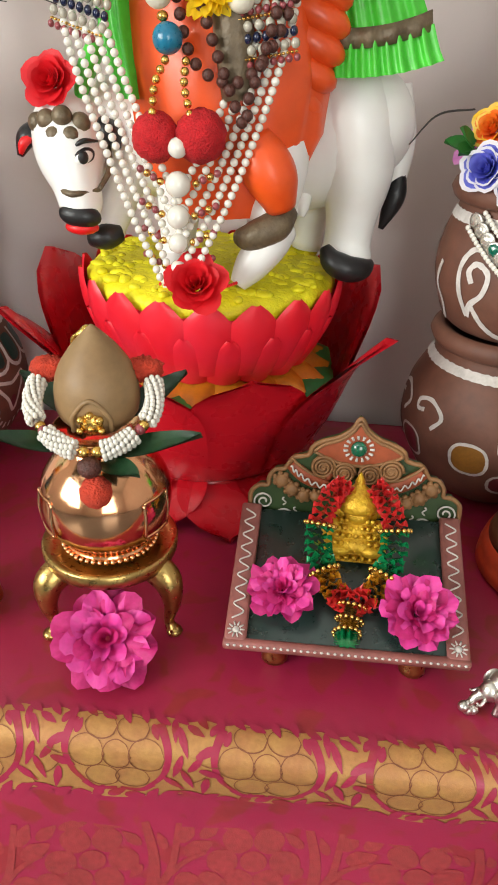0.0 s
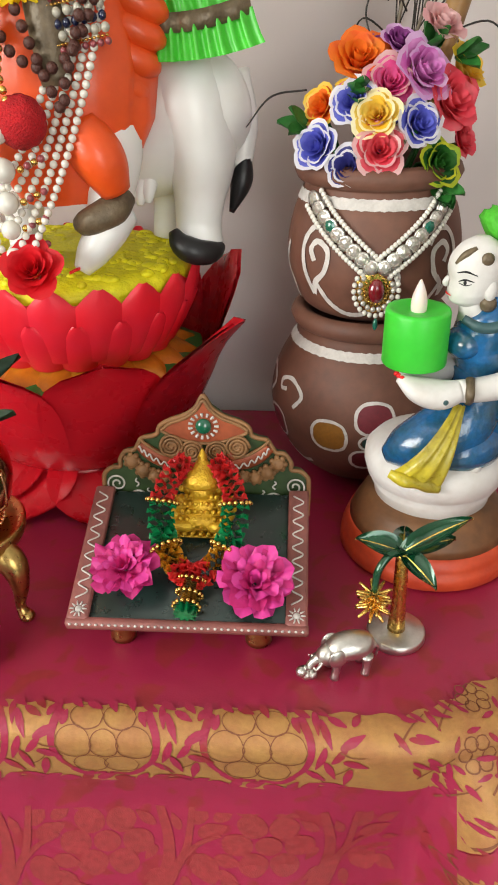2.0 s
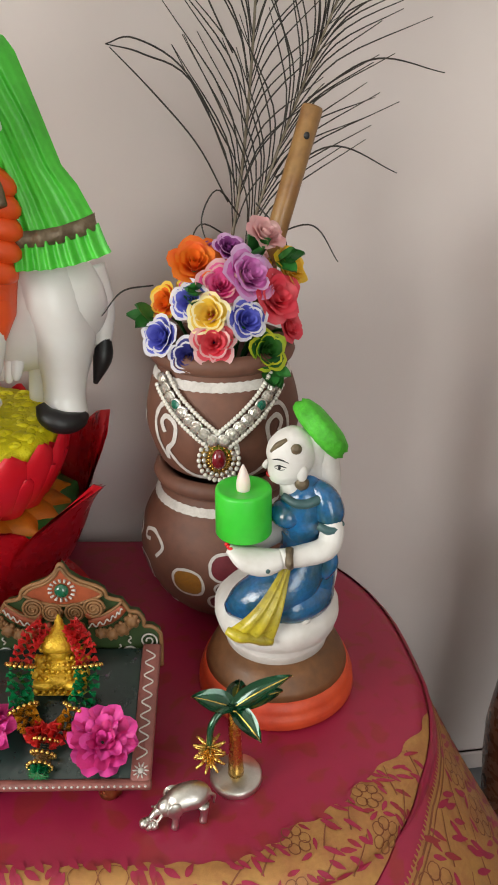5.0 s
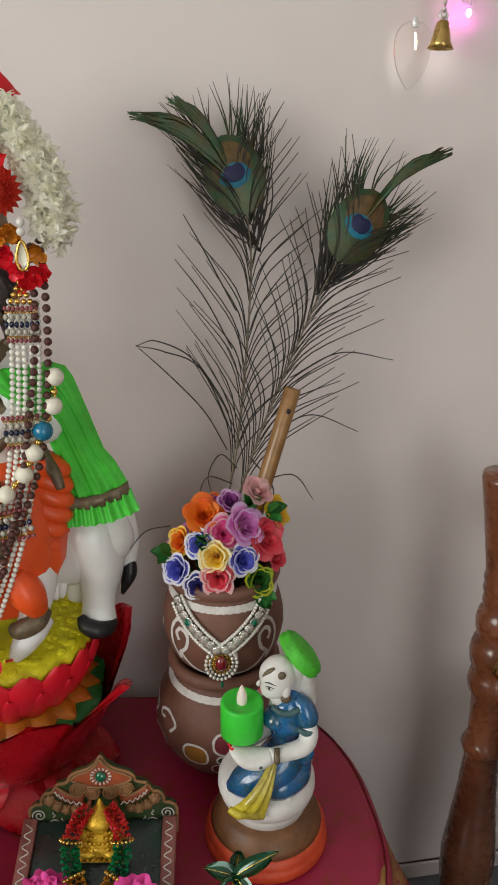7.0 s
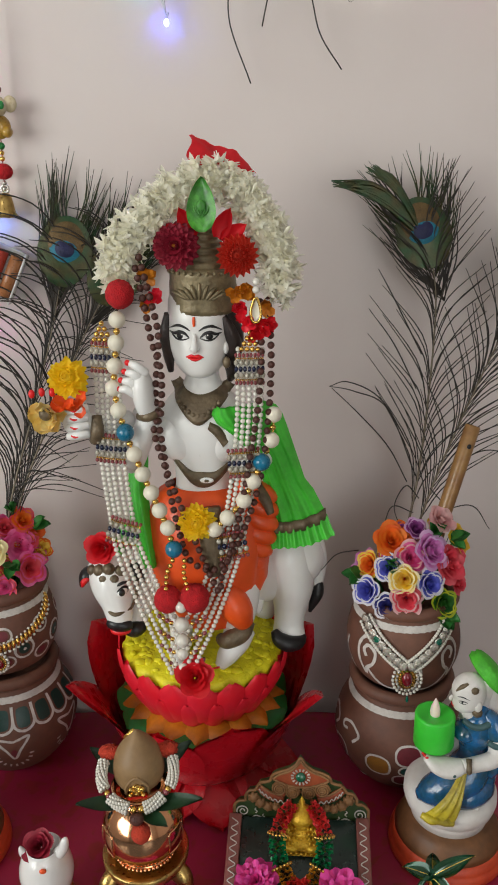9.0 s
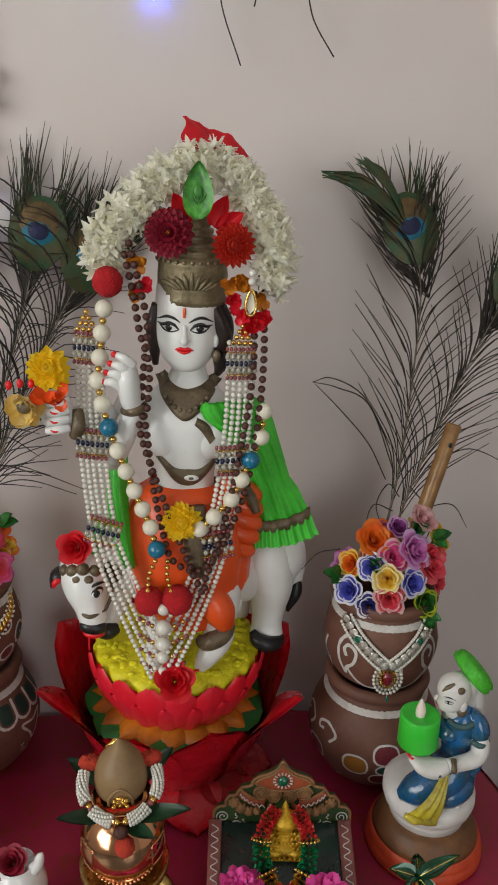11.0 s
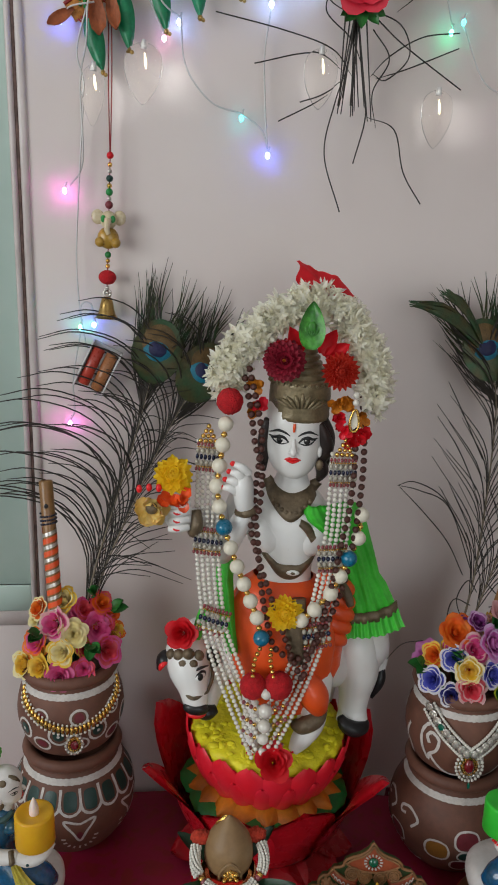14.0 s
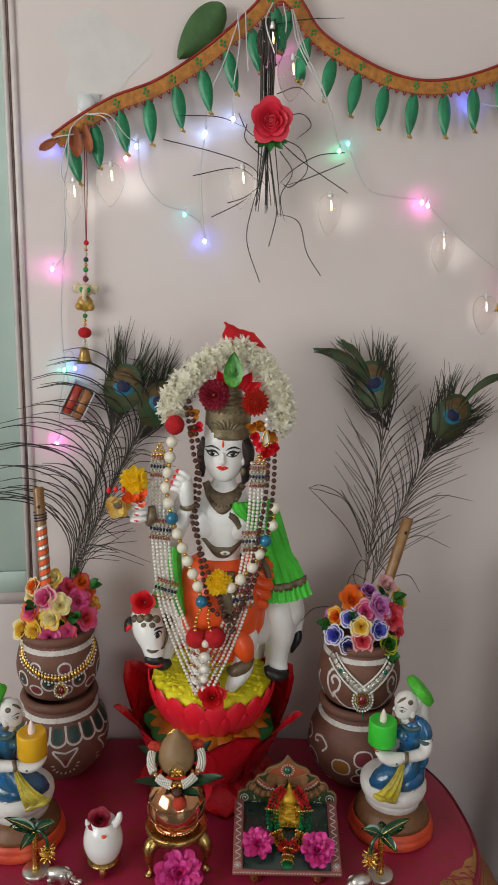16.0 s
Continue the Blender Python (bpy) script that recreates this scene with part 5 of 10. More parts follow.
        # white dot set on the iris as a glint
        s.ball(P3(ex - sx * 0.0014, brow(ex, 0.567) - 0.0012, 0.5682), (0.0008, 0.0006, 0.0008), W, 8, 5)
        stroke([(ex - sx * 0.0088, 0.5652), (ex - sx * 0.0045, 0.5695), (ex + sx * 0.001, 0.5708), (ex + sx * 0.0060, 0.5690), (ex + sx * 0.0112, 0.5698)], [0.0006, 0.0014, 0.0018, 0.0014, 0.0005], B)
        stroke([(ex - sx * 0.0086, 0.5650), (ex - sx * 0.0020, 0.5630), (ex + sx * 0.0040, 0.5640), (ex + sx * 0.0090, 0.5684)], [0.0004, 0.0008, 0.0009, 0.0006], B)
        stroke([(ex - sx * 0.0098, 0.5722), (ex - sx * 0.0040, 0.5757), (ex + sx * 0.0030, 0.5768), (ex + sx * 0.0118, 0.5728)], [0.0005, 0.0012, 0.0014, 0.0004], B)
    # lips in two lobes
    stroke([(FX - 0.0082, 0.5470), (FX - 0.0035, 0.5482), (FX, 0.5474), (FX + 0.0035, 0.5482), (FX + 0.0086, 0.5468)], [0.0006, 0.0017, 0.0015, 0.0017, 0.0006], R, 0.0006)
    stroke([(FX - 0.0066, 0.5462), (FX, 0.5446), (FX + 0.0068, 0.5460)], [0.0006, 0.0018, 0.0006], R, 0.0004)
    stroke([(FX - 0.0004, 0.5855), (FX - 0.0004, 0.5815), (FX - 0.0004, 0.5765)], [0.0012, 0.0016, 0.0011], O, 0.0002)
    # dark wavy hair behind the ear and down the neck
    s.loft([P3(0.003, 0.578, 0.585), P3(0.009, 0.581, 0.570), P3(0.013, 0.584, 0.556), P3(0.008, 0.588, 0.542), P3(0.011, 0.590, 0.530), P3(0.008, 0.596, 0.518)], [0.0035, 0.0068, 0.0075, 0.0062, 0.0070, 0.003], K2, 12, 30)
    s.loft([P3(0.004, 0.588, 0.590), P3(0.013, 0.590, 0.565), P3(0.012, 0.596, 0.530)], [0.007, 0.009, 0.005], K2, 12, 20)
    s.loft([P3(-0.0515, 0.585, 0.586), P3(-0.0545, 0.588, 0.565), P3(-0.053, 0.594, 0.545), P3(-0.052, 0.600, 0.525)], [0.0035, 0.0060, 0.0060, 0.003], K2, 12, 20)
    s.ball(P3(0.0050, 0.5800, 0.5540), (0.0030, 0.0035, 0.0065), W, 12, 8)
    s.ball(P3(0.0060, 0.5770, 0.5400), (0.0040, 0.0035, 0.0060), G, 10, 7)
    # ridged cap: a broad band, then rings that narrow to a stem
    hat = Matrix.Translation(P3(-0.0185, 0.599, 0.0)) @ Matrix.Diagonal((0.93, 1, 1, 1))
    prof = [(0.0320, 0.5860), (0.0345, 0.5875), (0.0352, 0.5915), (0.0345, 0.5950), (0.0350, 0.5985), (0.0348, 0.604), (0.0352, 0.612), (0.0342, 0.6215), (0.0350, 0.6235), (0.0330, 0.6270), (0.0290, 0.6295)]
    for i, r in enumerate((0.0285, 0.0255, 0.0225, 0.0195, 0.0165, 0.0140, 0.0122)):
        z = 0.630 + 0.0062 * i
        prof += [(r - 0.0012, z), (r + 0.0006, z + 0.0016), (r + 0.0004, z + 0.0042), (r - 0.0014, z + 0.0056)]
    prof += [(0.0105, 0.676), (0.002, 0.678)]
    s.lathe(prof, CAP, 64, hat, lambda a, z: 1 + (0.018 * math.sin(a * 34) if z < 0.597 else 0.006 * math.sin(a * 5 + z * 300)))
    for i in range(9):
        a = radians(-90 + 13 * (i - 4))
        b0 = radians(-90 + 5 * (i - 4))
        s.loft([P3(-0.0185 + 0.0352 * math.cos(b0), 0.599 + 0.0352 * math.sin(b0), 0.602), P3(-0.0185 + 0.0362 * math.cos((a + b0) / 2), 0.599 + 0.0362 * math.sin((a + b0) / 2), 0.611 - 0.0010 * abs(i - 4)), P3(-0.0185 + 0.0356 * math.cos(a), 0.599 + 0.0356 * math.sin(a), 0.618 - 0.0024 * abs(i - 4))], [0.0012, 0.0022, 0.0008], CAP, 6, 10)
    for j in range(28):
        a = 2 * math.pi * j / 28
        s.ball(P3(-0.0185 + 0.0329 * math.cos(a), 0.599 + 0.0354 * math.sin(a), 0.6255), 0.0020, CAP, 6, 4)
    return flipped(s.thing("statue", mats, "white painted statue with a calf on a pink lotus pedestal", "statue"))


made = set(bpy.data.objects)
statue()


# ---- garlands and jewellery on the statue ----
STONE_BEAD = material("clear_bead", (0.46, 0.42, 0.34), 0.2, vary=0.1, scale=300, bump=0.0, coat=0.5)

def H3(x, y, h):
    return (x, y, T + h)


def pearl_necklace():
    ob = empty("pearl_necklace", pose(0, 0, 0), "five-strand white pearl necklace with gold spacers hanging on the statue", "necklace")
    left = [(-0.111, 0.572, 0.560), (-0.110, 0.566, 0.520), (-0.109, 0.561, 0.470), (-0.106, 0.557, 0.430), (-0.100, 0.552, 0.385), (-0.092, 0.546, 0.345), (-0.066, 0.536, 0.280), (-0.040, 0.526, 0.226)]
    right = [(0.029, 0.566, 0.555), (0.029, 0.562, 0.515), (0.028, 0.556, 0.475), (0.024, 0.552, 0.430), (0.018, 0.548, 0.390), (0.008, 0.545, 0.340), (-0.012, 0.537, 0.280), (-0.034, 0.526, 0.230)]
    for k in range(5):
        o = (k - 2) * 0.0057
        for side, line in ((-1, left), (1, right)):
            pts = []
            for i, (x, y, h) in enumerate(line):
                if i < 5:
                    pts.append(H3(x + o * (1.0 if side < 0 else -1.0), y + 0.0015 * abs(k - 2), h))
                else:
                    g = (i - 4) / 3
                    pts.append(H3(x + side * (-1) * o * (1 - 0.3 * g), y - 0.0015 * (2 - k), h + (2 - k) * -0.0095 * g + 0.014 * g))
            bead_parts(ob, "pearl", pts, 0.0026, 1.01, PEARL)
    for i, (h, r) in enumerate(((0.300, 0.006), (0.279, 0.0078), (0.2595, 0.0072), (0.243, 0.0062), (0.2265, 0.0055))):
        Shape().ball(H3(-0.0365, 0.522 + 0.001 * i, h), r, 0, 18, 12).part("centre_pearl", PEARL, ob, "large round pearl")
        sp = Shape()
        for sx in (-1, 1):
            for j in range(4):
                sp.ball(H3(-0.0365 + sx * (r + 0.003 + 0.0042 * j), 0.523 + 0.001 * i + 0.001 * j, h + 0.002 * j + 0.001), 0.0024, j % 2, 8, 5)
        tagged(sp.part("gold_spacer", [GOLD, ROSE_BEAD], ob), kind="stuff")

    def bar(c, w, tilt, y):
        sp = Shape()
        q = Matrix.Translation((c[0], y, T + c[1])) @ RY(tilt)
        for row, mk, n, rz in ((0.0135, 1, 8, 0.0022), (0.0104, 0, 14, 0.0009), (0.0062, 3, 6, 0.0030), (0.0, 2, 7, 0.0029), (-0.0062, 3, 6, 0.0030), (-0.0104, 0, 14, 0.0009), (-0.0135, 1, 8, 0.0022)):
            for j in range(n):
                sp.ball(q @ Vector(((j / (n - 1) - 0.5) * w * 0.94, -0.0012 * math.sin(math.pi * j / (n - 1)), row)), (0.50 * w / n, 0.0024, rz), mk, 7, 5)
        sp.part("spacer_bar", [GOLD, ROSE_BEAD, NAVY_BEAD, STONE_BEAD], ob, "gold bar with rose and navy beads")
    for c, y in (((-0.112, 0.571), 0.564), ((0.029, 0.565), 0.560)):
        tp = Shape()
        for j in range(4):
            for i in range(4 - j):
                tp.ball(H3(c[0] + (i - (3 - j) / 2) * 0.0052, y, c[1] - 0.008 + j * 0.0052), 0.0026, 0, 8, 5)
        tagged(tp.part("gold_cap", GOLD, ob), kind="stuff")
    bar((-0.110, 0.546), 0.027, 3, 0.563)
    bar((-0.107, 0.456), 0.029, 5, 0.557)
    bar((-0.097, 0.369), 0.031, 16, 0.548)
    bar((0.029, 0.538), 0.027, -2, 0.560)
    bar((0.025, 0.446), 0.031, -6, 0.551)
    bar((0.011, 0.360), 0.034, -12, 0.543)
    return ob


pearl_necklace()


def ivory_garland():
    ob = empty("bead_garland", pose(0, 0, 0), "garland of large ivory and turquoise beads with red pompoms", "garland")
    left = [(-0.095, 0.555, 0.584), (-0.097, 0.555, 0.562), (-0.099, 0.554, 0.540), (-0.101, 0.552, 0.519), (-0.097, 0.551, 0.497), (-0.091, 0.550, 0.475), (-0.083, 0.549, 0.453), (-0.075, 0.547, 0.433), (-0.067, 0.546, 0.414), (-0.059, 0.544, 0.396), (-0.051, 0.542, 0.378), (-0.045, 0.539, 0.356)]
    right = [(0.053, 0.560, 0.493), (0.051, 0.557, 0.468), (0.042, 0.551, 0.447), (0.034, 0.547, 0.428), (0.025, 0.544, 0.409), (0.009, 0.541, 0.391), (-0.004, 0.541, 0.378)]
    for line, blues in ((left, (5, 11)), (right, (2,))):
        pts = cat_rom([H3(*p) for p in line], len(line) * 10)
        cord = Shape().loft([tuple(p) for p in pts[::10]], [0.0012] * len(pts[::10]), 0, 6, 40)
        cord.part("cord", GOLD, ob)
        for i, p in enumerate(line):
            Shape().ball(H3(*p), 0.0080 if i not in blues else 0.0088, 0, 18, 12).part("bead", BLUE_BEAD if i in blues else IVORY, ob)
            if i:
                q = (Vector(H3(*p)) + Vector(H3(*line[i - 1]))) / 2
                Shape().ball(q, (0.0034, 0.0034, 0.003), 0, 10, 6).part("gold_bead", GOLD, ob)
    for x, y, h, r in ((-0.092, 0.558, 0.607, 0.0135), (-0.051, 0.530, 0.304, 0.0145), (-0.024, 0.530, 0.306, 0.0155)):
        pm = Shape().ball((0, 0, 0), r, 0, 28, 18)
        rnd = random.Random(int(r * 1e5))
        pm.v = [tuple(c * (1 + rnd.uniform(-0.07, 0.05)) for c in v) for v in pm.v]
        pm.part("pompom", POM, ob, "red woollen pompom", at=Matrix.Translation(H3(x, y, h)))
    for x0, x1 in ((-0.050, -0.052), (-0.038, -0.030)):
        bead_line(Shape(), [H3(x0 + 0.004, 0.536, 0.345), H3((x0 + x1) / 2, 0.530, 0.333), H3(x1, 0.526, 0.318)], 0.0026, 1.05).part("gold_drop", GOLD, ob)
    return ob


ivory_garland()


def seed_mala(left, right, r, name_label):
    ob = empty("seed_bead_mala", pose(0, 0, 0), name_label, "mala")
    line = [H3(*p) for p in left] + [H3(*p) for p in reversed(right)]
    bead_parts(ob, "seed_bead", line, r, 1.28, BROWN_BEAD)
    bead_parts(ob, "gold_cap", line, r * 0.45, 2.84, GOLD, 8, 5)
    return ob


seed_mala([(-0.074, 0.564, 0.640), (-0.063, 0.558, 0.600), (-0.057, 0.557, 0.570), (-0.059, 0.556, 0.541), (-0.061, 0.555, 0.505), (-0.055, 0.552, 0.460), (-0.049, 0.549, 0.415), (-0.041, 0.546, 0.377), (-0.030, 0.540, 0.345)],
          [(0.044, 0.572, 0.615), (0.049, 0.562, 0.560), (0.049, 0.558, 0.514), (0.046, 0.554, 0.470), (0.040, 0.549, 0.425), (0.028, 0.544, 0.385), (0.012, 0.539, 0.350), (-0.006, 0.536, 0.335)], 0.0036, "long strand of dark brown seed beads on the statue")
seed_mala([(-0.078, 0.566, 0.630), (-0.070, 0.560, 0.598), (-0.064, 0.557, 0.565), (-0.055, 0.554, 0.535), (-0.056, 0.552, 0.495), (-0.060, 0.551, 0.462)],
          [(0.038, 0.570, 0.600), (0.040, 0.560, 0.550), (0.038, 0.552, 0.505), (0.033, 0.548, 0.470), (0.026, 0.544, 0.420), (0.016, 0.539, 0.370), (0.004, 0.535, 0.330), (-0.004, 0.533, 0.322)], 0.0036, "second strand of dark brown seed beads on the statue")


def jasmine_garland():
    rnd = random.Random(5)
    ob = empty("jasmine_garland", pose(0, 0, 0), "arched garland of white jasmine blossoms over the statue's cap", "garland")
    arch = cat_rom([H3(-0.097, 0.577, 0.620), H3(-0.094, 0.578, 0.642), H3(-0.076, 0.580, 0.668), H3(-0.050, 0.584, 0.690), H3(-0.016, 0.588, 0.708), H3(0.018, 0.584, 0.696), H3(0.040, 0.580, 0.668), H3(0.053, 0.578, 0.640), H3(0.055, 0.575, 0.606)], 200)
    kinds = []
    for q in range(6):
        sh = Shape()
        r = rnd.uniform(0.0095, 0.0125)
        if q == 5:
            sh.loft([(0, 0, -0.009), (0, 0, 0), (0, 0, 0.005), (0, 0, 0.009)], [0.0008, 0.0013, 0.0022, 0.0005], 0, 6, 7)
        else:
            for j in range(5):
                sh.petal(RZ(72 * j + rnd.uniform(-14, 14)) @ RX(rnd.uniform(5, 66)), r * rnd.uniform(0.85, 1.1), r * 0.44, 0.35, -0.18, 0.8, 0, 4, 2)
            sh.loft([(0, 0, -0.010), (0, 0, 0)], [0.0008, 0.0014], 0, 5, 3)
        kinds.append(sh)
    meshes = [sh.mesh("blossom", JASMINE) for sh in kinds]
    rest = Shape()
    rest.loft([tuple(q) for q in arch[::8]], [0.006] + [0.0085] * 23 + [0.005], 0, 12, 70)
    order = list(range(760))
    rnd.shuffle(order)
    for c, i in enumerate(order):
        p = Vector(arch[int(i / 760 * 199)])
        d = Vector((rnd.gauss(0, 1), rnd.gauss(-0.35, 1), rnd.gauss(0.1, 1))).normalized()
        at = p + Vector((d.x * 1.08, d.y * 0.9, d.z * 1.08)) * rnd.uniform(0.0085, 0.0175)
        m = face(at, d + Vector((rnd.uniform(-0.5, 0.5), rnd.uniform(-0.5, 0.5), rnd.uniform(-0.5, 0.5)))) @ RZ(rnd.uniform(0, 72))
        if c < 300:
            b = new("blossom", meshes[c % 6])
            b.parent = ob
            b.matrix_basis = m
        else:
            q = kinds[c % 6]
            rest.add(q.v, q.f, 0, m)
    tagged(rest.part("massed_blossoms", JASMINE, ob), kind="stuff")


jasmine_garland()


class PetalParts:
    """Stands in for a Shape and makes each petal a part of its own."""

    def __init__(self, parent, mats):
        self.parent, self.mats = parent, mats

    def petal(self, m, length, width, cup=0.3, curl=0.2, tip=0.6, k=0, nu=6, nv=5, thick=0.0, wave=0.0):
        Shape().petal(Matrix.Identity(4), length, width, cup, curl, tip, 0, nu, nv, thick, wave).part("petal", self.mats[k], self.parent, at=m)

    def ball(self, c, r, k=0, n=12, rings=8, m=None):
        Shape().ball(c, r, 0, n, rings, m).part("heart", self.mats[k], self.parent)


def bloom(name, at, axis, r, mats, label, form="rose", group="", seed=1):
    ob = empty(name, face(at, axis), label, "flower", group)
    sh = PetalParts(ob, mats)
    m = Matrix.Identity(4)
    if form == "rose":
        for az, R, H, half, spread, ru, ph, i in rose_petals(r, ROSE, seed, 0.06):
            cup_petal(Shape(), Matrix.Translation((0, 0, -0.3 * r)), az, R, H, half, spread, 0, None, ru, ph).part("petal", mats[0], ob)
    elif form == "dahlia":
        for i, (n, tilt, ln) in enumerate(((6, 6, 0.36), (9, 16, 0.46), (12, 27, 0.57), (15, 39, 0.68), (18, 52, 0.79), (20, 66, 0.88), (20, 80, 0.93))):
            for j in range(n):
                q = m @ Matrix.Translation((0, 0, -0.05 * r * i)) @ RZ(360 * (j + 0.5 * (i % 2)) / n) @ RX(90 - tilt)
                sh.petal(q, ln * r, 0.29 * r, 0.9, 0.16, 0.35, i % len(mats), 5, 4)
        sh.ball((0, 0, -0.1 * r), r * 0.45, 0, 12, 8)
    elif form == "zinnia":
        for i, (n, tilt, ln) in enumerate(((9, 22, 0.45), (12, 42, 0.66), (14, 60, 0.84), (16, 76, 0.95), (16, 90, 1.0))):
            for j in range(n):
                q = m @ Matrix.Translation((0, 0, -0.07 * r * i)) @ RZ(360 * (j + 0.5 * (i % 2)) / n) @ RX(90 - tilt)
                sh.petal(q, ln * r, 0.46 * r, 0.35, -0.06, 0.3, 0, 5, 4, 0.0, 0.02)
        sh.ball((0, 0, 0.10 * r), (0.16 * r, 0.16 * r, 0.10 * r), 1, 12, 8)
    elif form == "carnation":
        rnd = random.Random(seed)
        for az, R, H, half, spread, ru, ph, i in rose_petals(r, RUFFLED, seed, 0.24):
            cup_petal(Shape(), Matrix.Translation((0, 0, -0.15 * r)) @ RX(rnd.uniform(-9, 9)) @ RY(rnd.uniform(-9, 9)), az, R, H, half, spread, 0, None, ru, ph).part("petal", mats[i % len(mats)], ob)
    else:
        rnd = random.Random(seed)
        for i, (n, tilt, ln) in enumerate(((7, 14, 0.40), (11, 34, 0.56), (14, 52, 0.74), (17, 68, 0.88), (18, 84, 1.0))):
            for j in range(n):
                q = m @ Matrix.Translation((0, 0, -0.09 * r * i)) @ RZ(360 * (j + rnd.uniform(-0.3, 0.3)) / n) @ RX(90 - tilt + rnd.uniform(-9, 9)) @ RY(rnd.uniform(-15, 15))
                sh.petal(q, ln * r * rnd.uniform(0.9, 1.06), 0.44 * r, 0.25, -0.12, 0.42, 0, 5, 5, 0.0, 0.035)
        sh.ball((0, 0, -0.15 * r), r * 0.5, 0, 12, 8)
    return ob


bloom("rose_flower", H3(-0.024, 0.519, 0.219), (0.02, -0.75, 0.65), 0.0200, [RED_PETAL], "red cloth rose lying at the statue's feet", seed=2)
bloom("rose_flower", H3(-0.133, 0.598, 0.325), (-0.2, -0.9, 0.35), 0.0190, [RED_PETAL], "red cloth rose on the calf's head", seed=3)
bloom("dahlia_flower", H3(0.017, 0.560, 0.643), (0.05, -1, 0.12), 0.0225, [DAHLIA], "round coral red dahlia beside the cap", "dahlia")
bloom("zinnia_flower", H3(-0.040, 0.560, 0.651), (-0.1, -1, 0.15), 0.0225, [DARK_RED_PETAL, AMBER], "dark crimson flower with an orange heart beside the cap", "zinnia")
bloom("marigold_flower", H3(-0.022, 0.537, 0.386), (0, -1, 0.25), 0.0200, [YELLOW_PETAL], "bright yellow marigold at the statue's waist", "pompon", seed=4)
bloom("marigold_flower", H3(-0.146, 0.552, 0.529), (0, -0.9, 0.4), 0.0215, [YELLOW_PETAL], "yellow marigold resting on the statue's fist", "pompon", seed=6)


def crown_flowers():
    ob = empty("flower_spray", pose(0, 0, 0), "spray of red petals and a green leaf tucked over the cap", "flowers")
    # one crumpled red petal lying over the top
    rows = []
    for i in range(17):
        u = i / 16
        w = 0.0135 - 0.006 * u + 0.0022 * math.sin(11 * u) + 0.001 * math.sin(31 * u)
        rows.append([H3(-0.030 + 0.060 * u + 0.0022 * math.sin(t * 4 + 6 * u), 0.600 + 0.012 * t + 0.003 * math.sin(5 * u), 0.736 - 0.022 * u ** 1.5 + w * t * 0.85 + 0.0015 * math.sin(9 * u + 3 * t)) for t in np.linspace(-1, 1, 9)])
    Shape().grid(rows, 0).part("top_petal", RED_PETAL, ob, "crumpled bright red petal")
    for x, h, ax, ln in ((-0.024, 0.664, (-0.42, -0.15, 0.85), 0.030), (-0.028, 0.660, (-0.85, -0.15, 0.6), 0.026), (-0.002, 0.664, (0.42, -0.15, 0.85), 0.030), (0.003, 0.660, (0.85, -0.15, 0.6), 0.028), (0.006, 0.656, (1, -0.2, 0.3), 0.024)):
        Shape().petal(aim(H3(x, 0.574, h - 0.006), ax, (0, -1, 0.2)), ln, 0.016, 0.6, 0.08, 0.8, 0, 8, 5, 0.0, 0.03).part("side_petal", RED_PETAL, ob, "dark red petal")
    lf = Shape()
    lf.petal(aim(H3(-0.0150, 0.555, 0.664), (0, 0.12, 1), (0, -1, 0.1)), 0.047, 0.025, 0.30, -0.03, 0.75, 0, 12, 8, 0.0015)
    lf.part("leaf", LEAF_LIME, ob, "glossy lime green leaf")
    lf = Shape().ball(H3(-0.0150, 0.5570, 0.686), (0.0042, 0.0016, 0.0052), 0, 12, 7)
    for i in range(5):
        lf.loft([H3(-0.0150, 0.5555, 0.676), H3(-0.0150 + 0.003 * (i - 2), 0.5560, 0.682), H3(-0.0150 + 0.0034 * (i - 2), 0.5585, 0.689)], [0.0004, 0.0007, 0.0003], 0, 5, 6)
    lf.part("motif", LEAF_LIME, ob)
    rnd = random.Random(8)
    for x, y, h, k in ((0.020, 0.562, 0.614, 1), (0.026, 0.562, 0.610, 1), (0.015, 0.562, 0.608, 1), (0.018, 0.562, 0.597, 0), (0.022, 0.561, 0.590, 0), (0.027, 0.562, 0.583, 0), (0.040, 0.562, 0.574, 2), (0.045, 0.564, 0.580, 2), (0.034, 0.562, 0.572, 2), (0.044, 0.566, 0.596, 1), (-0.068, 0.568, 0.622, 1), (-0.062, 0.566, 0.604, 0), (-0.068, 0.568, 0.598, 1)):
        for j in range(7):
            Shape().petal(aim(H3(x, y, h), (rnd.uniform(-1, 1), rnd.uniform(-0.9, 0.1), rnd.uniform(-1, 1)), (0, -1, 0)), 0.0105, 0.0095, 0.4, 0.1, 0.6, 0, 4, 3).part("petal", (PINK_RED, AMBER, RED_PETAL)[k], ob)
    dr = Shape()
    pts = [H3(0.0345 + 0.0062 * math.sin(a) * (0.45 + 0.55 * (1 - math.cos(a)) / 2), 0.553, 0.595 + 0.0115 * math.cos(a)) for a in np.linspace(0, 2 * math.pi, 13)]
    dr.loft(pts, [0.0013] * 13, 0, 6, 40)
    dr.part("gold_drop", GOLD, ob, "gold drop-shaped pendant")
    Shape().petal(aim(H3(0.0345, 0.5545, 0.605), (0, 0, -1), (0, -1, 0)), 0.019, 0.009, 0.2, 0, 1.5, 0, 5, 4).part("drop_stone", IVORY, ob)
    for x, h in ((0.0345, 0.6135), (0.0345, 0.621)):
        Shape().ball(H3(x, 0.553, h), 0.0036, 0, 12, 8).part("pearl", PEARL, ob)
    return ob


crown_flowers()


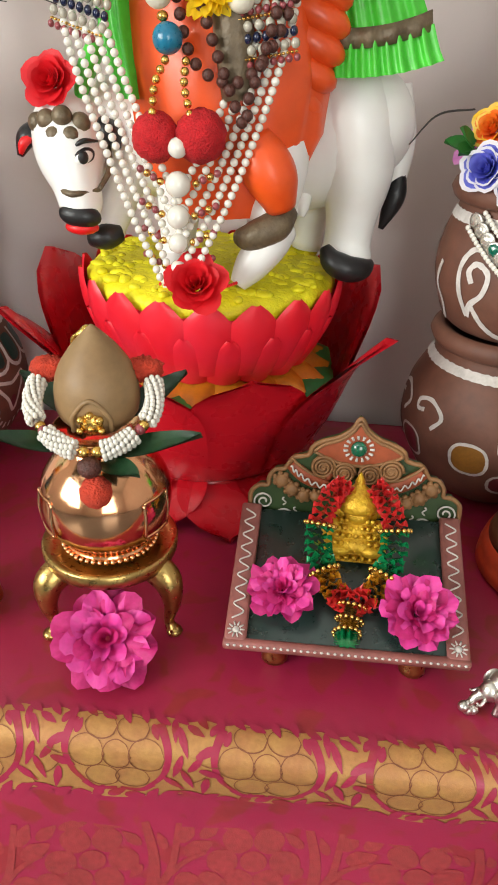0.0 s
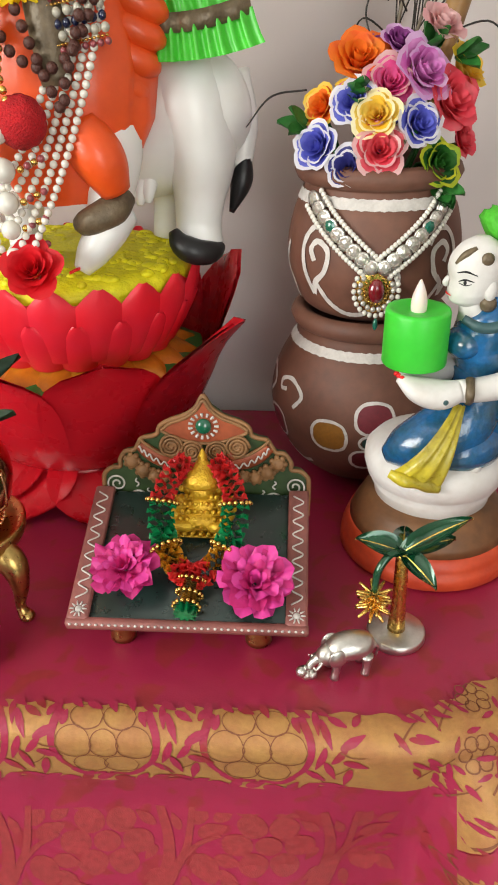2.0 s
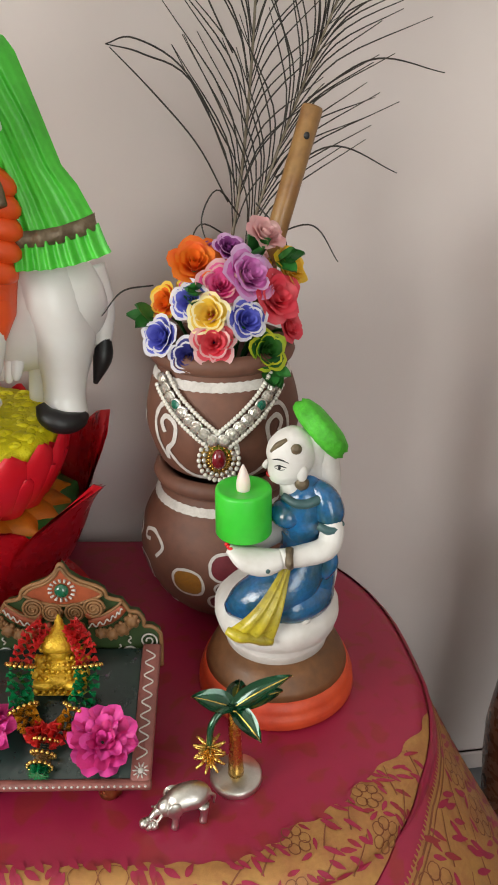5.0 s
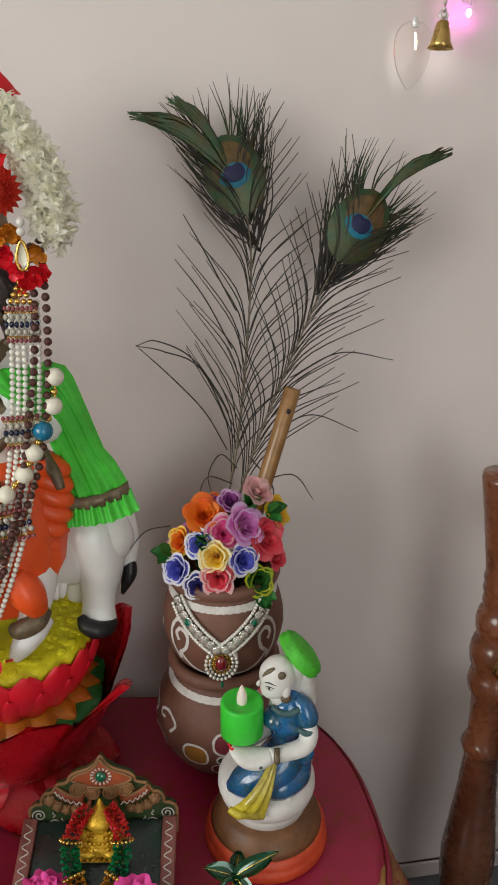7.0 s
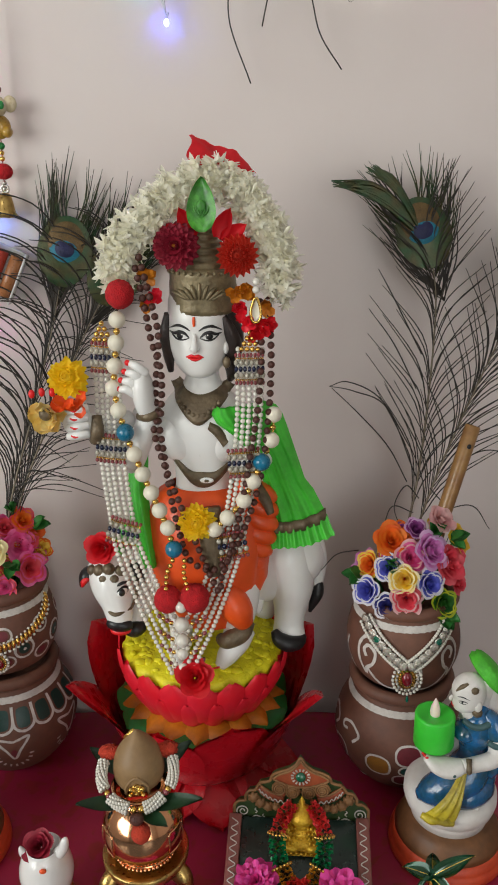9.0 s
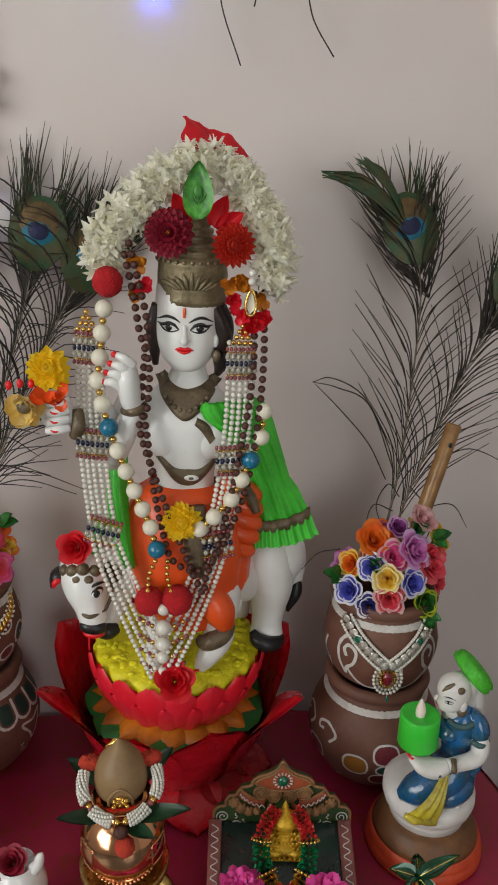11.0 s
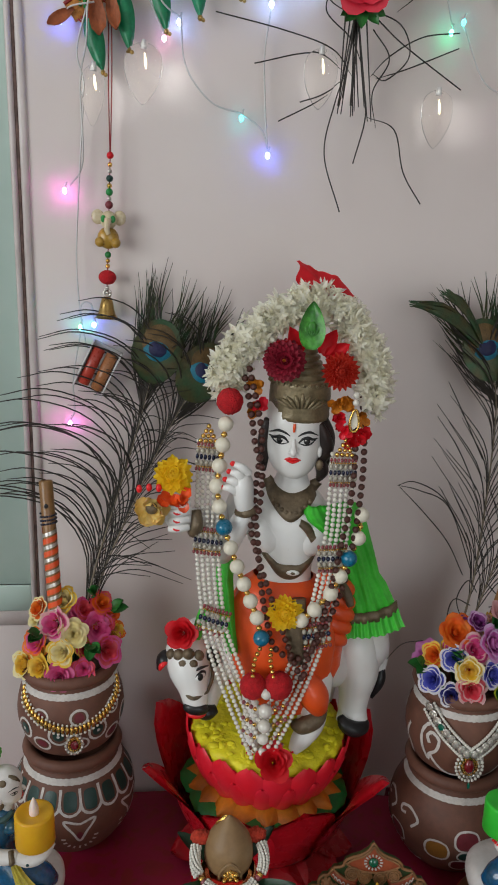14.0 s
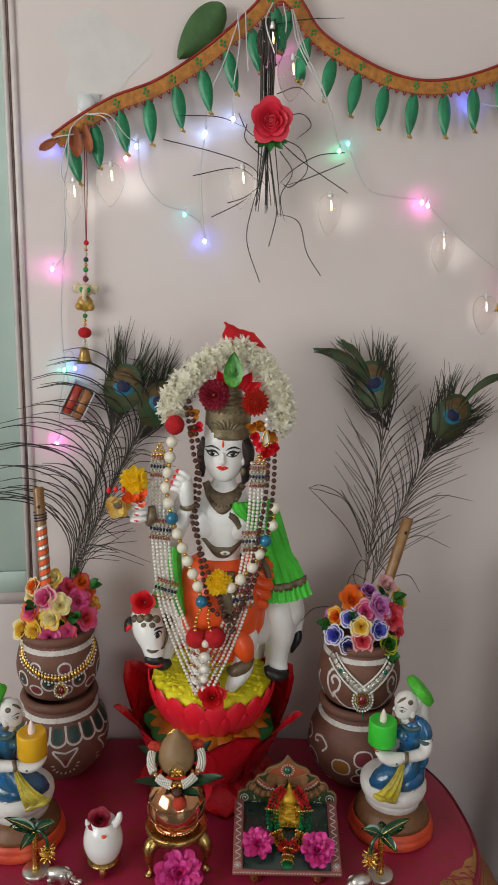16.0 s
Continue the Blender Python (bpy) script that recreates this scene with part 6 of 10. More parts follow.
def held_flower():
    ob = empty("flower_offering", pose(0, 0, 0), "pale yellow crumpled flower with orange petals in the statue's fist", "flower")
    rnd = random.Random(4)
    pale = material("pale_yellow_petal", (0.92, 0.72, 0.30), 0.5, vary=0.06, scale=70, second=(0.88, 0.58, 0.12), sub=0.3)
    for j in range(16):
        Shape().petal(aim(H3(-0.166, 0.553, 0.490), (math.cos(j * 1.3) * rnd.uniform(0.6, 1), rnd.uniform(-0.8, 0.1), math.sin(j * 1.3) * rnd.uniform(0.6, 1.3) - 0.15), (0, -1, 0.3)), 0.0195, 0.017, 0.5, 0.1, 0.55, 0, 5, 4, 0.0, 0.05).part("petal", pale, ob)
    Shape().ball(H3(-0.166, 0.543, 0.494), (0.0065, 0.004, 0.0065), 0, 12, 7).part("centre", OLD_GOLD, ob)
    for j in range(10):
        Shape().petal(aim(H3(-0.148 + 0.012 * (j % 2), 0.552, 0.504), (rnd.uniform(-1, 1), rnd.uniform(-1, 0), rnd.uniform(-0.6, 0.5)), (0, -1, 0.6)), 0.0155, 0.013, 0.4, 0.1, 0.6, 0, 4, 4, 0.0, 0.05).part("orange_petal", ORANGE, ob)
    for x, h in ((-0.180, 0.512), (-0.170, 0.514), (-0.160, 0.514)):
        Shape().ball(H3(x, 0.550, h), (0.0032, 0.003, 0.0045), 0, 8, 6).part("red_bud", LIP, ob)
    return ob


held_flower()
# the dressed statue leans and turns a little in its bowl
settle(made, Matrix.Translation((-0.0646, 0.0146, -0.0294)) @ RZ(-4.7) @ RY(1.9) @ Matrix.Diagonal((1.02, 1.02, 1.02, 1)))


# ---- copper vessel on a brass stand ----
def kalash():
    kx, ky = -0.0775, 0.460
    stand = empty("brass_stand", pose(kx, ky, T), "three-legged round brass stand on the cloth", "stand")
    flipped(Shape().lathe([(0.004, 0.0515), (0.036, 0.0515), (0.0415, 0.0525), (0.043, 0.056), (0.0435, 0.062), (0.042, 0.0635), (0.036, 0.0600), (0.004, 0.0595)], 0, 48).part("plate", BRASS, stand))
    for deg in (215, -30, 92):
        a = radians(deg)
        c, s_ = math.cos(a), math.sin(a)
        lg = Shape().loft([(0.034 * c, 0.034 * s_, 0.052), (0.044 * c, 0.044 * s_, 0.044), (0.0465 * c, 0.0465 * s_, 0.028), (0.0435 * c, 0.0435 * s_, 0.012), (0.046 * c, 0.046 * s_, 0.004)], [0.0085, 0.0082, 0.0055, 0.0034, 0.0045], 0, 10, 20, None, [1.3, 1.2, 1.1, 1, 1])
        lg.ball((0.0475 * c, 0.0475 * s_, 0.0038), (0.0055, 0.0055, 0.0038), 0, 10, 6)
        lg.part("leg", BRASS, stand)
    pot = empty("copper_vessel", pose(kx, ky, T + 0.0605), "polished round copper vessel standing on the brass stand", "vessel")
    prof = cat_rom([(0.027, 0.0, 0), (0.0285, 0.004, 0), (0.028, 0.008, 0), (0.0365, 0.018, 0), (0.0405, 0.033, 0), (0.039, 0.048, 0), (0.031, 0.062, 0), (0.0225, 0.070, 0), (0.0215, 0.074, 0), (0.0265, 0.080, 0), (0.0285, 0.083, 0), (0.026, 0.084, 0), (0.019, 0.078, 0)], 60)
    flipped(Shape().lathe([(p[0], p[1]) for p in prof], 0, 56).part("body", COPPER, pot))
    rim = Shape()
    for j in range(46):
        a = 2 * math.pi * j / 46
        rim.ball((0.0298 * math.cos(a), 0.0298 * math.sin(a), 0.0035), 0.0019, 0, 6, 4)
    rim.part("beaded_ring", COPPER, pot)
    for a0 in (-148, -32):
        pan = Shape()
        rows = []
        for i in range(9):
            z = 0.022 + 0.024 * i / 8
            r = 0.0400 + 0.0009 - 0.00009 * (i - 4) ** 2
            rows.append([(r * math.cos(radians(a0 - 15 + 30 * j / 8)), r * math.sin(radians(a0 - 15 + 30 * j / 8)), z) for j in range(9)])
        pan.grid(rows)
        for sx in (-15, 15):
            pan.loft([rows[0][0 if sx < 0 else 8], rows[4][0 if sx < 0 else 8], rows[8][0 if sx < 0 else 8]], [0.0011] * 3, 0, 6, 10)
        pan.loft([rows[8][0], rows[8][4], rows[8][8]], [0.0011] * 3, 0, 6, 10)
        pan.loft([rows[0][0], rows[0][4], rows[0][8]], [0.0011] * 3, 0, 6, 10)
        pan.part("embossed_panel", COPPER, pot)
    nut_top = material("tan_coconut", (0.30, 0.185, 0.085), 0.5, vary=0.12, scale=26, bump=0.12, bscale=90, second=(0.24, 0.14, 0.06))
    nut = empty("carved_coconut", pose(kx, ky, T + 0.1455) @ Matrix.Diagonal((0.93, 0.95, 0.82, 1)), "smooth tan coconut-shaped finial with a tiny gilt niche", "coconut")
    nb = Shape().lathe([(p[0], p[1]) for p in cat_rom([(0.016, 0, 0), (0.0245, 0.010, 0), (0.0265, 0.024, 0), (0.0235, 0.042, 0), (0.0148, 0.058, 0), (0.0052, 0.0700, 0), (0.0010, 0.0745, 0)], 28)], 0, 40)
    flipped(nb.part("body", nut_top, nut))
    nm = Shape()
    nm.loft([(-0.0115, -0.0225, 0.007), (-0.0105, -0.0250, 0.020), (0.0, -0.0262, 0.032), (0.0105, -0.0250, 0.020), (0.0115, -0.0225, 0.007)], [0.0016] * 5, 0, 8, 26)
    nm.part("niche_rim", nut_top, nut)
    gf = Shape()
    gf.ball((0, -0.0252, 0.0145), (0.0072, 0.004, 0.0085), 0, 14, 9)
    for x, z, r in ((-0.0055, 0.019, 0.0028), (0.0055, 0.019, 0.0028), (0, 0.0225, 0.0026), (-0.003, 0.0165, 0.0018), (0.003, 0.0165, 0.0018), (0, 0.0125, 0.002), (-0.0065, 0.011, 0.0025), (0.0065, 0.011, 0.0025)):
        gf.ball((x, -0.0285, z), r, 0, 8, 6)
    gf.part("gilt_ornament", GOLD, nut)
    tip = Shape()
    for j in range(5):
        tip.loft([(0, 0, 0.071), (-0.004 - 0.002 * j, 0.003, 0.072 - 0.002 * j), (-0.010 - 0.001 * j, 0.004, 0.066 - 0.003 * j)], [0.0014, 0.0012, 0.0005], 0, 6, 8)
    tip.part("gold_fringe", GOLD, nut)

    gar = empty("bead_garland", pose(kx, ky, T + 0.004), "short garland of white beads with a brown seed and red pompom", "garland")
    half = [(-0.0350, 0.004, 0.171), (-0.0380, -0.008, 0.165), (-0.0365, -0.0185, 0.157), (-0.0275, -0.0280, 0.1495), (-0.0145, -0.0345, 0.1445)]
    line = half + [(0.0, -0.0370, 0.1425)] + [(-x, y, z) for x, y, z in reversed(half)]
    line = [(x * 0.90, y, z) for x, y, z in line]
    pts = cat_rom(line, 110)
    for lo, hi in ((5, 26), (33, 49), (61, 77), (84, 105)):
        sh = Shape()
        for i in range(lo, hi, 2):
            d = Vector(pts[min(i + 1, 109)] - pts[i - 1]).normalized()
            for j in range(8):
                a = 2 * math.pi * j / 8 + i * 0.7
                o = face(pts[i], d) @ Vector((0.0044 * math.cos(a), 0.0044 * math.sin(a), 0))
                sh.ball(o, (0.0017, 0.0017, 0.0021), 0, 6, 4)
        sh.part("white_bead_tuft", PEARL, gar, "cluster of tiny white beads")
    for i in (29, 31, 52, 58, 79, 81):
        Shape().ball(tuple(pts[i]), 0.0033, 0, 10, 7).part("gold_bead", GOLD if i not in (31, 79) else ROSE_BEAD, gar)
    Shape().ball((0, -0.040, 0.1345), (0.0068, 0.0062, 0.0062), 0, 16, 10).part("seed", BROWN_BEAD, gar, "dark brown seed")
    rnd = random.Random(3)
    pm = Shape().ball((0, 0, 0), 0.0095, 0, 20, 14)
    pm.v = [tuple(c * (1 + rnd.uniform(-0.1, 0.06)) for c in v) for v in pm.v]
    orange_wool = material("orange_red_wool", (0.60, 0.05, 0.02), 0.9, vary=0.12, scale=200, bump=0.7, bscale=700, sheen=0.0, dist=0.003)
    pm.part("pompom", orange_wool, gar, at=Matrix.Translation((0.003, -0.0435, 0.121)))
    for sx in (-1, 1):
        pm = Shape().ball((0, 0, 0), (0.0110, 0.0075, 0.0075), 0, 26, 18)
        pm.v = [tuple(c * (1 + rnd.uniform(-0.22, 0.16)) for c in v) for v in pm.v]
        pm.part("wool_tuft", orange_wool, gar, at=Matrix.Translation((sx * 0.0275, 0.006, 0.1735)))
    lv = empty("leaf_sprig", pose(kx, ky, T + 0.14), "dark green pointed leaves around the vessel's mouth", "leaves")
    for ax, ln, at, w in (((1, -0.35, 0.35), 0.060, (0.010, -0.024, -0.001), 0.017), ((-1, -0.30, 0.28), 0.048, (-0.012, -0.024, 0.002), 0.015), ((0.9, 0.5, 0.4), 0.05, (0.01, 0.01, 0.003), 0.018), ((-0.9, 0.4, 0.4), 0.05, (-0.01, 0.01, 0.003), 0.018), ((0.75, -0.75, 0.12), 0.034, (0.006, -0.030, -0.004), 0.014)):
        Shape().petal(aim(at, ax, (0, -0.3, 1)), ln, w, 0.35, 0.05, 0.75, 0, 8, 4, 0.0006).part("leaf", DARK_LEAF, lv)


kalash()
PINKS = [PINK_PETAL, material("bright_magenta_petal", (0.72, 0.045, 0.31), 0.55, vary=0.10, scale=60, bump=0.15, sub=0.2)]
bloom("rose_flower", H3(-0.075, 0.408, 0.024), (0.05, -0.7, 0.75), 0.0285, PINKS, "full magenta rose lying before the copper vessel", "carnation", "magenta roses", 11)


# ---- painted wooden seat with a small gilt idol ----
def shrine():
    x0, x1, yf, yb = 0.0005, 0.1475, 0.373, 0.466
    cx = (x0 + x1) / 2
    WOODP = material("pinkish_painted_wood", (0.30, 0.10, 0.085), 0.5, vary=0.14, scale=50, bump=0.15)
    DARKP = material("dark_green_board", (0.012, 0.028, 0.024), 0.3, vary=0.12, scale=30, bump=0.05, coat=0.3)
    GREENP = material("moss_green_paint", (0.035, 0.07, 0.018), 0.45, vary=0.15, scale=40)
    RUST = material("rust_orange_paint", (0.36, 0.075, 0.025), 0.5, vary=0.15, scale=50)
    TANP = material("tan_clay_coil", (0.30, 0.145, 0.055), 0.55, vary=0.15, scale=60, bump=0.25)
    GEM = material("green_glass_gem", (0.004, 0.12, 0.06), 0.08, vary=0.1, scale=40, coat=1.0)
    seat = empty("painted_seat", pose(cx, yf, T + 0.022, 20.5, 0, 1.5), "small painted wooden altar seat with a carved arched back", "altar seat")
    w, d = (x1 - x0) / 2, 0.100
    flipped(Shape().box((-w + 0.004, 0.002, -0.003), (w - 0.004, d, 0.0035), 0, None, 0.001).part("board", DARKP, seat, "glossy dark green board"))
    for sx in (-1, 1):
        lo, hi = sorted((sx * w, sx * (w - 0.0135)))
        flipped(Shape().box((lo, 0, -0.0012), (hi, d + 0.002, 0.0065), 0, None, 0.0012).part("side_rail", WOODP, seat, "dull pink side rail"))
        zz = Shape()
        xm = sx * (w - 0.0068)
        pts = []
        for i in range(17):
            pts.append((xm + 0.0034 * (1 if i % 2 else -1), 0.014 + (d - 0.018) * i / 16, 0.0069))
        zz.loft(pts, [0.0006] * 17, 0, 5, 90)
        for j in range(10):
            c, q = math.cos(j * 0.628), math.sin(j * 0.628)
            zz.loft([(xm + 0.0026 * c, 0.0068 + 0.0026 * q, 0.0068), (xm + 0.0054 * c, 0.0068 + 0.0054 * q, 0.0068)], [0.0007, 0.0004], 0, 5, 3)
        zz.ball((xm, 0.0068, 0.0062), (0.0024, 0.0024, 0.0014), 0, 10, 6)
        zz.part("white_zigzag", WHITE_LINE, seat)
    flipped(Shape().box((-w - 0.0005, -0.0035, -0.0012), (w + 0.0005, 0.0025, 0.0058), 0, None, 0.0012).part("front_rail", WOODP, seat))
    dots = Shape()
    for j in range(36):
        dots.ball((-w + 0.003 + (2 * w - 0.006) * j / 35, -0.0030, 0.0052), (0.0011, 0.0009, 0.0009), 0, 6, 4)
    tagged(dots.part("white_dots", WHITE_LINE, seat), kind="stuff")
    for sx, y in ((-1, 0.012), (1, 0.012)):
        ft = Shape().loft([(sx * 0.043, y, -0.004), (sx * 0.043, y - 0.003, -0.013), (sx * 0.043, y - 0.006, -0.0235)], [0.008, 0.0075, 0.0085], 0, 16, 8)
        ft.part("foot", BRASS, seat)
    for sx in (-1, 1):
        Shape().loft([(sx * 0.043, d - 0.012, -0.004), (sx * 0.043, d - 0.020, -0.03), (sx * 0.043, d - 0.028, -0.0555)], [0.008, 0.0075, 0.0085], 0, 16, 8).part("rear_foot", BRASS, seat)

    # arched back board, upright, seen from the front; its outline stepped like clouds
    inv = pose(cx, yf, T + 0.022, 20.5, 0, 1.5).inverted()
    q = inv @ pose(cx, yb, T, -6, 0, 1.5)
    half = [(0.0705, 0.042), (0.0710, 0.064), (0.0700, 0.071), (0.0650, 0.0755), (0.0590, 0.0765), (0.0585, 0.082), (0.0545, 0.0880), (0.0485, 0.0892), (0.0460, 0.0925), (0.0425, 0.0980), (0.0360, 0.0995), (0.0320, 0.1015), (0.0300, 0.1070), (0.0240, 0.1110), (0.0130, 0.1150), (0.0050, 0.1210), (0.0, 0.1290)]
    outline = [(-x, z) for x, z in half] + [(x, z) for x, z in reversed(half[:-1])]

    def plate(pts, y0, y1):
        sh = Shape()
        n = len(pts)
        return sh.add([(x, y0, z) for x, z in pts] + [(x, y1, z) for x, z in pts], [tuple(range(n)), tuple(reversed(range(n, 2 * n)))] + [(i, i + n, (i + 1) % n + n, (i + 1) % n) for i in range(n)], 0, q)

    flipped(plate(outline, -0.003, 0.004).part("back_board", GREENP, seat, "moss green carved back board", smooth=False))
    rimline = [(x, -0.003, z) for x, z in outline]
    Shape().loft(rimline, [0.0017] * len(rimline), 0, 6, 150, q).part("rim", TANP, seat, "tan clay rim")
    crest = [(-0.0290, 0.1045), (-0.0225, 0.1098), (-0.0120, 0.1140), (-0.0045, 0.1200), (0.0, 0.1260), (0.0045, 0.1200), (0.0120, 0.1140), (0.0225, 0.1098), (0.0290, 0.1045), (0.0200, 0.1000), (0.0100, 0.0968), (0.0, 0.0958), (-0.0100, 0.0968), (-0.0200, 0.1000)]
    flipped(plate(crest, -0.0052, -0.002).part("top_panel", RUST, seat, "rust orange crest panel", smooth=False))
    Shape().loft([(x, -0.0052, z) for x, z in crest + crest[:1]], [0.0012] * 15, 0, 6, 90, q).part("panel_rim", TANP, seat)
    dd = Shape()
    for j in range(15):
        a = 2 * math.pi * j / 15
        dd.loft([(0.0072 * math.cos(a), -0.0058, 0.1085 + 0.0066 * math.sin(a)), (0.0102 * math.cos(a), -0.0058, 0.1085 + 0.0092 * math.sin(a))], [0.0007, 0.0011], 0, 6, 4, q)
    for x, z in ((-0.0405, 0.0425), (0.0405, 0.0425)):
        for e, f in ((0, 1), (0, -1), (1, 0), (-1, 0)):
            dd.ball((x + 0.0022 * e, -0.0036, z + 0.0022 * f), 0.0007, 0, 6, 4, q)
    tagged(dd.part("white_dots", WHITE_LINE, seat), kind="stuff")
    Shape().ball((0, -0.0062, 0.1085), (0.0056, 0.0034, 0.0056), 0, 16, 8, q).part("gem", GEM, seat, "round green glass gem")

    def coil(x, z, r, n=3):
        sh = Shape()
        pts = [(x + r * (1 - 0.85 * t) * math.cos(t * n * 2 * math.pi), -0.0062, z + r * (1 - 0.85 * t) * math.sin(t * n * 2 * math.pi)) for t in np.linspace(0, 1, 26)]
        sh.loft(pts, [r * 0.13] * 26, 0, 6, 60, q)
        sh.ball((x, -0.004, z), (r, 0.0026, r), 0, 16, 6, q)
        return sh
    for sx in (-1, 1):
        for x, z, r in ((0.0084, 0.0900, 0.0080), (0.0225, 0.0935, 0.0084)):
            coil(sx * x, z, r).part("clay_coil", TANP, seat, "tan coiled rosette")
        # red swag that sweeps from the crest out to the shoulder, with a white wave on it
        swag = [(0.0440, 0.0935), (0.0380, 0.0880), (0.0290, 0.0825), (0.0180, 0.0800)]
        Shape().loft([(sx * x, -0.0042, z) for x, z in swag], [0.0040, 0.0052, 0.0052, 0.0040], 0, 8, 16, q, [0.6] * 4, (1, 0, 0)).part("red_swag", RUST, seat)
        Shape().loft([(sx * x, -0.0056, z + 0.0052) for x, z in swag], [0.0011] * 4, 0, 6, 16, q).part("swag_rim", TANP, seat)
        wv = cat_rom([(x, z, 0) for x, z in swag], 30)
        Shape().loft([(sx * p[0], -0.0086, p[1] + 0.0016 * math.sin(k * 1.25)) for k, p in enumerate(wv)], [0.0006] * 30, 0, 5, 70, q).part("white_wave", WHITE_LINE, seat)
        for x, z, r in ((0.0500, 0.0815, 0.0062), (0.0425, 0.0750, 0.0062), (0.0345, 0.0710, 0.0056), (0.0265, 0.0715, 0.0048)):
            sh = Shape().ball((sx * x, -0.005, z), (r * 0.8, 0.004, r * 0.8), 0, 12, 7, q)
            for k in range(7):
                sh.ball((sx * x + r * 0.72 * math.cos(k * 0.898), -0.0045, z + r * 0.72 * math.sin(k * 0.898)), r * 0.36, 0, 7, 5, q)
            tagged(sh.part("clay_floret", TANP, seat, "small tan clay floret"), kind="stuff")
        for x, z in ((0.0520, 0.0725), (0.0430, 0.0660), (0.0360, 0.0625)):
            Shape().ball((sx * x, -0.005, z), (0.0026, 0.0026, 0.0042), 0, 10, 6, q @ RY(sx * -24)).part("rust_drop", RUST, seat)
        sw = Shape()
        for x, z, r in ((0.0615, 0.0640, 0.0072), (0.0465, 0.0530, 0.0074)):
            sw.loft([(sx * (x + r * (1 - 0.82 * t) * math.cos(-1.2 + t * 11)), -0.0040, z + r * (1 - 0.82 * t) * math.sin(-1.2 + t * 11)) for t in np.linspace(0, 1, 18)], [0.0007] * 18, 0, 5, 50, q)
        for x, z in ((0.0475, 0.0680), (0.0395, 0.0610)):
            sw.loft([(sx * (x + 0.0012 * math.sin(t * 7)), -0.0040, z - 0.006 * t) for t in np.linspace(0, 1, 7)], [0.0006] * 7, 0, 5, 20, q)
        sw.part("white_scroll", WHITE_LINE, seat)
    return cx


made = set(bpy.data.objects)
SHX = shrine()


def small_idol():
    """Gilt seated idol, one plain mesh, leaning against the altar's back."""
    s = Shape()
    q = pose(SHX + 0.002, 0.436, T + 0.046, -14, 0, 0) @ Matrix.Diagonal((0.92, 0.95, 0.78, 1))
    g = material("yellow_gilt", (0.72, 0.44, 0.03), 0.35, metal=0.5, vary=0.14, scale=120, bump=0.5, bscale=420, second=(0.55, 0.30, 0.02))
    s.box((-0.020, -0.004, 0.0), (0.020, 0.012, 0.006), 0, q, 0.0015)
    s.ball((0, 0, 0.014), (0.019, 0.011, 0.010), 0, 18, 10, q)
    s.ball((-0.012, -0.006, 0.011), (0.010, 0.007, 0.006), 0, 12, 8, q)
    s.ball((0.012, -0.006, 0.011), (0.010, 0.007, 0.006), 0, 12, 8, q)
    s.ball((0, 0.001, 0.026), (0.013, 0.009, 0.011), 0, 16, 10, q)
    s.ball((-0.015, 0.0, 0.027), (0.006, 0.006, 0.009), 0, 12, 8, q)
    s.ball((0.015, 0.0, 0.027), (0.006, 0.006, 0.009), 0, 12, 8, q)
    s.ball((-0.019, -0.002, 0.019), (0.0045, 0.005, 0.006), 0, 10, 8, q)
    s.ball((0.019, -0.002, 0.019), (0.0045, 0.005, 0.006), 0, 10, 8, q)
    s.ball((0, 0, 0.040), (0.0095, 0.009, 0.0095), 0, 16, 10, q)
    s.ball((-0.0105, 0.002, 0.0405), (0.0045, 0.003, 0.0065), 0, 12, 8, q)
    s.ball((0.0105, 0.002, 0.0405), (0.0045, 0.003, 0.0065), 0, 12, 8, q)
    s.lathe([(0.0130, 0.044), (0.0150, 0.047), (0.0146, 0.052), (0.0125, 0.057), (0.0088, 0.061), (0.0048, 0.0645), (0.0034, 0.067), (0.0036, 0.069), (0.0022, 0.072), (0.0005, 0.076)], 0, 24, q)
    for k in range(6):
        s.box((-0.019 + 0.0012 * k, -0.0105 + 0.001 * k, 0.0015 + 0.0062 * k), (0.019 - 0.0012 * k, 0.008, 0.0038 + 0.0062 * k), 0, q, 0.0008)
        for j in range(-3, 4):
            s.ball((j * (0.0056 - 0.0004 * k), -0.0105 + 0.001 * k, 0.0052 + 0.0062 * k), (0.0019, 0.0016, 0.0022), 0, 7, 5, q)
    for j in range(9):
        a = math.pi * j / 8
        s.ball((0.0215 * math.cos(a), 0.004, 0.022 + 0.024 * math.sin(a)), 0.0030, 0, 8, 6, q)
    for j in range(7):
        s.ball((-0.018 + 0.006 * j, -0.0065, 0.004), (0.0028, 0.003, 0.0034), 0, 8, 6, q)
    flipped(s.thing("idol", g, "small yellow gilt seated idol on the painted altar seat", "idol"))

    ob = empty("foil_garland", pose(0, 0, 0), "garland of pleated red, green and gold foil round the idol", "garland")
    foil_red = material("red_foil", (0.72, 0.03, 0.03), 0.35, vary=0.15, scale=120, bump=0.2, coat=0.3)
    foil_green = material("green_foil", (0.008, 0.30, 0.10), 0.22, metal=0.3, vary=0.15, scale=120, bump=0.2, coat=0.4)
    foil_gold = material("gold_foil", (0.70, 0.32, 0.02), 0.28, metal=0.5, vary=0.15, scale=120, bump=0.2)
    right = [(0.011, 0.444, 0.098), (0.019, 0.438, 0.093), (0.026, 0.430, 0.082), (0.027, 0.418, 0.067), (0.021, 0.406, 0.056), (0.011, 0.396, 0.048), (0.000, 0.392, 0.045)]
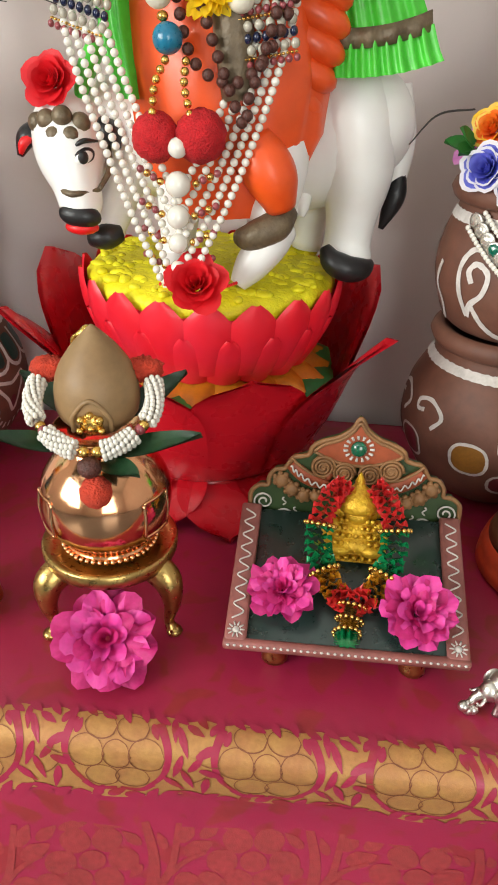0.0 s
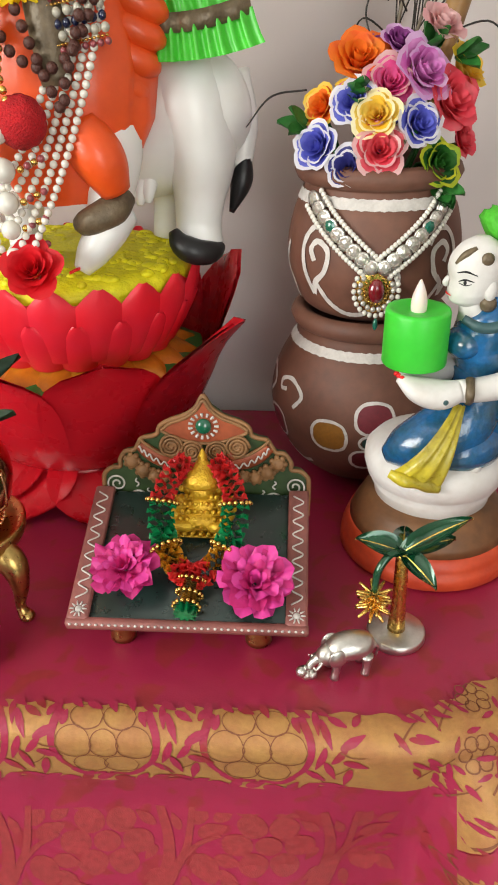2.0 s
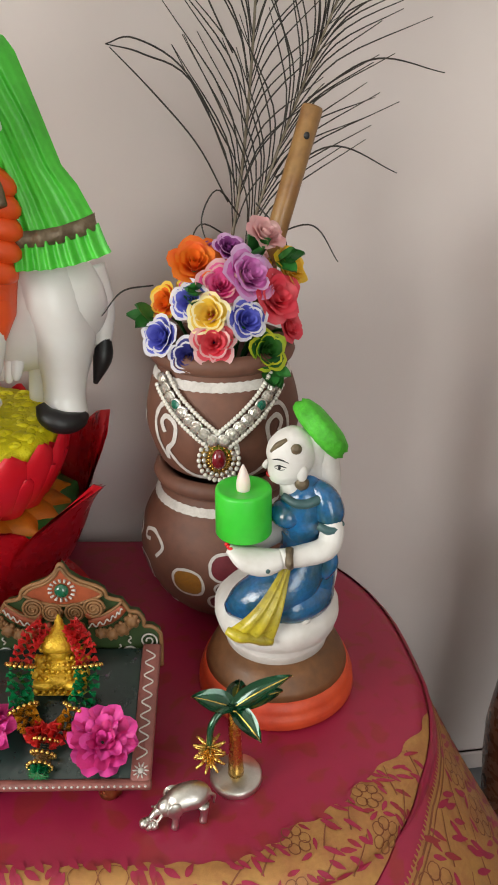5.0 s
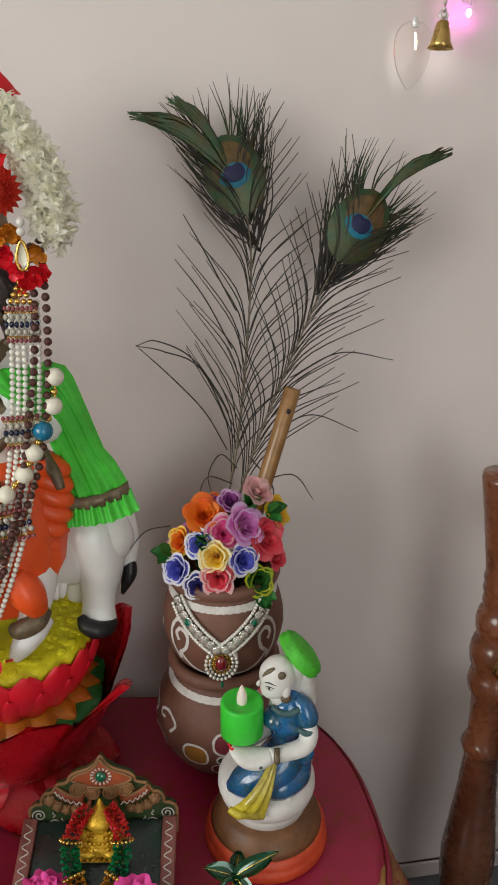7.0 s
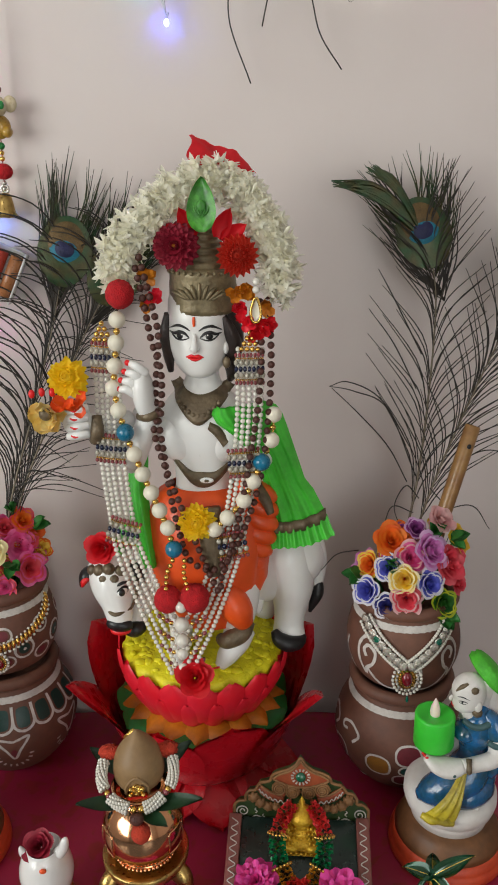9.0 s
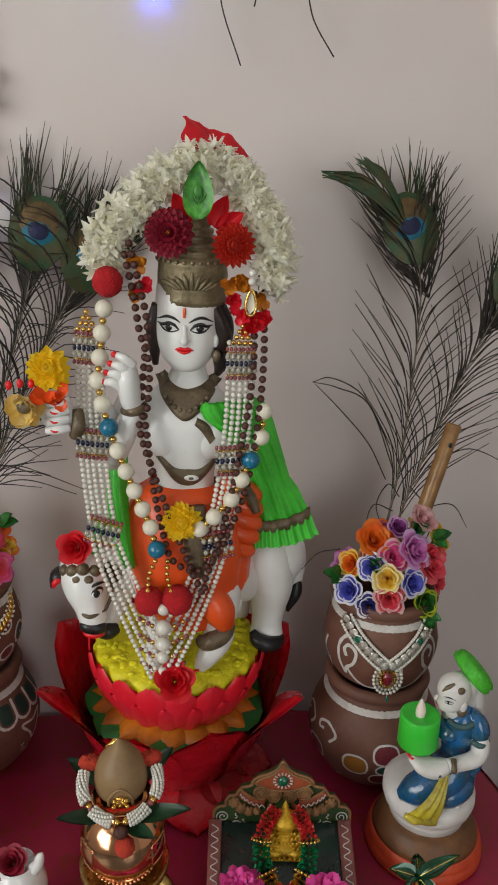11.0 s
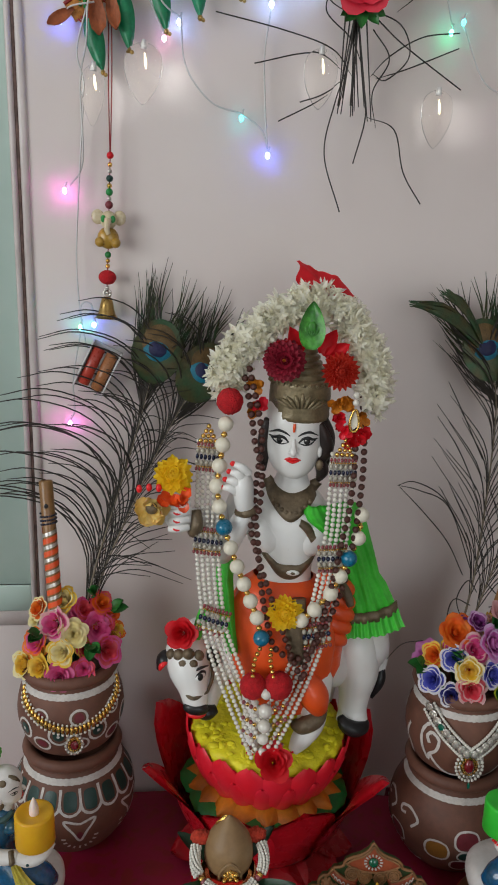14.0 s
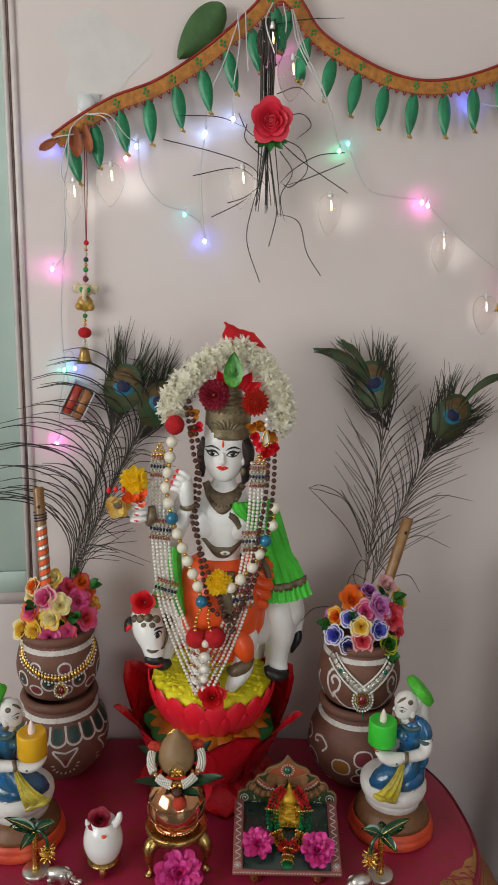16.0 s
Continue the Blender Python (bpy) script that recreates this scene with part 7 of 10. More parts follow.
    for sx in (-1, 1):
        pts = cat_rom([(SHX + 0.002 + sx * x * 0.86, y, T + h) for x, y, h in right], 71)
        for lo, hi, mt, r in ((0, 10, foil_red, 0.0068), (10, 26, foil_red, 0.0078), (28, 45, foil_green, 0.0088), (47, 57, foil_gold, 0.0080), (58, 70, foil_red, 0.0082)):
            sh = Shape()
            for i in range(lo, hi, 3):
                d = Vector(pts[min(i + 1, 70)] - pts[max(i - 1, 0)]).normalized()
                m = face(pts[i], d) @ RX(9 * math.sin(i * 1.7)) @ RY(9 * math.cos(i * 2.3))
                n = 24
                rows = [[m @ Vector((r * f * (1 + 0.08 * math.sin(3 * th + i)) * math.cos(th), r * f * (1 + 0.08 * math.sin(3 * th + i)) * math.sin(th), 0.0022 * f * f * math.sin(7 * th + i))) for th in (2 * math.pi * j / n for j in range(n))] for f in (0.15, 0.6, 1.0)]
                sh.grid(rows, 0, True)
            tagged(sh.part("pleated_ruffle", mt, ob, smooth=False), kind="stuff")
        for i in (27, 46):
            sh = Shape()
            d = Vector(pts[i + 1] - pts[i - 1]).normalized()
            for j in range(16):
                sh.ball(face(pts[i], d) @ Vector((0.0098 * math.cos(j * 0.3927), 0.0098 * math.sin(j * 0.3927), 0)), 0.0016, 0, 7, 5)
            tagged(sh.part("gold_bead_ring", GOLD, ob), kind="stuff")
    tas = [(SHX + 0.002, 0.391, T + 0.045), (SHX + 0.001, 0.384, T + 0.039), (SHX, 0.377, T + 0.035), (SHX, 0.371, T + 0.033)]
    for k, (mt, r) in enumerate(((foil_gold, 0.0078), (foil_gold, 0.0070), (foil_green, 0.0082))):
        sh = Shape()
        a, b = Vector(tas[k]), Vector(tas[k + 1])
        for i in range(7):
            m = face(a + (b - a) * i / 6, b - a)
            n = 18
            sh.add([m @ Vector((0, 0, 0))] + [m @ Vector((r * (0.75 + 0.25 * math.cos(j * math.pi)) * math.cos(2 * math.pi * j / n), r * (0.75 + 0.25 * math.cos(j * math.pi)) * math.sin(2 * math.pi * j / n), 0)) for j in range(n)], [(0, 1 + j, 1 + (j + 1) % n) for j in range(n)])
        sh.part("tassel", mt, ob, smooth=False)
        sh = Shape()
        for j in range(14):
            sh.ball(face(a, b - a) @ Vector((0.0080 * math.cos(j * 0.4488), 0.0080 * math.sin(j * 0.4488), 0)), 0.0015, 0, 7, 5)
        tagged(sh.part("gold_bead_ring", GOLD, ob), kind="stuff")


small_idol()
bloom("rose_flower", H3(0.033, 0.394, 0.050), (-0.1, -0.45, 0.9), 0.0190, PINKS, "magenta rose lying on the painted altar seat", "carnation", "magenta roses", 21)
bloom("rose_flower", H3(0.115, 0.387, 0.048), (0.15, -0.5, 0.9), 0.0210, list(reversed(PINKS)), "magenta rose lying on the painted altar seat", "carnation", "magenta roses", 33)
settle(made, Matrix.Translation((0.0695, 0.397, 0)) @ RZ(-8.5) @ Matrix.Translation((-0.074, -0.373, 0)))


# ---- kneeling lamp bearers, each one plain mesh ----
BLUE_GLAZE = material("blue_glaze", (0.006, 0.115, 0.32), 0.16, vary=0.22, scale=60, bump=0.5, bscale=150, second=(0.016, 0.075, 0.10), coat=0.8)
TEAL_DULL = material("dull_teal_paint", (0.045, 0.105, 0.11), 0.4, vary=0.15, scale=40, bump=0.1)
MUSTARD = material("mustard_glaze", (0.55, 0.44, 0.03), 0.3, vary=0.2, scale=40, bump=0.2, second=(0.28, 0.22, 0.03), coat=0.3)
CHALK = material("chalky_white", (0.76, 0.73, 0.70), 0.5, vary=0.07, scale=40, bump=0.15, bscale=160, second=(0.62, 0.58, 0.54))
EARTH = material("brown_earth_paint", (0.20, 0.085, 0.032), 0.5, vary=0.18, scale=30, bump=0.2)
VERMILION = material("vermilion_paint", (0.62, 0.075, 0.022), 0.45, vary=0.14, scale=30, bump=0.15, second=(0.50, 0.05, 0.02))
FELT = material("bright_green_felt", (0.08, 0.52, 0.03), 0.6, vary=0.15, scale=70, bump=0.4, bscale=260)


def lamp_bearer(at, mirror, label):
    """Local x: the way she faces is -x (or +x mirrored); origin at the centre of the base."""
    W, U, TL, M, E, V, GR, K, R, G = range(10)
    mats = [CHALK, BLUE_GLAZE, TEAL_DULL, MUSTARD, EARTH, VERMILION, FELT, BLACK, LIP, OLD_GOLD]
    s = Shape()
    s.lathe([(0.060, 0.0), (0.0635, 0.003), (0.0625, 0.012), (0.0610, 0.0135), (0.0612, 0.0165), (0.0585, 0.0235), (0.057, 0.0245)], V, 48)
    s.lathe([(0.0572, 0.0240), (0.055, 0.030), (0.050, 0.040), (0.044, 0.046)], E, 48)
    s.lathe([(0.040, 0.0435), (0.041, 0.052), (0.0435, 0.056), (0.0425, 0.0585), (0.0465, 0.062), (0.0490, 0.071), (0.0485, 0.079), (0.043, 0.0855), (0.03, 0.088)], W, 48)
    rnd = random.Random(5)
    for j in range(22):
        a = radians(-75 + 6.2 * j)
        q = rnd.uniform(0.030, 0.041)
        s.ball((q * math.cos(a), q * math.sin(a), 0.0855), (rnd.uniform(0.003, 0.006), rnd.uniform(0.003, 0.006), 0.0034), W, 8, 6)
    # folded legs under a blue skirt
    s.loft([(0.015, -0.015, 0.150), (0.016, -0.016, 0.136), (0.013, -0.018, 0.120), (0.003, -0.021, 0.107), (-0.014, -0.023, 0.099), (-0.029, -0.021, 0.092), (-0.040, -0.018, 0.086)], [0.0148, 0.0165, 0.0210, 0.0225, 0.0195, 0.0150, 0.006], U, 30, 40)
    s.loft([(0.034, -0.008, 0.090), (0.023, -0.020, 0.094), (0.006, -0.030, 0.093), (-0.010, -0.034, 0.088)], [0.011, 0.0165, 0.0155, 0.007], U, 26, 28)
    s.loft([(0.022, -0.012, 0.130), (0.026, -0.014, 0.112), (0.027, -0.016, 0.096)], [0.0135, 0.0160, 0.0140], U, 26, 20)
    # yellow sash spreading over the knees
    rows = []
    for i in range(9):
        u = i / 8
        c = Vector((0.001 - 0.029 * u, -0.035 - 0.013 * math.sin(u * 2.3) - 0.005 * u, 0.131 - 0.047 * u ** 0.9))
        w = 0.0035 + 0.0150 * u ** 1.15
        rows.append([(c.x + w * q * 0.9, c.y - 0.003 * math.cos(q * 1.5) - 0.0014 * math.sin(q * 9), c.z + w * q * -0.35) for q in np.linspace(-1, 1, 13)])
    s.grid(rows, M)
    s.loft([rows[8][0], rows[8][3], rows[8][6], rows[8][9], rows[8][12]], [0.003, 0.0046, 0.0034, 0.0048, 0.003], M, 8, 22)
    # white veil down the back, torso leaning forward
    s.loft([(0.034, -0.002, 0.085), (0.037, -0.003, 0.105), (0.0355, -0.004, 0.122), (0.0365, -0.005, 0.140), (0.0345, -0.006, 0.158), (0.0345, -0.007, 0.178), (0.030, -0.009, 0.205), (0.025, -0.012, 0.226)], [0.0105, 0.0100, 0.0095, 0.0102, 0.0100, 0.0115, 0.0125, 0.0115], W, 18, 36)
    s.loft([(0.017, -0.015, 0.128), (0.017, -0.016, 0.146), (0.016, -0.017, 0.162), (0.016, -0.017, 0.176), (0.013, -0.017, 0.187), (0.011, -0.017, 0.191)], [0.0160, 0.0150, 0.0180, 0.0185, 0.0145, 0.008], U, 28, 30)
    s.ball((0.003, -0.021, 0.167), (0.0120, 0.0140, 0.0105), U, 22, 14)
    s.loft([(0.003, -0.028, 0.137), (0.015, -0.0325, 0.134), (0.030, -0.026, 0.136)], [0.0028, 0.0034, 0.0028], TL, 10, 14)
    s.loft([(-0.001, -0.026, 0.184), (0.009, -0.0325, 0.180), (0.022, -0.0325, 0.182), (0.030, -0.025, 0.187)], [0.0026, 0.0034, 0.0036, 0.0022], TL, 12, 18)
    # arm towards the viewer, holding the lamp out
    s.loft([(0.022, -0.022, 0.188), (0.029, -0.027, 0.181), (0.032, -0.030, 0.172), (0.032, -0.031, 0.165)], [0.007, 0.0098, 0.0108, 0.0098], U, 18, 16)
    s.loft([(0.0225, -0.037, 0.1640), (0.031, -0.0405, 0.1615), (0.0405, -0.0345, 0.1635)], [0.0026, 0.0036, 0.0026], TL, 10, 12)
    s.loft([(0.032, -0.031, 0.168), (0.033, -0.036, 0.156), (0.027, -0.041, 0.1470), (0.008, -0.044, 0.1445), (-0.006, -0.046, 0.1450)], [0.0086, 0.0088, 0.0086, 0.0078, 0.0070], W, 18, 30)
    s.loft([(0.001, -0.0455, 0.1528), (-0.0005, -0.0530, 0.1452), (0.002, -0.0450, 0.1375)], [0.0030] * 3, G, 8, 10)
    s.loft([(-0.004, -0.0455, 0.1450), (-0.017, -0.0445, 0.1425), (-0.030, -0.0420, 0.1455), (-0.041, -0.0380, 0.1520)], [0.0080, 0.0125, 0.0120, 0.0045], W, 18, 22, None, [0.8, 0.70, 0.62, 0.6])
    s.loft([(0.028, 0.006, 0.172), (0.016, 0.002, 0.150), (-0.014, -0.016, 0.1435), (-0.034, -0.028, 0.1480)], [0.010, 0.0090, 0.0080, 0.0065], W, 14, 20)
    for j in range(3):
        s.ball((-0.0415 + 0.0008 * j, -0.0345 - 0.0034 * j, 0.1530), (0.0020, 0.0016, 0.0016), R, 8, 5)
    s.ball((-0.016, -0.0565, 0.1425), (0.0018, 0.0008, 0.0018), TL, 8, 5)
    s.loft([(0.030, -0.029, 0.116), (0.0345, -0.030, 0.128), (0.033, -0.028, 0.142)], [0.0042, 0.0060, 0.0040], U, 12, 12)
    n_head = len(s.v)
    # neck and head in profile, from level rings
    YC = -0.018
    s.loft([(0.014, -0.016, 0.178), (0.011, YC, 0.190), (0.010, YC, 0.202)], [0.0125, 0.0095, 0.0095], W, 16, 12)
    tab = cat_rom([(0.1915, 0.002, 0.014), (0.1950, -0.0050, 0.019), (0.2000, -0.0072, 0.023), (0.2065, -0.0078, 0.0265), (0.2120, -0.0074, 0.028), (0.2190, -0.0088, 0.0285), (0.2275, -0.0070, 0.027), (0.2350, -0.0015, 0.023), (0.2400, 0.006, 0.016)], 30)
    half = lambda z: float(np.interp(z, [0.1915, 0.196, 0.202, 0.210, 0.219, 0.228, 0.235, 0.240], [0.006, 0.0105, 0.0138, 0.0155, 0.0160, 0.0150, 0.0110, 0.004]))
    s.grid([[((f + bk) / 2 + (bk - f) / 2 * math.cos(2 * math.pi * j / 32), YC + half(z) * math.sin(2 * math.pi * j / 32), z) for j in range(32)] for z, f, bk in tab], W, True, None, True)

    def skin(x, z):
        f, bk = np.interp(z, tab[:, 0], tab[:, 1]), np.interp(z, tab[:, 0], tab[:, 2])
        t = (x - (f + bk) / 2) / ((bk - f) / 2)
        return YC - half(z) * math.sqrt(max(0.02, 1 - t * t))

    def line(pts, radii, k, off=0.0):
        s.loft([(x, skin(x, z) - off, z) for x, z in pts], radii, k, 6, 10)
    s.loft([(-0.0078, YC, 0.2130), (-0.0098, YC, 0.2090), (-0.0090, YC, 0.2062)], [0.0014, 0.0021, 0.0012], W, 10, 8)
    s.loft([(-0.0072, YC - 0.005, 0.2008), (-0.0085, YC - 0.001, 0.2015), (-0.0072, YC + 0.005, 0.2008)], [0.0003, 0.0005, 0.0003], R, 8, 8)
    line([(-0.0042, 0.2120), (-0.0010, 0.2140), (0.0040, 0.2128)], [0.0003, 0.0007, 0.0003], K)
    line([(-0.0040, 0.2110), (-0.0008, 0.2100), (0.0028, 0.2112)], [0.0002, 0.0004, 0.0002], K)
    s.ball((-0.0006, skin(-0.0006, 0.212) + 0.0004, 0.2120), (0.0015, 0.0009, 0.0016), K, 8, 6)
    line([(-0.0055, 0.2180), (-0.0010, 0.2196), (0.0055, 0.2172)], [0.0003, 0.0008, 0.0003], K)
    s.ball((0.0160, skin(0.016, 0.206) + 0.0005, 0.2065), (0.0045, 0.0030, 0.0080), W, 12, 8)
    s.ball((0.0165, skin(0.016, 0.199) - 0.0010, 0.1960), (0.0056, 0.0042, 0.0058), G, 14, 9)
    line([(-0.0062, 0.2235), (-0.0015, 0.2300), (0.0050, 0.2345)], [0.0012, 0.0026, 0.0016], G, -0.0008)
    s.ball((0.0110, skin(0.011, 0.2275) + 0.0010, 0.2280), (0.0044, 0.0026, 0.0046), G, 12, 8)
    s.loft([(0.020, -0.014, 0.232), (0.026, -0.013, 0.222), (0.029, -0.010, 0.204), (0.034, -0.008, 0.175)], [0.010, 0.0125, 0.0115, 0.010], W, 16, 20, None, [1.1, 1.1, 1.1, 1.1])
    # green cap tilted on the back of the head, its rim ruffled
    cap = Matrix.Translation((0.036, -0.006, 0.233)) @ RY(52) @ Matrix.Diagonal((1.12, 1.0, 1.15, 1))
    s.lathe([(0.004, 0.0080), (0.014, 0.0078), (0.0215, 0.0055), (0.0245, 0.0025), (0.0235, 0.0005), (0.0255, -0.0025), (0.0238, -0.0065), (0.017, -0.0085), (0.004, -0.009)], GR, 72, cap, lambda a, z: 1 + 0.025 * math.sin(a * 17 + z * 900) + 0.015 * math.sin(a * 31))
    # the head is small for the body
    s.v = s.v[:n_head] + [(0.008 + (x - 0.012) * 0.93, YC + (y - YC) * 0.95, 0.178 + (z - 0.178) * 0.87) for x, y, z in s.v[n_head:]]
    if mirror:
        s.v = [(-x, y, z) for x, y, z in s.v]
    return flipped(s.thing("lamp_bearer_figurine", mats, label, "figurine", at, group="kneeling lamp bearers"))


LADY_R, LADY_L = (0.246, 0.504), (-0.302, 0.532)
lamp_bearer(pose(*LADY_R, T, 0, 0, 0), False, "white and blue glazed kneeling figurine with a green cap")
lamp_bearer(pose(*LADY_L, T, 0, 0, 6), True, "white and blue glazed kneeling figurine on a vermilion base")


def tea_light(at, colour, label):
    ob = empty("led_candle", at, label, "candle", "battery candles")
    wax = material("candle_wax_" + label.split()[0], colour, 0.38, vary=0.04, scale=40, bump=0.04, sub=0.35)
    flipped(Shape().lathe([(0.0194, 0.0), (0.0202, 0.001), (0.0199, 0.0335), (0.0192, 0.0354), (0.0165, 0.0354), (0.0130, 0.0340), (0.002, 0.0335)], 0, 40).part("body", wax, ob))
    fl = Shape().lathe([(p[0], p[1]) for p in cat_rom([(0.0042, 0.031, 0), (0.0050, 0.036, 0), (0.0046, 0.042, 0), (0.0026, 0.0485, 0), (0.0006, 0.053, 0)], 16)], 0, 16)
    flame = material("frosted_flame", (0.86, 0.72, 0.66), 0.35, vary=0.03, scale=60, bump=0, sub=0.5)
    fl.part("flame", flame, ob, "frosted white plastic flame")


tea_light(pose(0.218, 0.4825, T + 0.1548), (0.05, 0.62, 0.045), "green battery candle resting on the figurine's palm")
tea_light(pose(-0.275, 0.4960, T + 0.1548), (0.78, 0.42, 0.01), "yellow battery candle resting on the figurine's palm")


# ---- small metal palms and silver animals ----
ENAMEL = material("green_enamel", (0.004, 0.075, 0.028), 0.16, metal=0.3, vary=0.2, scale=60, bump=0.03, coat=0.8)


def palm(at, mirror, label):
    k = -1 if mirror else 1
    ob = empty("metal_palm", at, label, "ornament", "metal palms")
    flipped(Shape().lathe([(0.0175, 0), (0.0185, 0.002), (0.0183, 0.0058), (0.0172, 0.0068), (0.003, 0.0070)], 0, 36).part("base", SILVER, ob, "round silver base"))
    Shape().loft([(0, 0, 0.0065), (0, 0, 0.028), (-0.0005 * k, 0, 0.052), (-0.001 * k, 0, 0.066)], [0.0058, 0.0046, 0.0042, 0.0036], 0, 12, 14).part("trunk", GOLD, ob)
    for ax, ln, wd in (((0.9 * k, -0.15, 0.85), 0.044, 0.013), ((1.0 * k, 0.2, 0.25), 0.036, 0.013), ((-0.85 * k, 0.1, 0.45), 0.028, 0.0155), ((0.55 * k, -0.85, -0.15), 0.028, 0.013), ((0.3 * k, 0.9, 0.2), 0.026, 0.014)):
        sh = Shape()
        m = aim((-0.001 * k, 0, 0.066), ax, (0, -0.45, 1))
        sh.petal(m, ln, wd, 0.45, -0.28, 0.85, 0, 10, 6, 0.0006)
        leaf = sh.part("leaf", ENAMEL, ob, "dark green enamel leaf")
        rim = Shape().loft([m @ Vector((0, u * ln, -0.28 * ln * u * u - 0.0004)) for u in np.linspace(0, 1, 7)], [0.0007] * 7, 0, 5, 14)
        rim.part("gold_rib", GOLD, leaf)
    st = Shape().loft([(-0.001 * k, 0, 0.066), (-0.009 * k, -0.004, 0.068), (-0.0165 * k, -0.008, 0.060), (-0.0185 * k, -0.010, 0.046)], [0.0022, 0.0024, 0.0024, 0.0021], 0, 10, 22)
    st.part("stalk", ENAMEL, ob)
    bn = Shape()
    rnd = random.Random(2)
    for row in range(4):
        for j in range(8):
            a = 2 * math.pi * j / 8 + row * 0.4
            d = Vector((math.cos(a), math.sin(a), 0.35 - 0.25 * row))
            c = Vector((-0.0185 * k, -0.010, 0.043 - 0.0028 * row))
            bn.loft([c, c + d * 0.0062, c + d * 0.0108], [0.0013, 0.0013, 0.0009], 0, 6, 5)
    bn.ball((-0.0185 * k, -0.010, 0.038), (0.0035, 0.0035, 0.0075), 0, 10, 7)
    bn.part("fruit", GOLD, ob, "gold spiky fruit")


palm(pose(0.201, 0.404, T, 0, 0, 0), False, "small gilt palm tree with green enamel leaves on the cloth")
palm(pose(-0.270, 0.455, T, 0, 0, 0), True, "small gilt palm tree with green enamel leaves on the cloth")


def silver_animal(at, label):
    """Small cast animal, one plain mesh, with its head down to the -x side."""
    s = Shape()
    s.loft([(0.016, 0, 0.0175), (0.010, 0, 0.0195), (0.000, 0, 0.020), (-0.008, 0, 0.0185), (-0.012, 0, 0.0165)], [0.003, 0.0082, 0.0090, 0.0080, 0.004], 0, 14, 18)
    s.ball((-0.0125, -0.001, 0.0165), (0.0072, 0.0062, 0.0070), 0, 12, 9)
    s.loft([(-0.017, 0, 0.0145), (-0.0215, 0, 0.011), (-0.0245, -0.001, 0.0085), (-0.0275, -0.002, 0.010)], [0.0038, 0.0027, 0.0022, 0.0016], 0, 10, 14)
    for sy in (-1, 1):
        s.ball((-0.0085, sy * 0.0078, 0.0180), (0.0058, 0.0016, 0.0066), 0, 10, 7)
        s.loft([(-0.0075, sy * 0.005, 0.015), (-0.0085, sy * 0.0055, 0.007), (-0.0095, sy * 0.0058, 0.0012)], [0.0036, 0.0024, 0.0027], 0, 9, 8)
        s.loft([(0.0105, sy * 0.005, 0.015), (0.0105, sy * 0.0055, 0.007), (0.0095, sy * 0.0058, 0.0012)], [0.0040, 0.0025, 0.0027], 0, 9, 8)
        s.loft([(-0.0165, sy * 0.004, 0.0135), (-0.0205, sy * 0.0058, 0.0105), (-0.0225, sy * 0.0052, 0.0125)], [0.0012, 0.0011, 0.0005], 0, 6, 8)
    s.loft([(0.016, 0, 0.018), (0.0195, 0.001, 0.014), (0.0185, 0.001, 0.008)], [0.0014, 0.0010, 0.0008], 0, 6, 8)
    for x, z in ((-0.0255, 0.0042), (-0.0285, 0.0072), (-0.0225, 0.0038)):
        s.ball((x, -0.002, z), 0.0036, 0, 9, 6)
    return flipped(s.thing("silver_figurine", SILVER, label, "figurine", at, group="silver animals"))


silver_animal(pose(0.165, 0.377, T, 0, 0, 8), "tiny cast silver animal figurine with lowered head on the cloth")
silver_animal(pose(-0.236, 0.428, T, 0, 0, 170), "tiny cast silver animal figurine standing on the cloth")


def white_bowl():
    st = empty("brass_tripod", pose(-0.178, 0.455, T), "low brass tripod stand on the cloth", "stand")
    flipped(Shape().lathe([(0.004, 0.013), (0.020, 0.013), (0.0225, 0.016), (0.0215, 0.018), (0.004, 0.0165)], 0, 32).part("ring", BRASS, st))
    for d in (-90, 30, 150):
        a = radians(d)
        Shape().loft([(0.019 * math.cos(a), 0.019 * math.sin(a), 0.015), (0.021 * math.cos(a), 0.021 * math.sin(a), 0.008), (0.018 * math.cos(a), 0.018 * math.sin(a), 0.0015)], [0.0058, 0.0045, 0.0028], 0, 10, 10).part("leg", BRASS, st)
    b = empty("ceramic_pot", pose(-0.178, 0.455, T + 0.0165), "white glazed bird-shaped pot on a brass tripod", "pot")
    glaze = material("white_glaze", (0.82, 0.80, 0.78), 0.22, vary=0.03, scale=30, bump=0.03, coat=0.5)
    bd = Shape().lathe([(p[0], p[1]) for p in cat_rom([(0.010, 0.0, 0), (0.020, 0.006, 0), (0.0262, 0.022, 0), (0.0265, 0.036, 0), (0.0225, 0.050, 0), (0.0175, 0.058, 0), (0.0165, 0.061, 0), (0.014, 0.057, 0)], 30)], 0, 36)
    bd.loft([(0.013, -0.004, 0.052), (0.0205, -0.006, 0.062), (0.0235, -0.007, 0.072), (0.0255, -0.007, 0.076)], [0.007, 0.0055, 0.0040, 0.0012], 0, 10, 14)
    bd.loft([(-0.016, -0.004, 0.052), (-0.020, -0.005, 0.060), (-0.0215, -0.005, 0.066)], [0.005, 0.0038, 0.0012], 0, 10, 10)
    flipped(bd.part("body", glaze, b))
    Shape().ball((0.003, -0.0225, 0.0515), (0.0036, 0.002, 0.0026), 0, 10, 6).part("orange_mark", ORANGE, b)
    bloom("rose_flower", H3(-0.182, 0.453, 0.079), (-0.1, -0.5, 0.8), 0.0155, [DARK_RED_PETAL], "dark red rose in the white pot", seed=9)


white_bowl()


# ---- artificial flowers, peacock feathers and flutes in the pots ----
def petal_mat(name, c, edge):
    return material(name, c, 0.55, vary=0.05, scale=60, bump=0.03, second=edge, leafy=0.3)


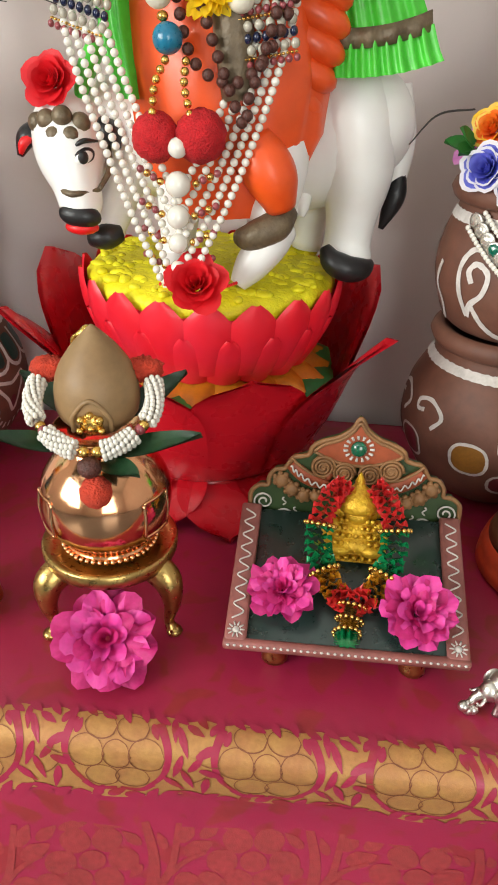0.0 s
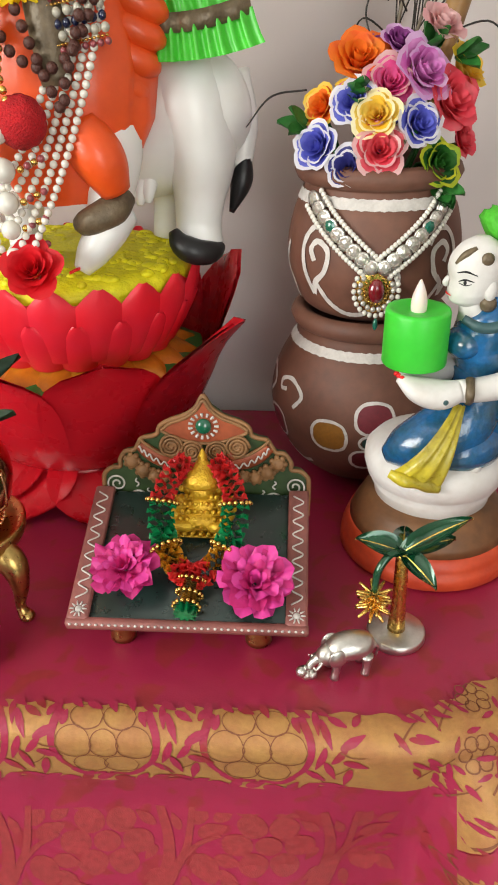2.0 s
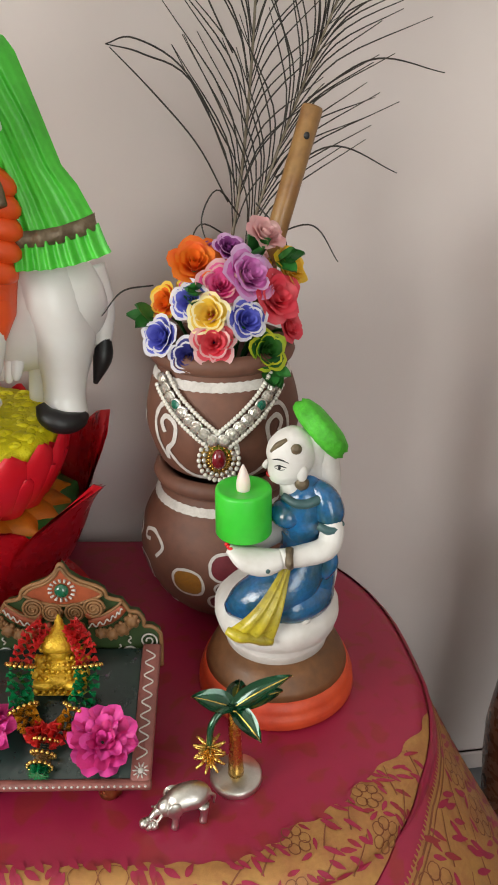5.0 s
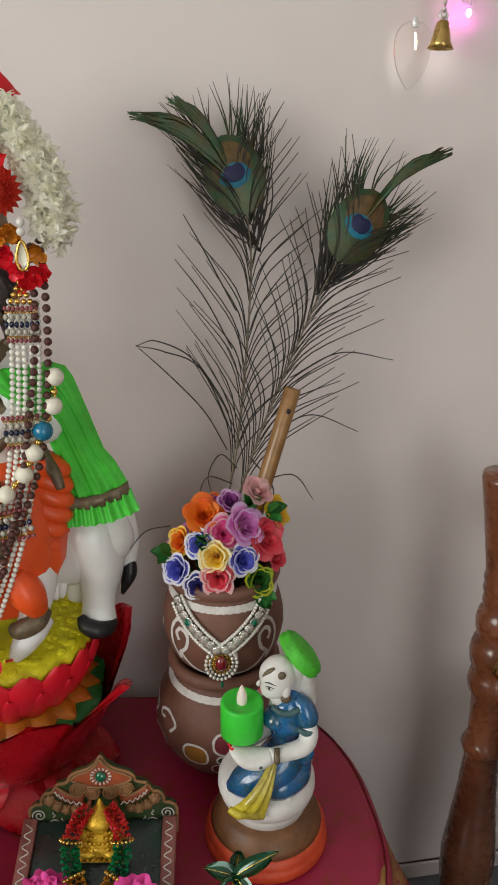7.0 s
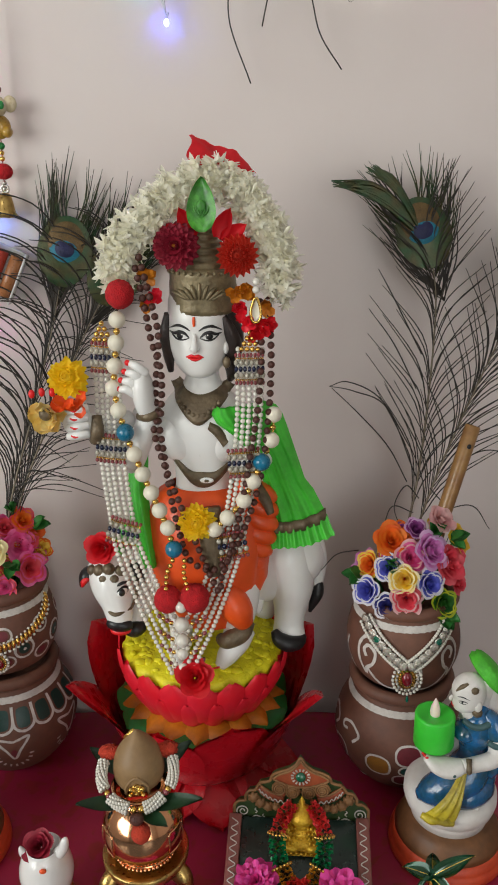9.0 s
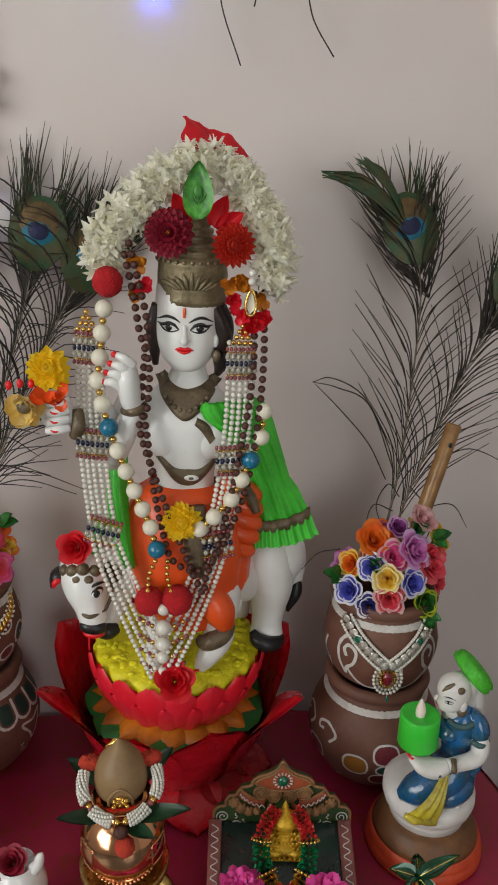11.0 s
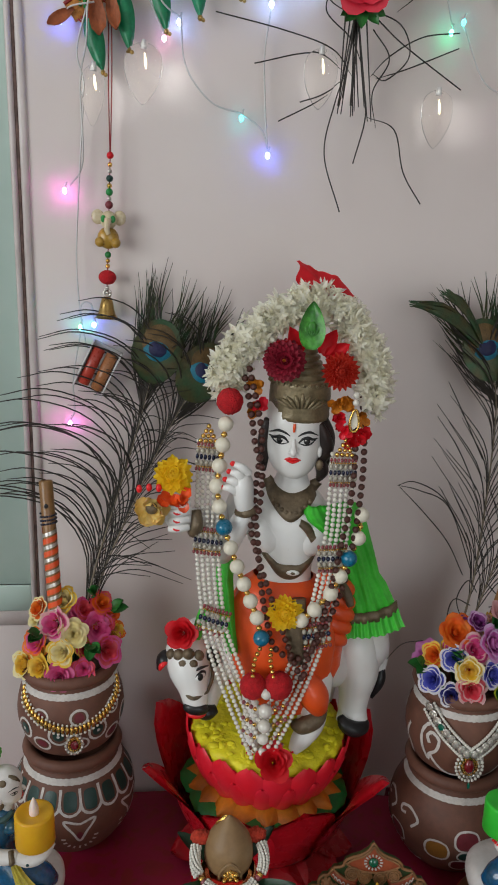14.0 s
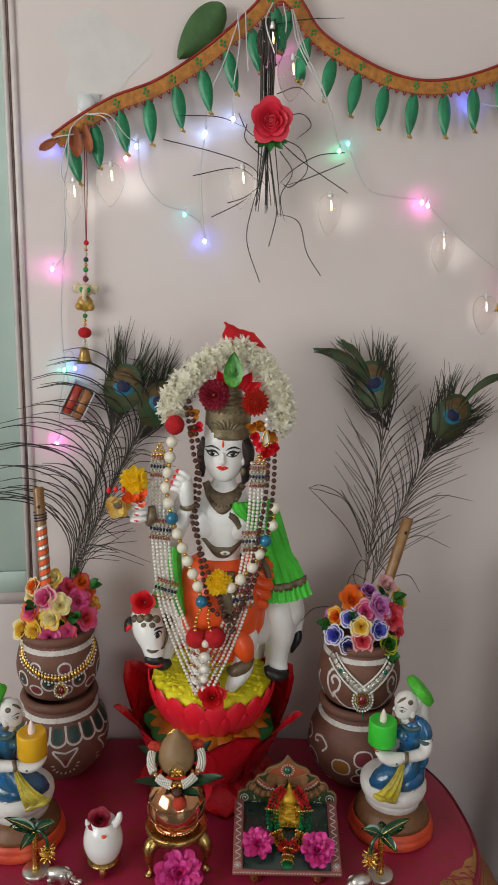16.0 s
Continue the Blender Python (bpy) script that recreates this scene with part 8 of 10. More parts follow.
FLOWER_MATS = {
    "orange": petal_mat("orange_petal", (0.88, 0.14, 0.015), (0.86, 0.26, 0.02)),
    "violet": petal_mat("violet_petal", (0.66, 0.16, 0.52), (0.76, 0.34, 0.66)),
    "purple": petal_mat("purple_petal", (0.28, 0.04, 0.26), (0.40, 0.10, 0.36)),
    "blue": petal_mat("blue_petal", (0.10, 0.11, 0.58), (0.18, 0.20, 0.68)),
    "navy": petal_mat("navy_petal", (0.03, 0.03, 0.20), (0.06, 0.06, 0.30)),
    "coral": petal_mat("coral_petal", (0.82, 0.06, 0.10), (0.80, 0.14, 0.17)),
    "pink": petal_mat("pink_petal", (0.80, 0.07, 0.30), (0.82, 0.20, 0.42)),
    "blush": petal_mat("blush_petal", (0.78, 0.40, 0.42), (0.80, 0.55, 0.52)),
    "yellow": petal_mat("sunny_petal", (0.88, 0.55, 0.02), (0.90, 0.66, 0.14)),
    "cream": petal_mat("cream_petal", (0.92, 0.80, 0.36), (0.92, 0.84, 0.56)),
    "white": petal_mat("white_edge_petal", (0.84, 0.82, 0.84), (0.76, 0.72, 0.80)),
    "moss": petal_mat("moss_petal", (0.010, 0.10, 0.02), (0.05, 0.20, 0.02)),
    "pale_violet": petal_mat("pale_violet_petal", (0.74, 0.50, 0.74), (0.70, 0.34, 0.68)),
    "green": petal_mat("green_yellow_petal", (0.60, 0.60, 0.02), (0.28, 0.46, 0.03)),
}


def bouquet(at, spec, label, leaves, seed):
    ob = empty("flower_bouquet", at, label, "bouquet")
    rnd = random.Random(seed)
    core = Shape()
    # pale smaller blooms and buds that fill the gaps between the large ones
    more = []
    for i in range(0, len(spec) - 2):
        a, b = spec[i], spec[(i * 3 + 4) % len(spec)]
        if abs(a[0] - b[0]) + abs(a[2] - b[2]) < 0.075:
            more.append(((a[0] + b[0]) / 2, (a[1] + b[1]) / 2 + 0.006, (a[2] + b[2]) / 2, 0.0115, b[4], a[5]))
    for i, (x, y, z, r, inner, outer) in enumerate(list(spec) + more):
        z, r = z if z < 0.035 else 0.035 + (z - 0.035) * 0.70, r * 1.13
        d = Vector((x, y + 0.012, max(0.005, z - 0.045) * 0.55))
        ax = (d.x * 1.0 + rnd.uniform(-0.02, 0.02), d.y - 0.050, d.z + 0.030)
        sh = rose(Shape(), Matrix.Identity(4), r, 0, 1, ROSE, seed * 50 + i, 0.10)
        sh.part("rose", [FLOWER_MATS[inner], FLOWER_MATS[outer]], ob, "artificial " + inner + " rose", at=face((x, y, z), ax))
        core.loft([(x * 0.25, y * 0.25 + 0.01, -0.03), (x * 0.7, y * 0.6 + 0.01, z * 0.5), (x, y + 0.006, z - 0.004)], [0.0014, 0.0014, 0.0018], 0, 6, 8)
    tagged(core.part("stem", FRESH_LEAF, ob), kind="stuff")
    for x, y, z, ax in leaves:
        z = z if z < 0.035 else 0.035 + (z - 0.035) * 0.70
        for j in range(4):
            Shape().petal(aim((x, y, z), (ax[0] + rnd.uniform(-0.5, 0.5), ax[1] + rnd.uniform(-0.4, 0.4), ax[2] + rnd.uniform(-0.5, 0.5)), (0, -0.6, 0.8)), 0.021, 0.014, 0.4, 0.05, 0.8, 0, 6, 4).part("leaf", FRESH_LEAF, ob)
    return ob


bouquet(pose(PR[0] - 0.003, PR[1] - 0.004, T + 0.247), [
    (-0.047, -0.024, 0.022, 0.0150, "blue", "white"), (-0.028, -0.040, 0.010, 0.0125, "navy", "white"), (-0.008, -0.046, 0.022, 0.0155, "coral", "blush"), (0.034, -0.042, 0.012, 0.0150, "moss", "green"),
    (0.056, -0.018, 0.024, 0.0120, "coral", "coral"), (-0.024, -0.026, 0.056, 0.0140, "blue", "white"), (-0.010, -0.040, 0.046, 0.0145, "yellow", "cream"), (0.018, -0.042, 0.038, 0.0145, "blue", "white"),
    (0.044, -0.024, 0.056, 0.0185, "coral", "coral"), (-0.042, -0.008, 0.050, 0.0130, "orange", "yellow"), (-0.018, -0.010, 0.092, 0.0185, "orange", "orange"), (0.000, -0.026, 0.072, 0.0160, "pink", "blush"),
    (0.022, -0.026, 0.082, 0.0185, "violet", "pale_violet"), (0.058, -0.002, 0.083, 0.0165, "yellow", "yellow"), (0.010, -0.004, 0.106, 0.0120, "purple", "pale_violet"), (0.038, -0.004, 0.120, 0.0145, "blush", "blush"),
    (-0.006, 0.020, 0.060, 0.016, "pink", "blush"), (0.034, 0.020, 0.060, 0.016, "cream", "yellow"), (-0.040, 0.022, 0.030, 0.016, "violet", "violet"), (0.020, 0.035, 0.030, 0.016, "coral", "coral")],
    "dense bouquet of multicoloured artificial roses in the upper pot", [(-0.052, -0.008, 0.032, (-1, -0.3, 0.2)), (0.036, -0.036, -0.004, (0.2, -0.8, -0.7)), (0.048, -0.010, 0.092, (0.4, -0.5, 0.1)), (0.030, -0.006, 0.095, (-0.2, -0.5, 0.6)), (0.010, -0.030, 0.020, (0, -1, 0.2)), (-0.02, -0.02, 0.06, (-0.3, -1, 0.2))], 3)
bouquet(pose(PL[0], PL[1], T + 0.260), [
    (-0.050, -0.024, 0.004, 0.0168, "yellow", "cream"), (-0.030, -0.040, 0.008, 0.0139, "yellow", "yellow"), (-0.006, -0.048, 0.000, 0.0155, "pink", "pink"), (0.022, -0.042, 0.006, 0.0126, "pink", "coral"),
    (0.048, -0.024, 0.020, 0.0168, "coral", "pink"), (-0.036, -0.024, 0.034, 0.0151, "pink", "orange"), (-0.004, -0.040, 0.028, 0.0155, "cream", "yellow"), (0.010, -0.032, 0.052, 0.0160, "cream", "cream"),
    (-0.014, -0.024, 0.064, 0.0176, "pink", "blush"), (0.036, -0.014, 0.050, 0.0168, "pink", "pink"), (-0.004, -0.004, 0.094, 0.0164, "cream", "yellow"), (-0.034, -0.004, 0.080, 0.0134, "orange", "cream"),
    (0.040, 0.000, 0.086, 0.0139, "orange", "coral"), (0.050, 0.006, 0.066, 0.0126, "orange", "orange"), (-0.040, 0.018, 0.050, 0.0151, "cream", "cream"), (0.010, 0.026, 0.050, 0.0151, "pink", "pink"), (0.058, 0.006, 0.030, 0.0113, "yellow", "orange"), (0.02, -0.005, 0.078, 0.0134, "coral", "pink")],
    "dense bouquet of pink, yellow and orange artificial roses in the pot", [(0.030, 0.000, 0.100, (0.2, -0.3, 0.8)), (0.052, 0.000, 0.074, (0.8, -0.2, 0.3)), (0.03, -0.03, 0.030, (0.3, -0.8, -0.2)), (-0.03, -0.03, 0.050, (-0.5, -0.8, 0))], 7)


BARB = material("dark_feather_barb", (0.035, 0.026, 0.018), 0.5, vary=0.25, scale=40, bump=0.1, second=(0.015, 0.012, 0.010))
BARB_GREEN = material("iridescent_green_barb", (0.018, 0.060, 0.022), 0.35, metal=0.4, vary=0.25, scale=60, bump=0.15, second=(0.06, 0.045, 0.012))
EYE_BRONZE = material("bronze_eye", (0.14, 0.085, 0.03), 0.35, metal=0.5, vary=0.2, scale=120, bump=0.25, bscale=600)
EYE_TEAL = material("teal_eye", (0.0, 0.16, 0.25), 0.55, metal=0.0, vary=0.15, scale=120, bump=0.25, bscale=600)
EYE_BLUE = material("midnight_blue_eye", (0.004, 0.006, 0.06), 0.55, metal=0.0, vary=0.15, scale=120, bump=0.25, bscale=600)


LIMIT = WALL - 0.032


def feather(stem, eye_h, label, left_len, right_len, tip_spread, seed, droop=0.25, tips=1.0, n=60, clumps=(), arc=0.0):
    """A peacock tail feather along a stem; loose barbs below, a green fan with its eye at the tip."""
    rnd = random.Random(seed)
    ob = empty("peacock_feather", pose(0, 0, 0), label, "feather", "peacock feathers")
    line = cat_rom(stem, 80)
    Shape().loft([tuple(p) for p in line[::8]] + [tuple(line[-1])], list(np.linspace(0.0017, 0.0006, 11)), 0, 6, 40).part("shaft", material("pale_quill", (0.20, 0.16, 0.11), 0.5, vary=0.1, scale=30), ob)
    eye = Vector(line[-1])
    axis = Vector(line[-1] - line[-8]).normalized()
    side = axis.cross(Vector((0, 1, 0))).normalized()
    low = Shape()
    for i in range(n):
        f = 0.16 + 0.78 * (i + rnd.uniform(-0.2, 0.2)) / n
        p = Vector(line[int(f * 79)])
        d = Vector(line[min(79, int(f * 79) + 2)] - line[max(0, int(f * 79) - 2)]).normalized()
        sv = Vector((0, 1, 0)).cross(d).normalized()
        for k, full in ((-1, left_len), (1, right_len)):
            if rnd.random() < 0.06:
                continue
            ln = full(f) * rnd.uniform(0.8, 1.15)
            out = rnd.uniform(0.75, 1.1)
            yy = rnd.uniform(-0.16, 0.02)
            a = p + (d * 0.86 + sv * (k * 0.30 * out)) * ln * 0.5 + Vector((0, yy * ln * 0.5, 0))
            b = p + (d * (1.0 - droop * rnd.uniform(0.2, 1.3)) + sv * (k * 0.62 * out)) * ln + Vector((0, yy * ln, rnd.uniform(-0.15, 0.05) * ln * droop))
            b.y, a.y = min(b.y, LIMIT), min(a.y, LIMIT)
            if arc and k < 0:
                ln = full(f) * rnd.uniform(0.88, 1.08)
                w = arc * rnd.uniform(0.7, 1.15)
                yv = Vector((0, -0.25 * ln * rnd.random(), 0))
                line2 = [p, p + (d * 0.42 + sv * -0.08) * ln, p + (d * (0.78 - 0.1 * w) + sv * (-0.22 - 0.20 * w)) * ln + yv * 0.5, p + (d * (0.92 - 0.22 * w) + sv * (-0.36 - 0.52 * w)) * ln + yv, p + (d * (0.98 - 0.46 * w) + sv * (-0.46 - 0.78 * w)) * ln + yv]
                for q in line2:
                    q.y = min(q.y, LIMIT)
                low.loft(line2, [0.0007, 0.0009, 0.0009, 0.0008, 0.0004], 0, 4, 16)
                continue
            low.loft([p, a, b], [0.0006, 0.0008, 0.0004], 0, 3, 9)
    low.part("loose_barb_fringe", BARB, ob, "dark hair-like barbs")
    fan = Shape()
    for i in range(125):
        k = rnd.choice((-1, 1))
        f = rnd.uniform(-0.085, 0.018)
        u = (f + 0.085) / 0.103
        c = eye + axis * f + Vector((0, 0.002, 0))
        reach = (0.100 - 0.030 * u) * rnd.uniform(0.7, 1.15) * tips
        ang = radians(rnd.uniform(16, 46)) * tip_spread * (0.75 + 0.45 * u)
        if u > 0.85:
            ang = radians(rnd.uniform(0, 40)) * tip_spread
        d = axis * math.cos(ang) + side * (k * math.sin(ang))
        mid = c + d * reach * 0.5 + side * (k * 0.006)
        e = c + axis * (reach * math.cos(ang * 0.75)) + side * (k * reach * math.sin(ang * 0.95)) + Vector((0, rnd.uniform(-0.006, 0.002), 0))
        e += side * (k * rnd.uniform(-0.006, 0.010))
        for q in (c, mid, e):
            q.y = min(q.y, LIMIT)
        fan.loft([c, mid, e], [0.0008, 0.0009, 0.00025], 0 if u > 0.25 and rnd.random() < 0.7 else 1, 3, 8)
    fan.part("fan_barb_tuft", [BARB_GREEN, BARB], ob, "dense green-bronze barbs round the eye")
    for tipp in clumps:
        cl = Shape()
        b0 = eye + axis * -0.004
        tgt = Vector(tipp)
        for i in range(26):
            o = rnd.uniform(-1, 1)
            m0 = b0 + (tgt - b0) * 0.5 + Vector((0, 0, 0.014)) + axis * 0.012 * o
            cl.loft([b0 + axis * 0.012 * o, m0, tgt + Vector((rnd.uniform(-0.004, 0.010), 0, rnd.uniform(-0.004, 0.004)))], [0.0016, 0.0018, 0.0004], 0, 4, 8)
        cl.part("twisted_tuft", BARB_GREEN, ob, "dark twisted tuft of barbs")

    def disc(rx, rz, off, shift, mt, name, notch=0.0):
        sh = Shape()
        rows = []
        for q in (0.0, 0.35, 0.7, 1.0):
            row = []
            for j in range(36):
                a = 2 * math.pi * j / 36
                k = 1 - 0.20 * max(0, -math.sin(a)) * (q > 0.5) - notch * max(0, math.cos(a - math.pi / 2)) ** 8
                c = eye + axis * (shift + rz * q * k * math.sin(a)) + side * (rx * q * k * math.cos(a)) + Vector((0, -off + 0.003 * q * q, 0))
                row.append(c)
            rows.append(row)
        sh.grid(rows, 0, True)
        sh.part(name, mt, ob)
    disc(0.0310, 0.044, 0.0040, -0.008, BARB_GREEN, "green_ring")
    disc(0.0225, 0.0290, 0.0050, 0.001, EYE_BRONZE, "bronze_ring")
    disc(0.0172, 0.0185, 0.0060, -0.003, EYE_TEAL, "teal_ring")
    disc(0.0128, 0.0138, 0.0070, -0.002, EYE_BLUE, "blue_centre", 0.22)
    return ob




def stray_barbs(lines, label):
    for l in lines:
        Shape().loft([H3(*p) for p in l], [0.0007] * (len(l) - 1) + [0.0004], 0, 4, 18).thing("feather_barb", BARB, label, "feather", group=label)




def flute(a, b, r, wrapped, label):
    ob = empty("bamboo_flute", pose(0, 0, 0), label, "flute")
    bam = material("bamboo" + ("_wrapped" if wrapped else ""), (0.30, 0.155, 0.045), 0.4, vary=0.15, scale=40, bump=0.1, second=(0.22, 0.10, 0.03), coat=0.2)
    va, vb = Vector(a), Vector(b)
    d = (vb - va)
    m = face(va, d)
    ln = d.length
    tube = Shape().lathe([(r * 0.95, 0), (r, 0.003), (r * 0.98, ln * 0.5), (r, ln - 0.002), (r * 0.92, ln), (r * 0.68, ln), (r * 0.66, ln - 0.02)], 0, 20, m)
    flipped(tube.part("tube", bam, ob))
    zh = ln - (0.030 if wrapped else 0.024)
    best = max(range(48), key=lambda j: -(m @ Vector((math.cos(j * 0.1309), math.sin(j * 0.1309), zh))).y)
    an = best * 0.1309
    hole = Shape().ball(m @ Vector((r * math.cos(an), r * math.sin(an), zh)), (0.0026, 0.0012, 0.0030), 0, 10, 6)
    hole.part("hole", BLACK, ob)
    if wrapped:
        for k, mt, nm in ((0, ORANGE, "orange_ribbon"), (1, SILVER, "silver_ribbon")):
            sh = Shape()
            rows = []
            for i in range(150):
                u = i / 149
                a0 = u * 2 * math.pi * 10 + k * math.pi
                z = 0.004 + u * (ln - 0.062)
                rows.append([m @ Vector((r * 1.07 * math.cos(a0), r * 1.07 * math.sin(a0), z + dz)) for dz in (-0.0032 + 0.001 * k, 0.0032 - 0.001 * k)])
            sh.grid(rows)
            sh.part(nm, mt, ob)
        bead_line(Shape(), [m @ Vector((r * 1.12 * math.cos(t), r * 1.12 * math.sin(t), ln - 0.052 + 0.0022 * t / 3.1)) for t in np.linspace(0, 18.8, 40)], 0.0013, 1.0, 0, 6, 4).part("dark_band", NAVY_BEAD, ob)




made = set(bpy.data.objects)
feather([H3(0.214, 0.640, 0.262), H3(0.232, 0.655, 0.36), H3(0.243, 0.675, 0.46), H3(0.247, 0.690, 0.56), H3(0.240, 0.697, 0.61), H3(0.228, 0.703, 0.645)], 0, "peacock feather with a blue eye standing in the pot", lambda f: 0.140 - 0.06 * f, lambda f: 0.115 - 0.03 * f, 0.9, 1, 0.10, 1.0, 34, (H3(0.128, 0.700, 0.692), H3(0.164, 0.700, 0.708)))
feather([H3(0.222, 0.640, 0.262), H3(0.250, 0.652, 0.36), H3(0.288, 0.664, 0.46), H3(0.325, 0.674, 0.545), H3(0.357, 0.682, 0.600)], 0, "leaning peacock feather with frayed barbs standing in the pot", lambda f: 0.130 - 0.04 * f, lambda f: 0.125 - 0.05 * f, 0.9, 2, 0.10, 1.0, 38, (H3(0.437, 0.680, 0.672),))
stray_barbs([[(0.228, 0.645, 0.33), (0.200, 0.63, 0.345), (0.190, 0.62, 0.325), (0.196, 0.615, 0.300)], [(0.232, 0.64, 0.35), (0.212, 0.625, 0.372), (0.199, 0.62, 0.350), (0.206, 0.612, 0.325)], [(0.25, 0.64, 0.33), (0.29, 0.63, 0.345), (0.315, 0.63, 0.315)], [(0.262, 0.65, 0.38), (0.31, 0.65, 0.405), (0.365, 0.65, 0.385)],
             [(0.16, 0.61, 0.30), (0.135, 0.61, 0.295), (0.118, 0.61, 0.275)], [(0.246, 0.648, 0.36), (0.27, 0.63, 0.33), (0.262, 0.62, 0.30)],
             [(0.226, 0.675, 0.401), (0.189, 0.675, 0.458), (0.150, 0.675, 0.479), (0.128, 0.675, 0.474)], [(0.236, 0.675, 0.364), (0.197, 0.675, 0.447), (0.157, 0.675, 0.468), (0.128, 0.675, 0.474)], [(0.226, 0.675, 0.357), (0.200, 0.675, 0.402), (0.164, 0.675, 0.441), (0.131, 0.675, 0.472)], [(0.228, 0.675, 0.471), (0.198, 0.675, 0.524), (0.168, 0.675, 0.562)], [(0.231, 0.675, 0.511), (0.195, 0.675, 0.574), (0.176, 0.675, 0.605)], [(0.29, 0.67, 0.44), (0.34, 0.66, 0.47), (0.40, 0.66, 0.462)]], "single dark feather barb curling beside the bouquet")
flute(H3(0.240, 0.622, 0.262), H3(0.2905, 0.652, 0.434), 0.0088, False, "plain bamboo flute leaning in the pot of flowers")
settle(made, Matrix.Translation((0.216, 0.636, T + 0.247)) @ RY(2.0) @ Matrix.Translation((-0.213, -0.620, -T - 0.247)))
LIMIT = WALL - 0.010
made = set(bpy.data.objects)
feather([H3(-0.246, 0.660, 0.262), H3(-0.236, 0.685, 0.34), H3(-0.212, 0.715, 0.43), H3(-0.185, 0.735, 0.53), H3(-0.165, 0.745, 0.622)], 0, "peacock feather with a blue eye standing in the pot", lambda f: 0.185 - 0.09 * f, lambda f: 0.12 - 0.05 * f, 0.55, 3, 0.5, 1.15, 30, (), 0.95)
feather([H3(-0.240, 0.660, 0.262), H3(-0.226, 0.688, 0.34), H3(-0.190, 0.715, 0.43), H3(-0.148, 0.735, 0.525), H3(-0.108, 0.745, 0.598)], 0, "leaning peacock feather half hidden behind the statue", lambda f: 0.17 - 0.09 * f, lambda f: 0.15 - 0.08 * f, 0.6, 4, 0.45, 1.15, 32, (), 0.55)
stray_barbs([[(-0.225, 0.68, 0.36), (-0.175, 0.67, 0.375), (-0.115, 0.665, 0.355)], [(-0.225, 0.68, 0.35), (-0.180, 0.67, 0.365), (-0.125, 0.665, 0.350)], [(-0.222, 0.68, 0.38), (-0.19, 0.67, 0.40), (-0.14, 0.67, 0.405)]], "single dark feather barb curving behind the statue")
flute(H3(-0.270, 0.655, 0.255), H3(-0.2915, 0.695, 0.466), 0.0082, True, "bamboo flute wound with orange and silver ribbon in the pot")
settle(made, Matrix.Translation((-0.253, 0.658, T + 0.271)) @ RY(1.9) @ Matrix.Translation((0.252, -0.652, -T - 0.257)))


# ---- necklaces on the pots ----
STONE = material("clear_rhinestone", (0.66, 0.62, 0.55), 0.10, metal=0.55, vary=0.06, scale=120, bump=0.2, bscale=500, coat=1.0)
RUBY = material("red_glass_stone", (0.20, 0.006, 0.012), 0.08, vary=0.1, scale=60, coat=1.0)
EMERALD = material("green_glass_stone", (0.002, 0.14, 0.085), 0.08, vary=0.1, scale=60, coat=1.0)


def pot_point(prof, c, base, a, z, lift):
    r = pot_radius(prof, z) + lift
    return Vector((c[0] + r * math.sin(radians(a)), c[1] - r * math.cos(radians(a)), T + base + z))


def stone_necklace():
    ob = empty("stone_necklace", pose(0, 0, 0), "rhinestone and pearl necklace with a red drop pendant on the pot", "necklace")
    base = 0.148
    mid = -9
    for k in (-1, 1):
        line = lambda f: (mid + k * (50 - 46 * f ** 0.9), 0.087 - 0.040 * f)
        for i in range(9):
            f = i / 8
            a, z = line(f)
            big = i == 3
            p = pot_point(UPPER, PR, base, a, z, 0.0026)
            q = face(p, p - Vector((PR[0], PR[1], p.z)))
            Shape().lathe([(0.0046, 0.0), (0.0044, 0.0012), (0.0028, 0.0026), (0.0006, 0.0031)], 0, 8, q).part("green_stone" if big else "stone", EMERALD if big else STONE, ob, smooth=False)
            Shape().lathe([(0.0044, -0.001), (0.0056, -0.0006), (0.0056, 0.0008), (0.0046, 0.0010)], 0, 14, q).part("setting", SILVER, ob)
        for e in (-1, 1):
            for i in range(22):
                f = i / 21
                a, z = line(f)
                p = pot_point(UPPER, PR, base, a - e * k * 4.4, z + e * 0.0056, 0.0024)
                Shape().ball(p, 0.0020, 0, 7, 5).part("small_stone", PEARL, ob)
    c = pot_point(UPPER, PR, base, -9, 0.030, 0.004)
    m = face(c, (c.x - PR[0], c.y - PR[1], 0.012))
    m = Matrix.Translation(c) @ RX(-8) @ Matrix.Diagonal((1.15, 1, 1.15, 1))
    st = Shape()
    st.lathe([(0.0062, 0.0), (0.0056, 0.003), (0.003, 0.0045), (0.0005, 0.005)], 0, 20, m @ RX(90) @ Matrix.Diagonal((0.85, 1.25, 1, 1)))
    st.part("red_stone", RUBY, ob, "red drop stone")
    for rad, cnt, mt, nm, rr in ((0.0078, 20, GOLD, "gold_grain", 0.0011), (0.0112, 18, STONE, "inner_stone", 0.0021), (0.0150, 24, PEARL, "outer_stone", 0.0020)):
        for j in range(cnt):
            a = 2 * math.pi * j / cnt
            e = 1 + 0.30 * max(0, math.sin(a)) ** 3
            Shape().ball(m @ Vector((rad * 0.92 * math.cos(a), -0.001, rad * e * math.sin(a))), rr, 0, 7, 5).part(nm, mt, ob)
    Shape().ball(m @ Vector((0, 0.002, 0)), (0.0150, 0.002, 0.0165), 0, 20, 8).part("backing", GOLD, ob)
    Shape().ball(m @ Vector((0, -0.001, -0.0205)), (0.0020, 0.0020, 0.0045), 0, 10, 7).part("drop", EMERALD, ob)


stone_necklace()


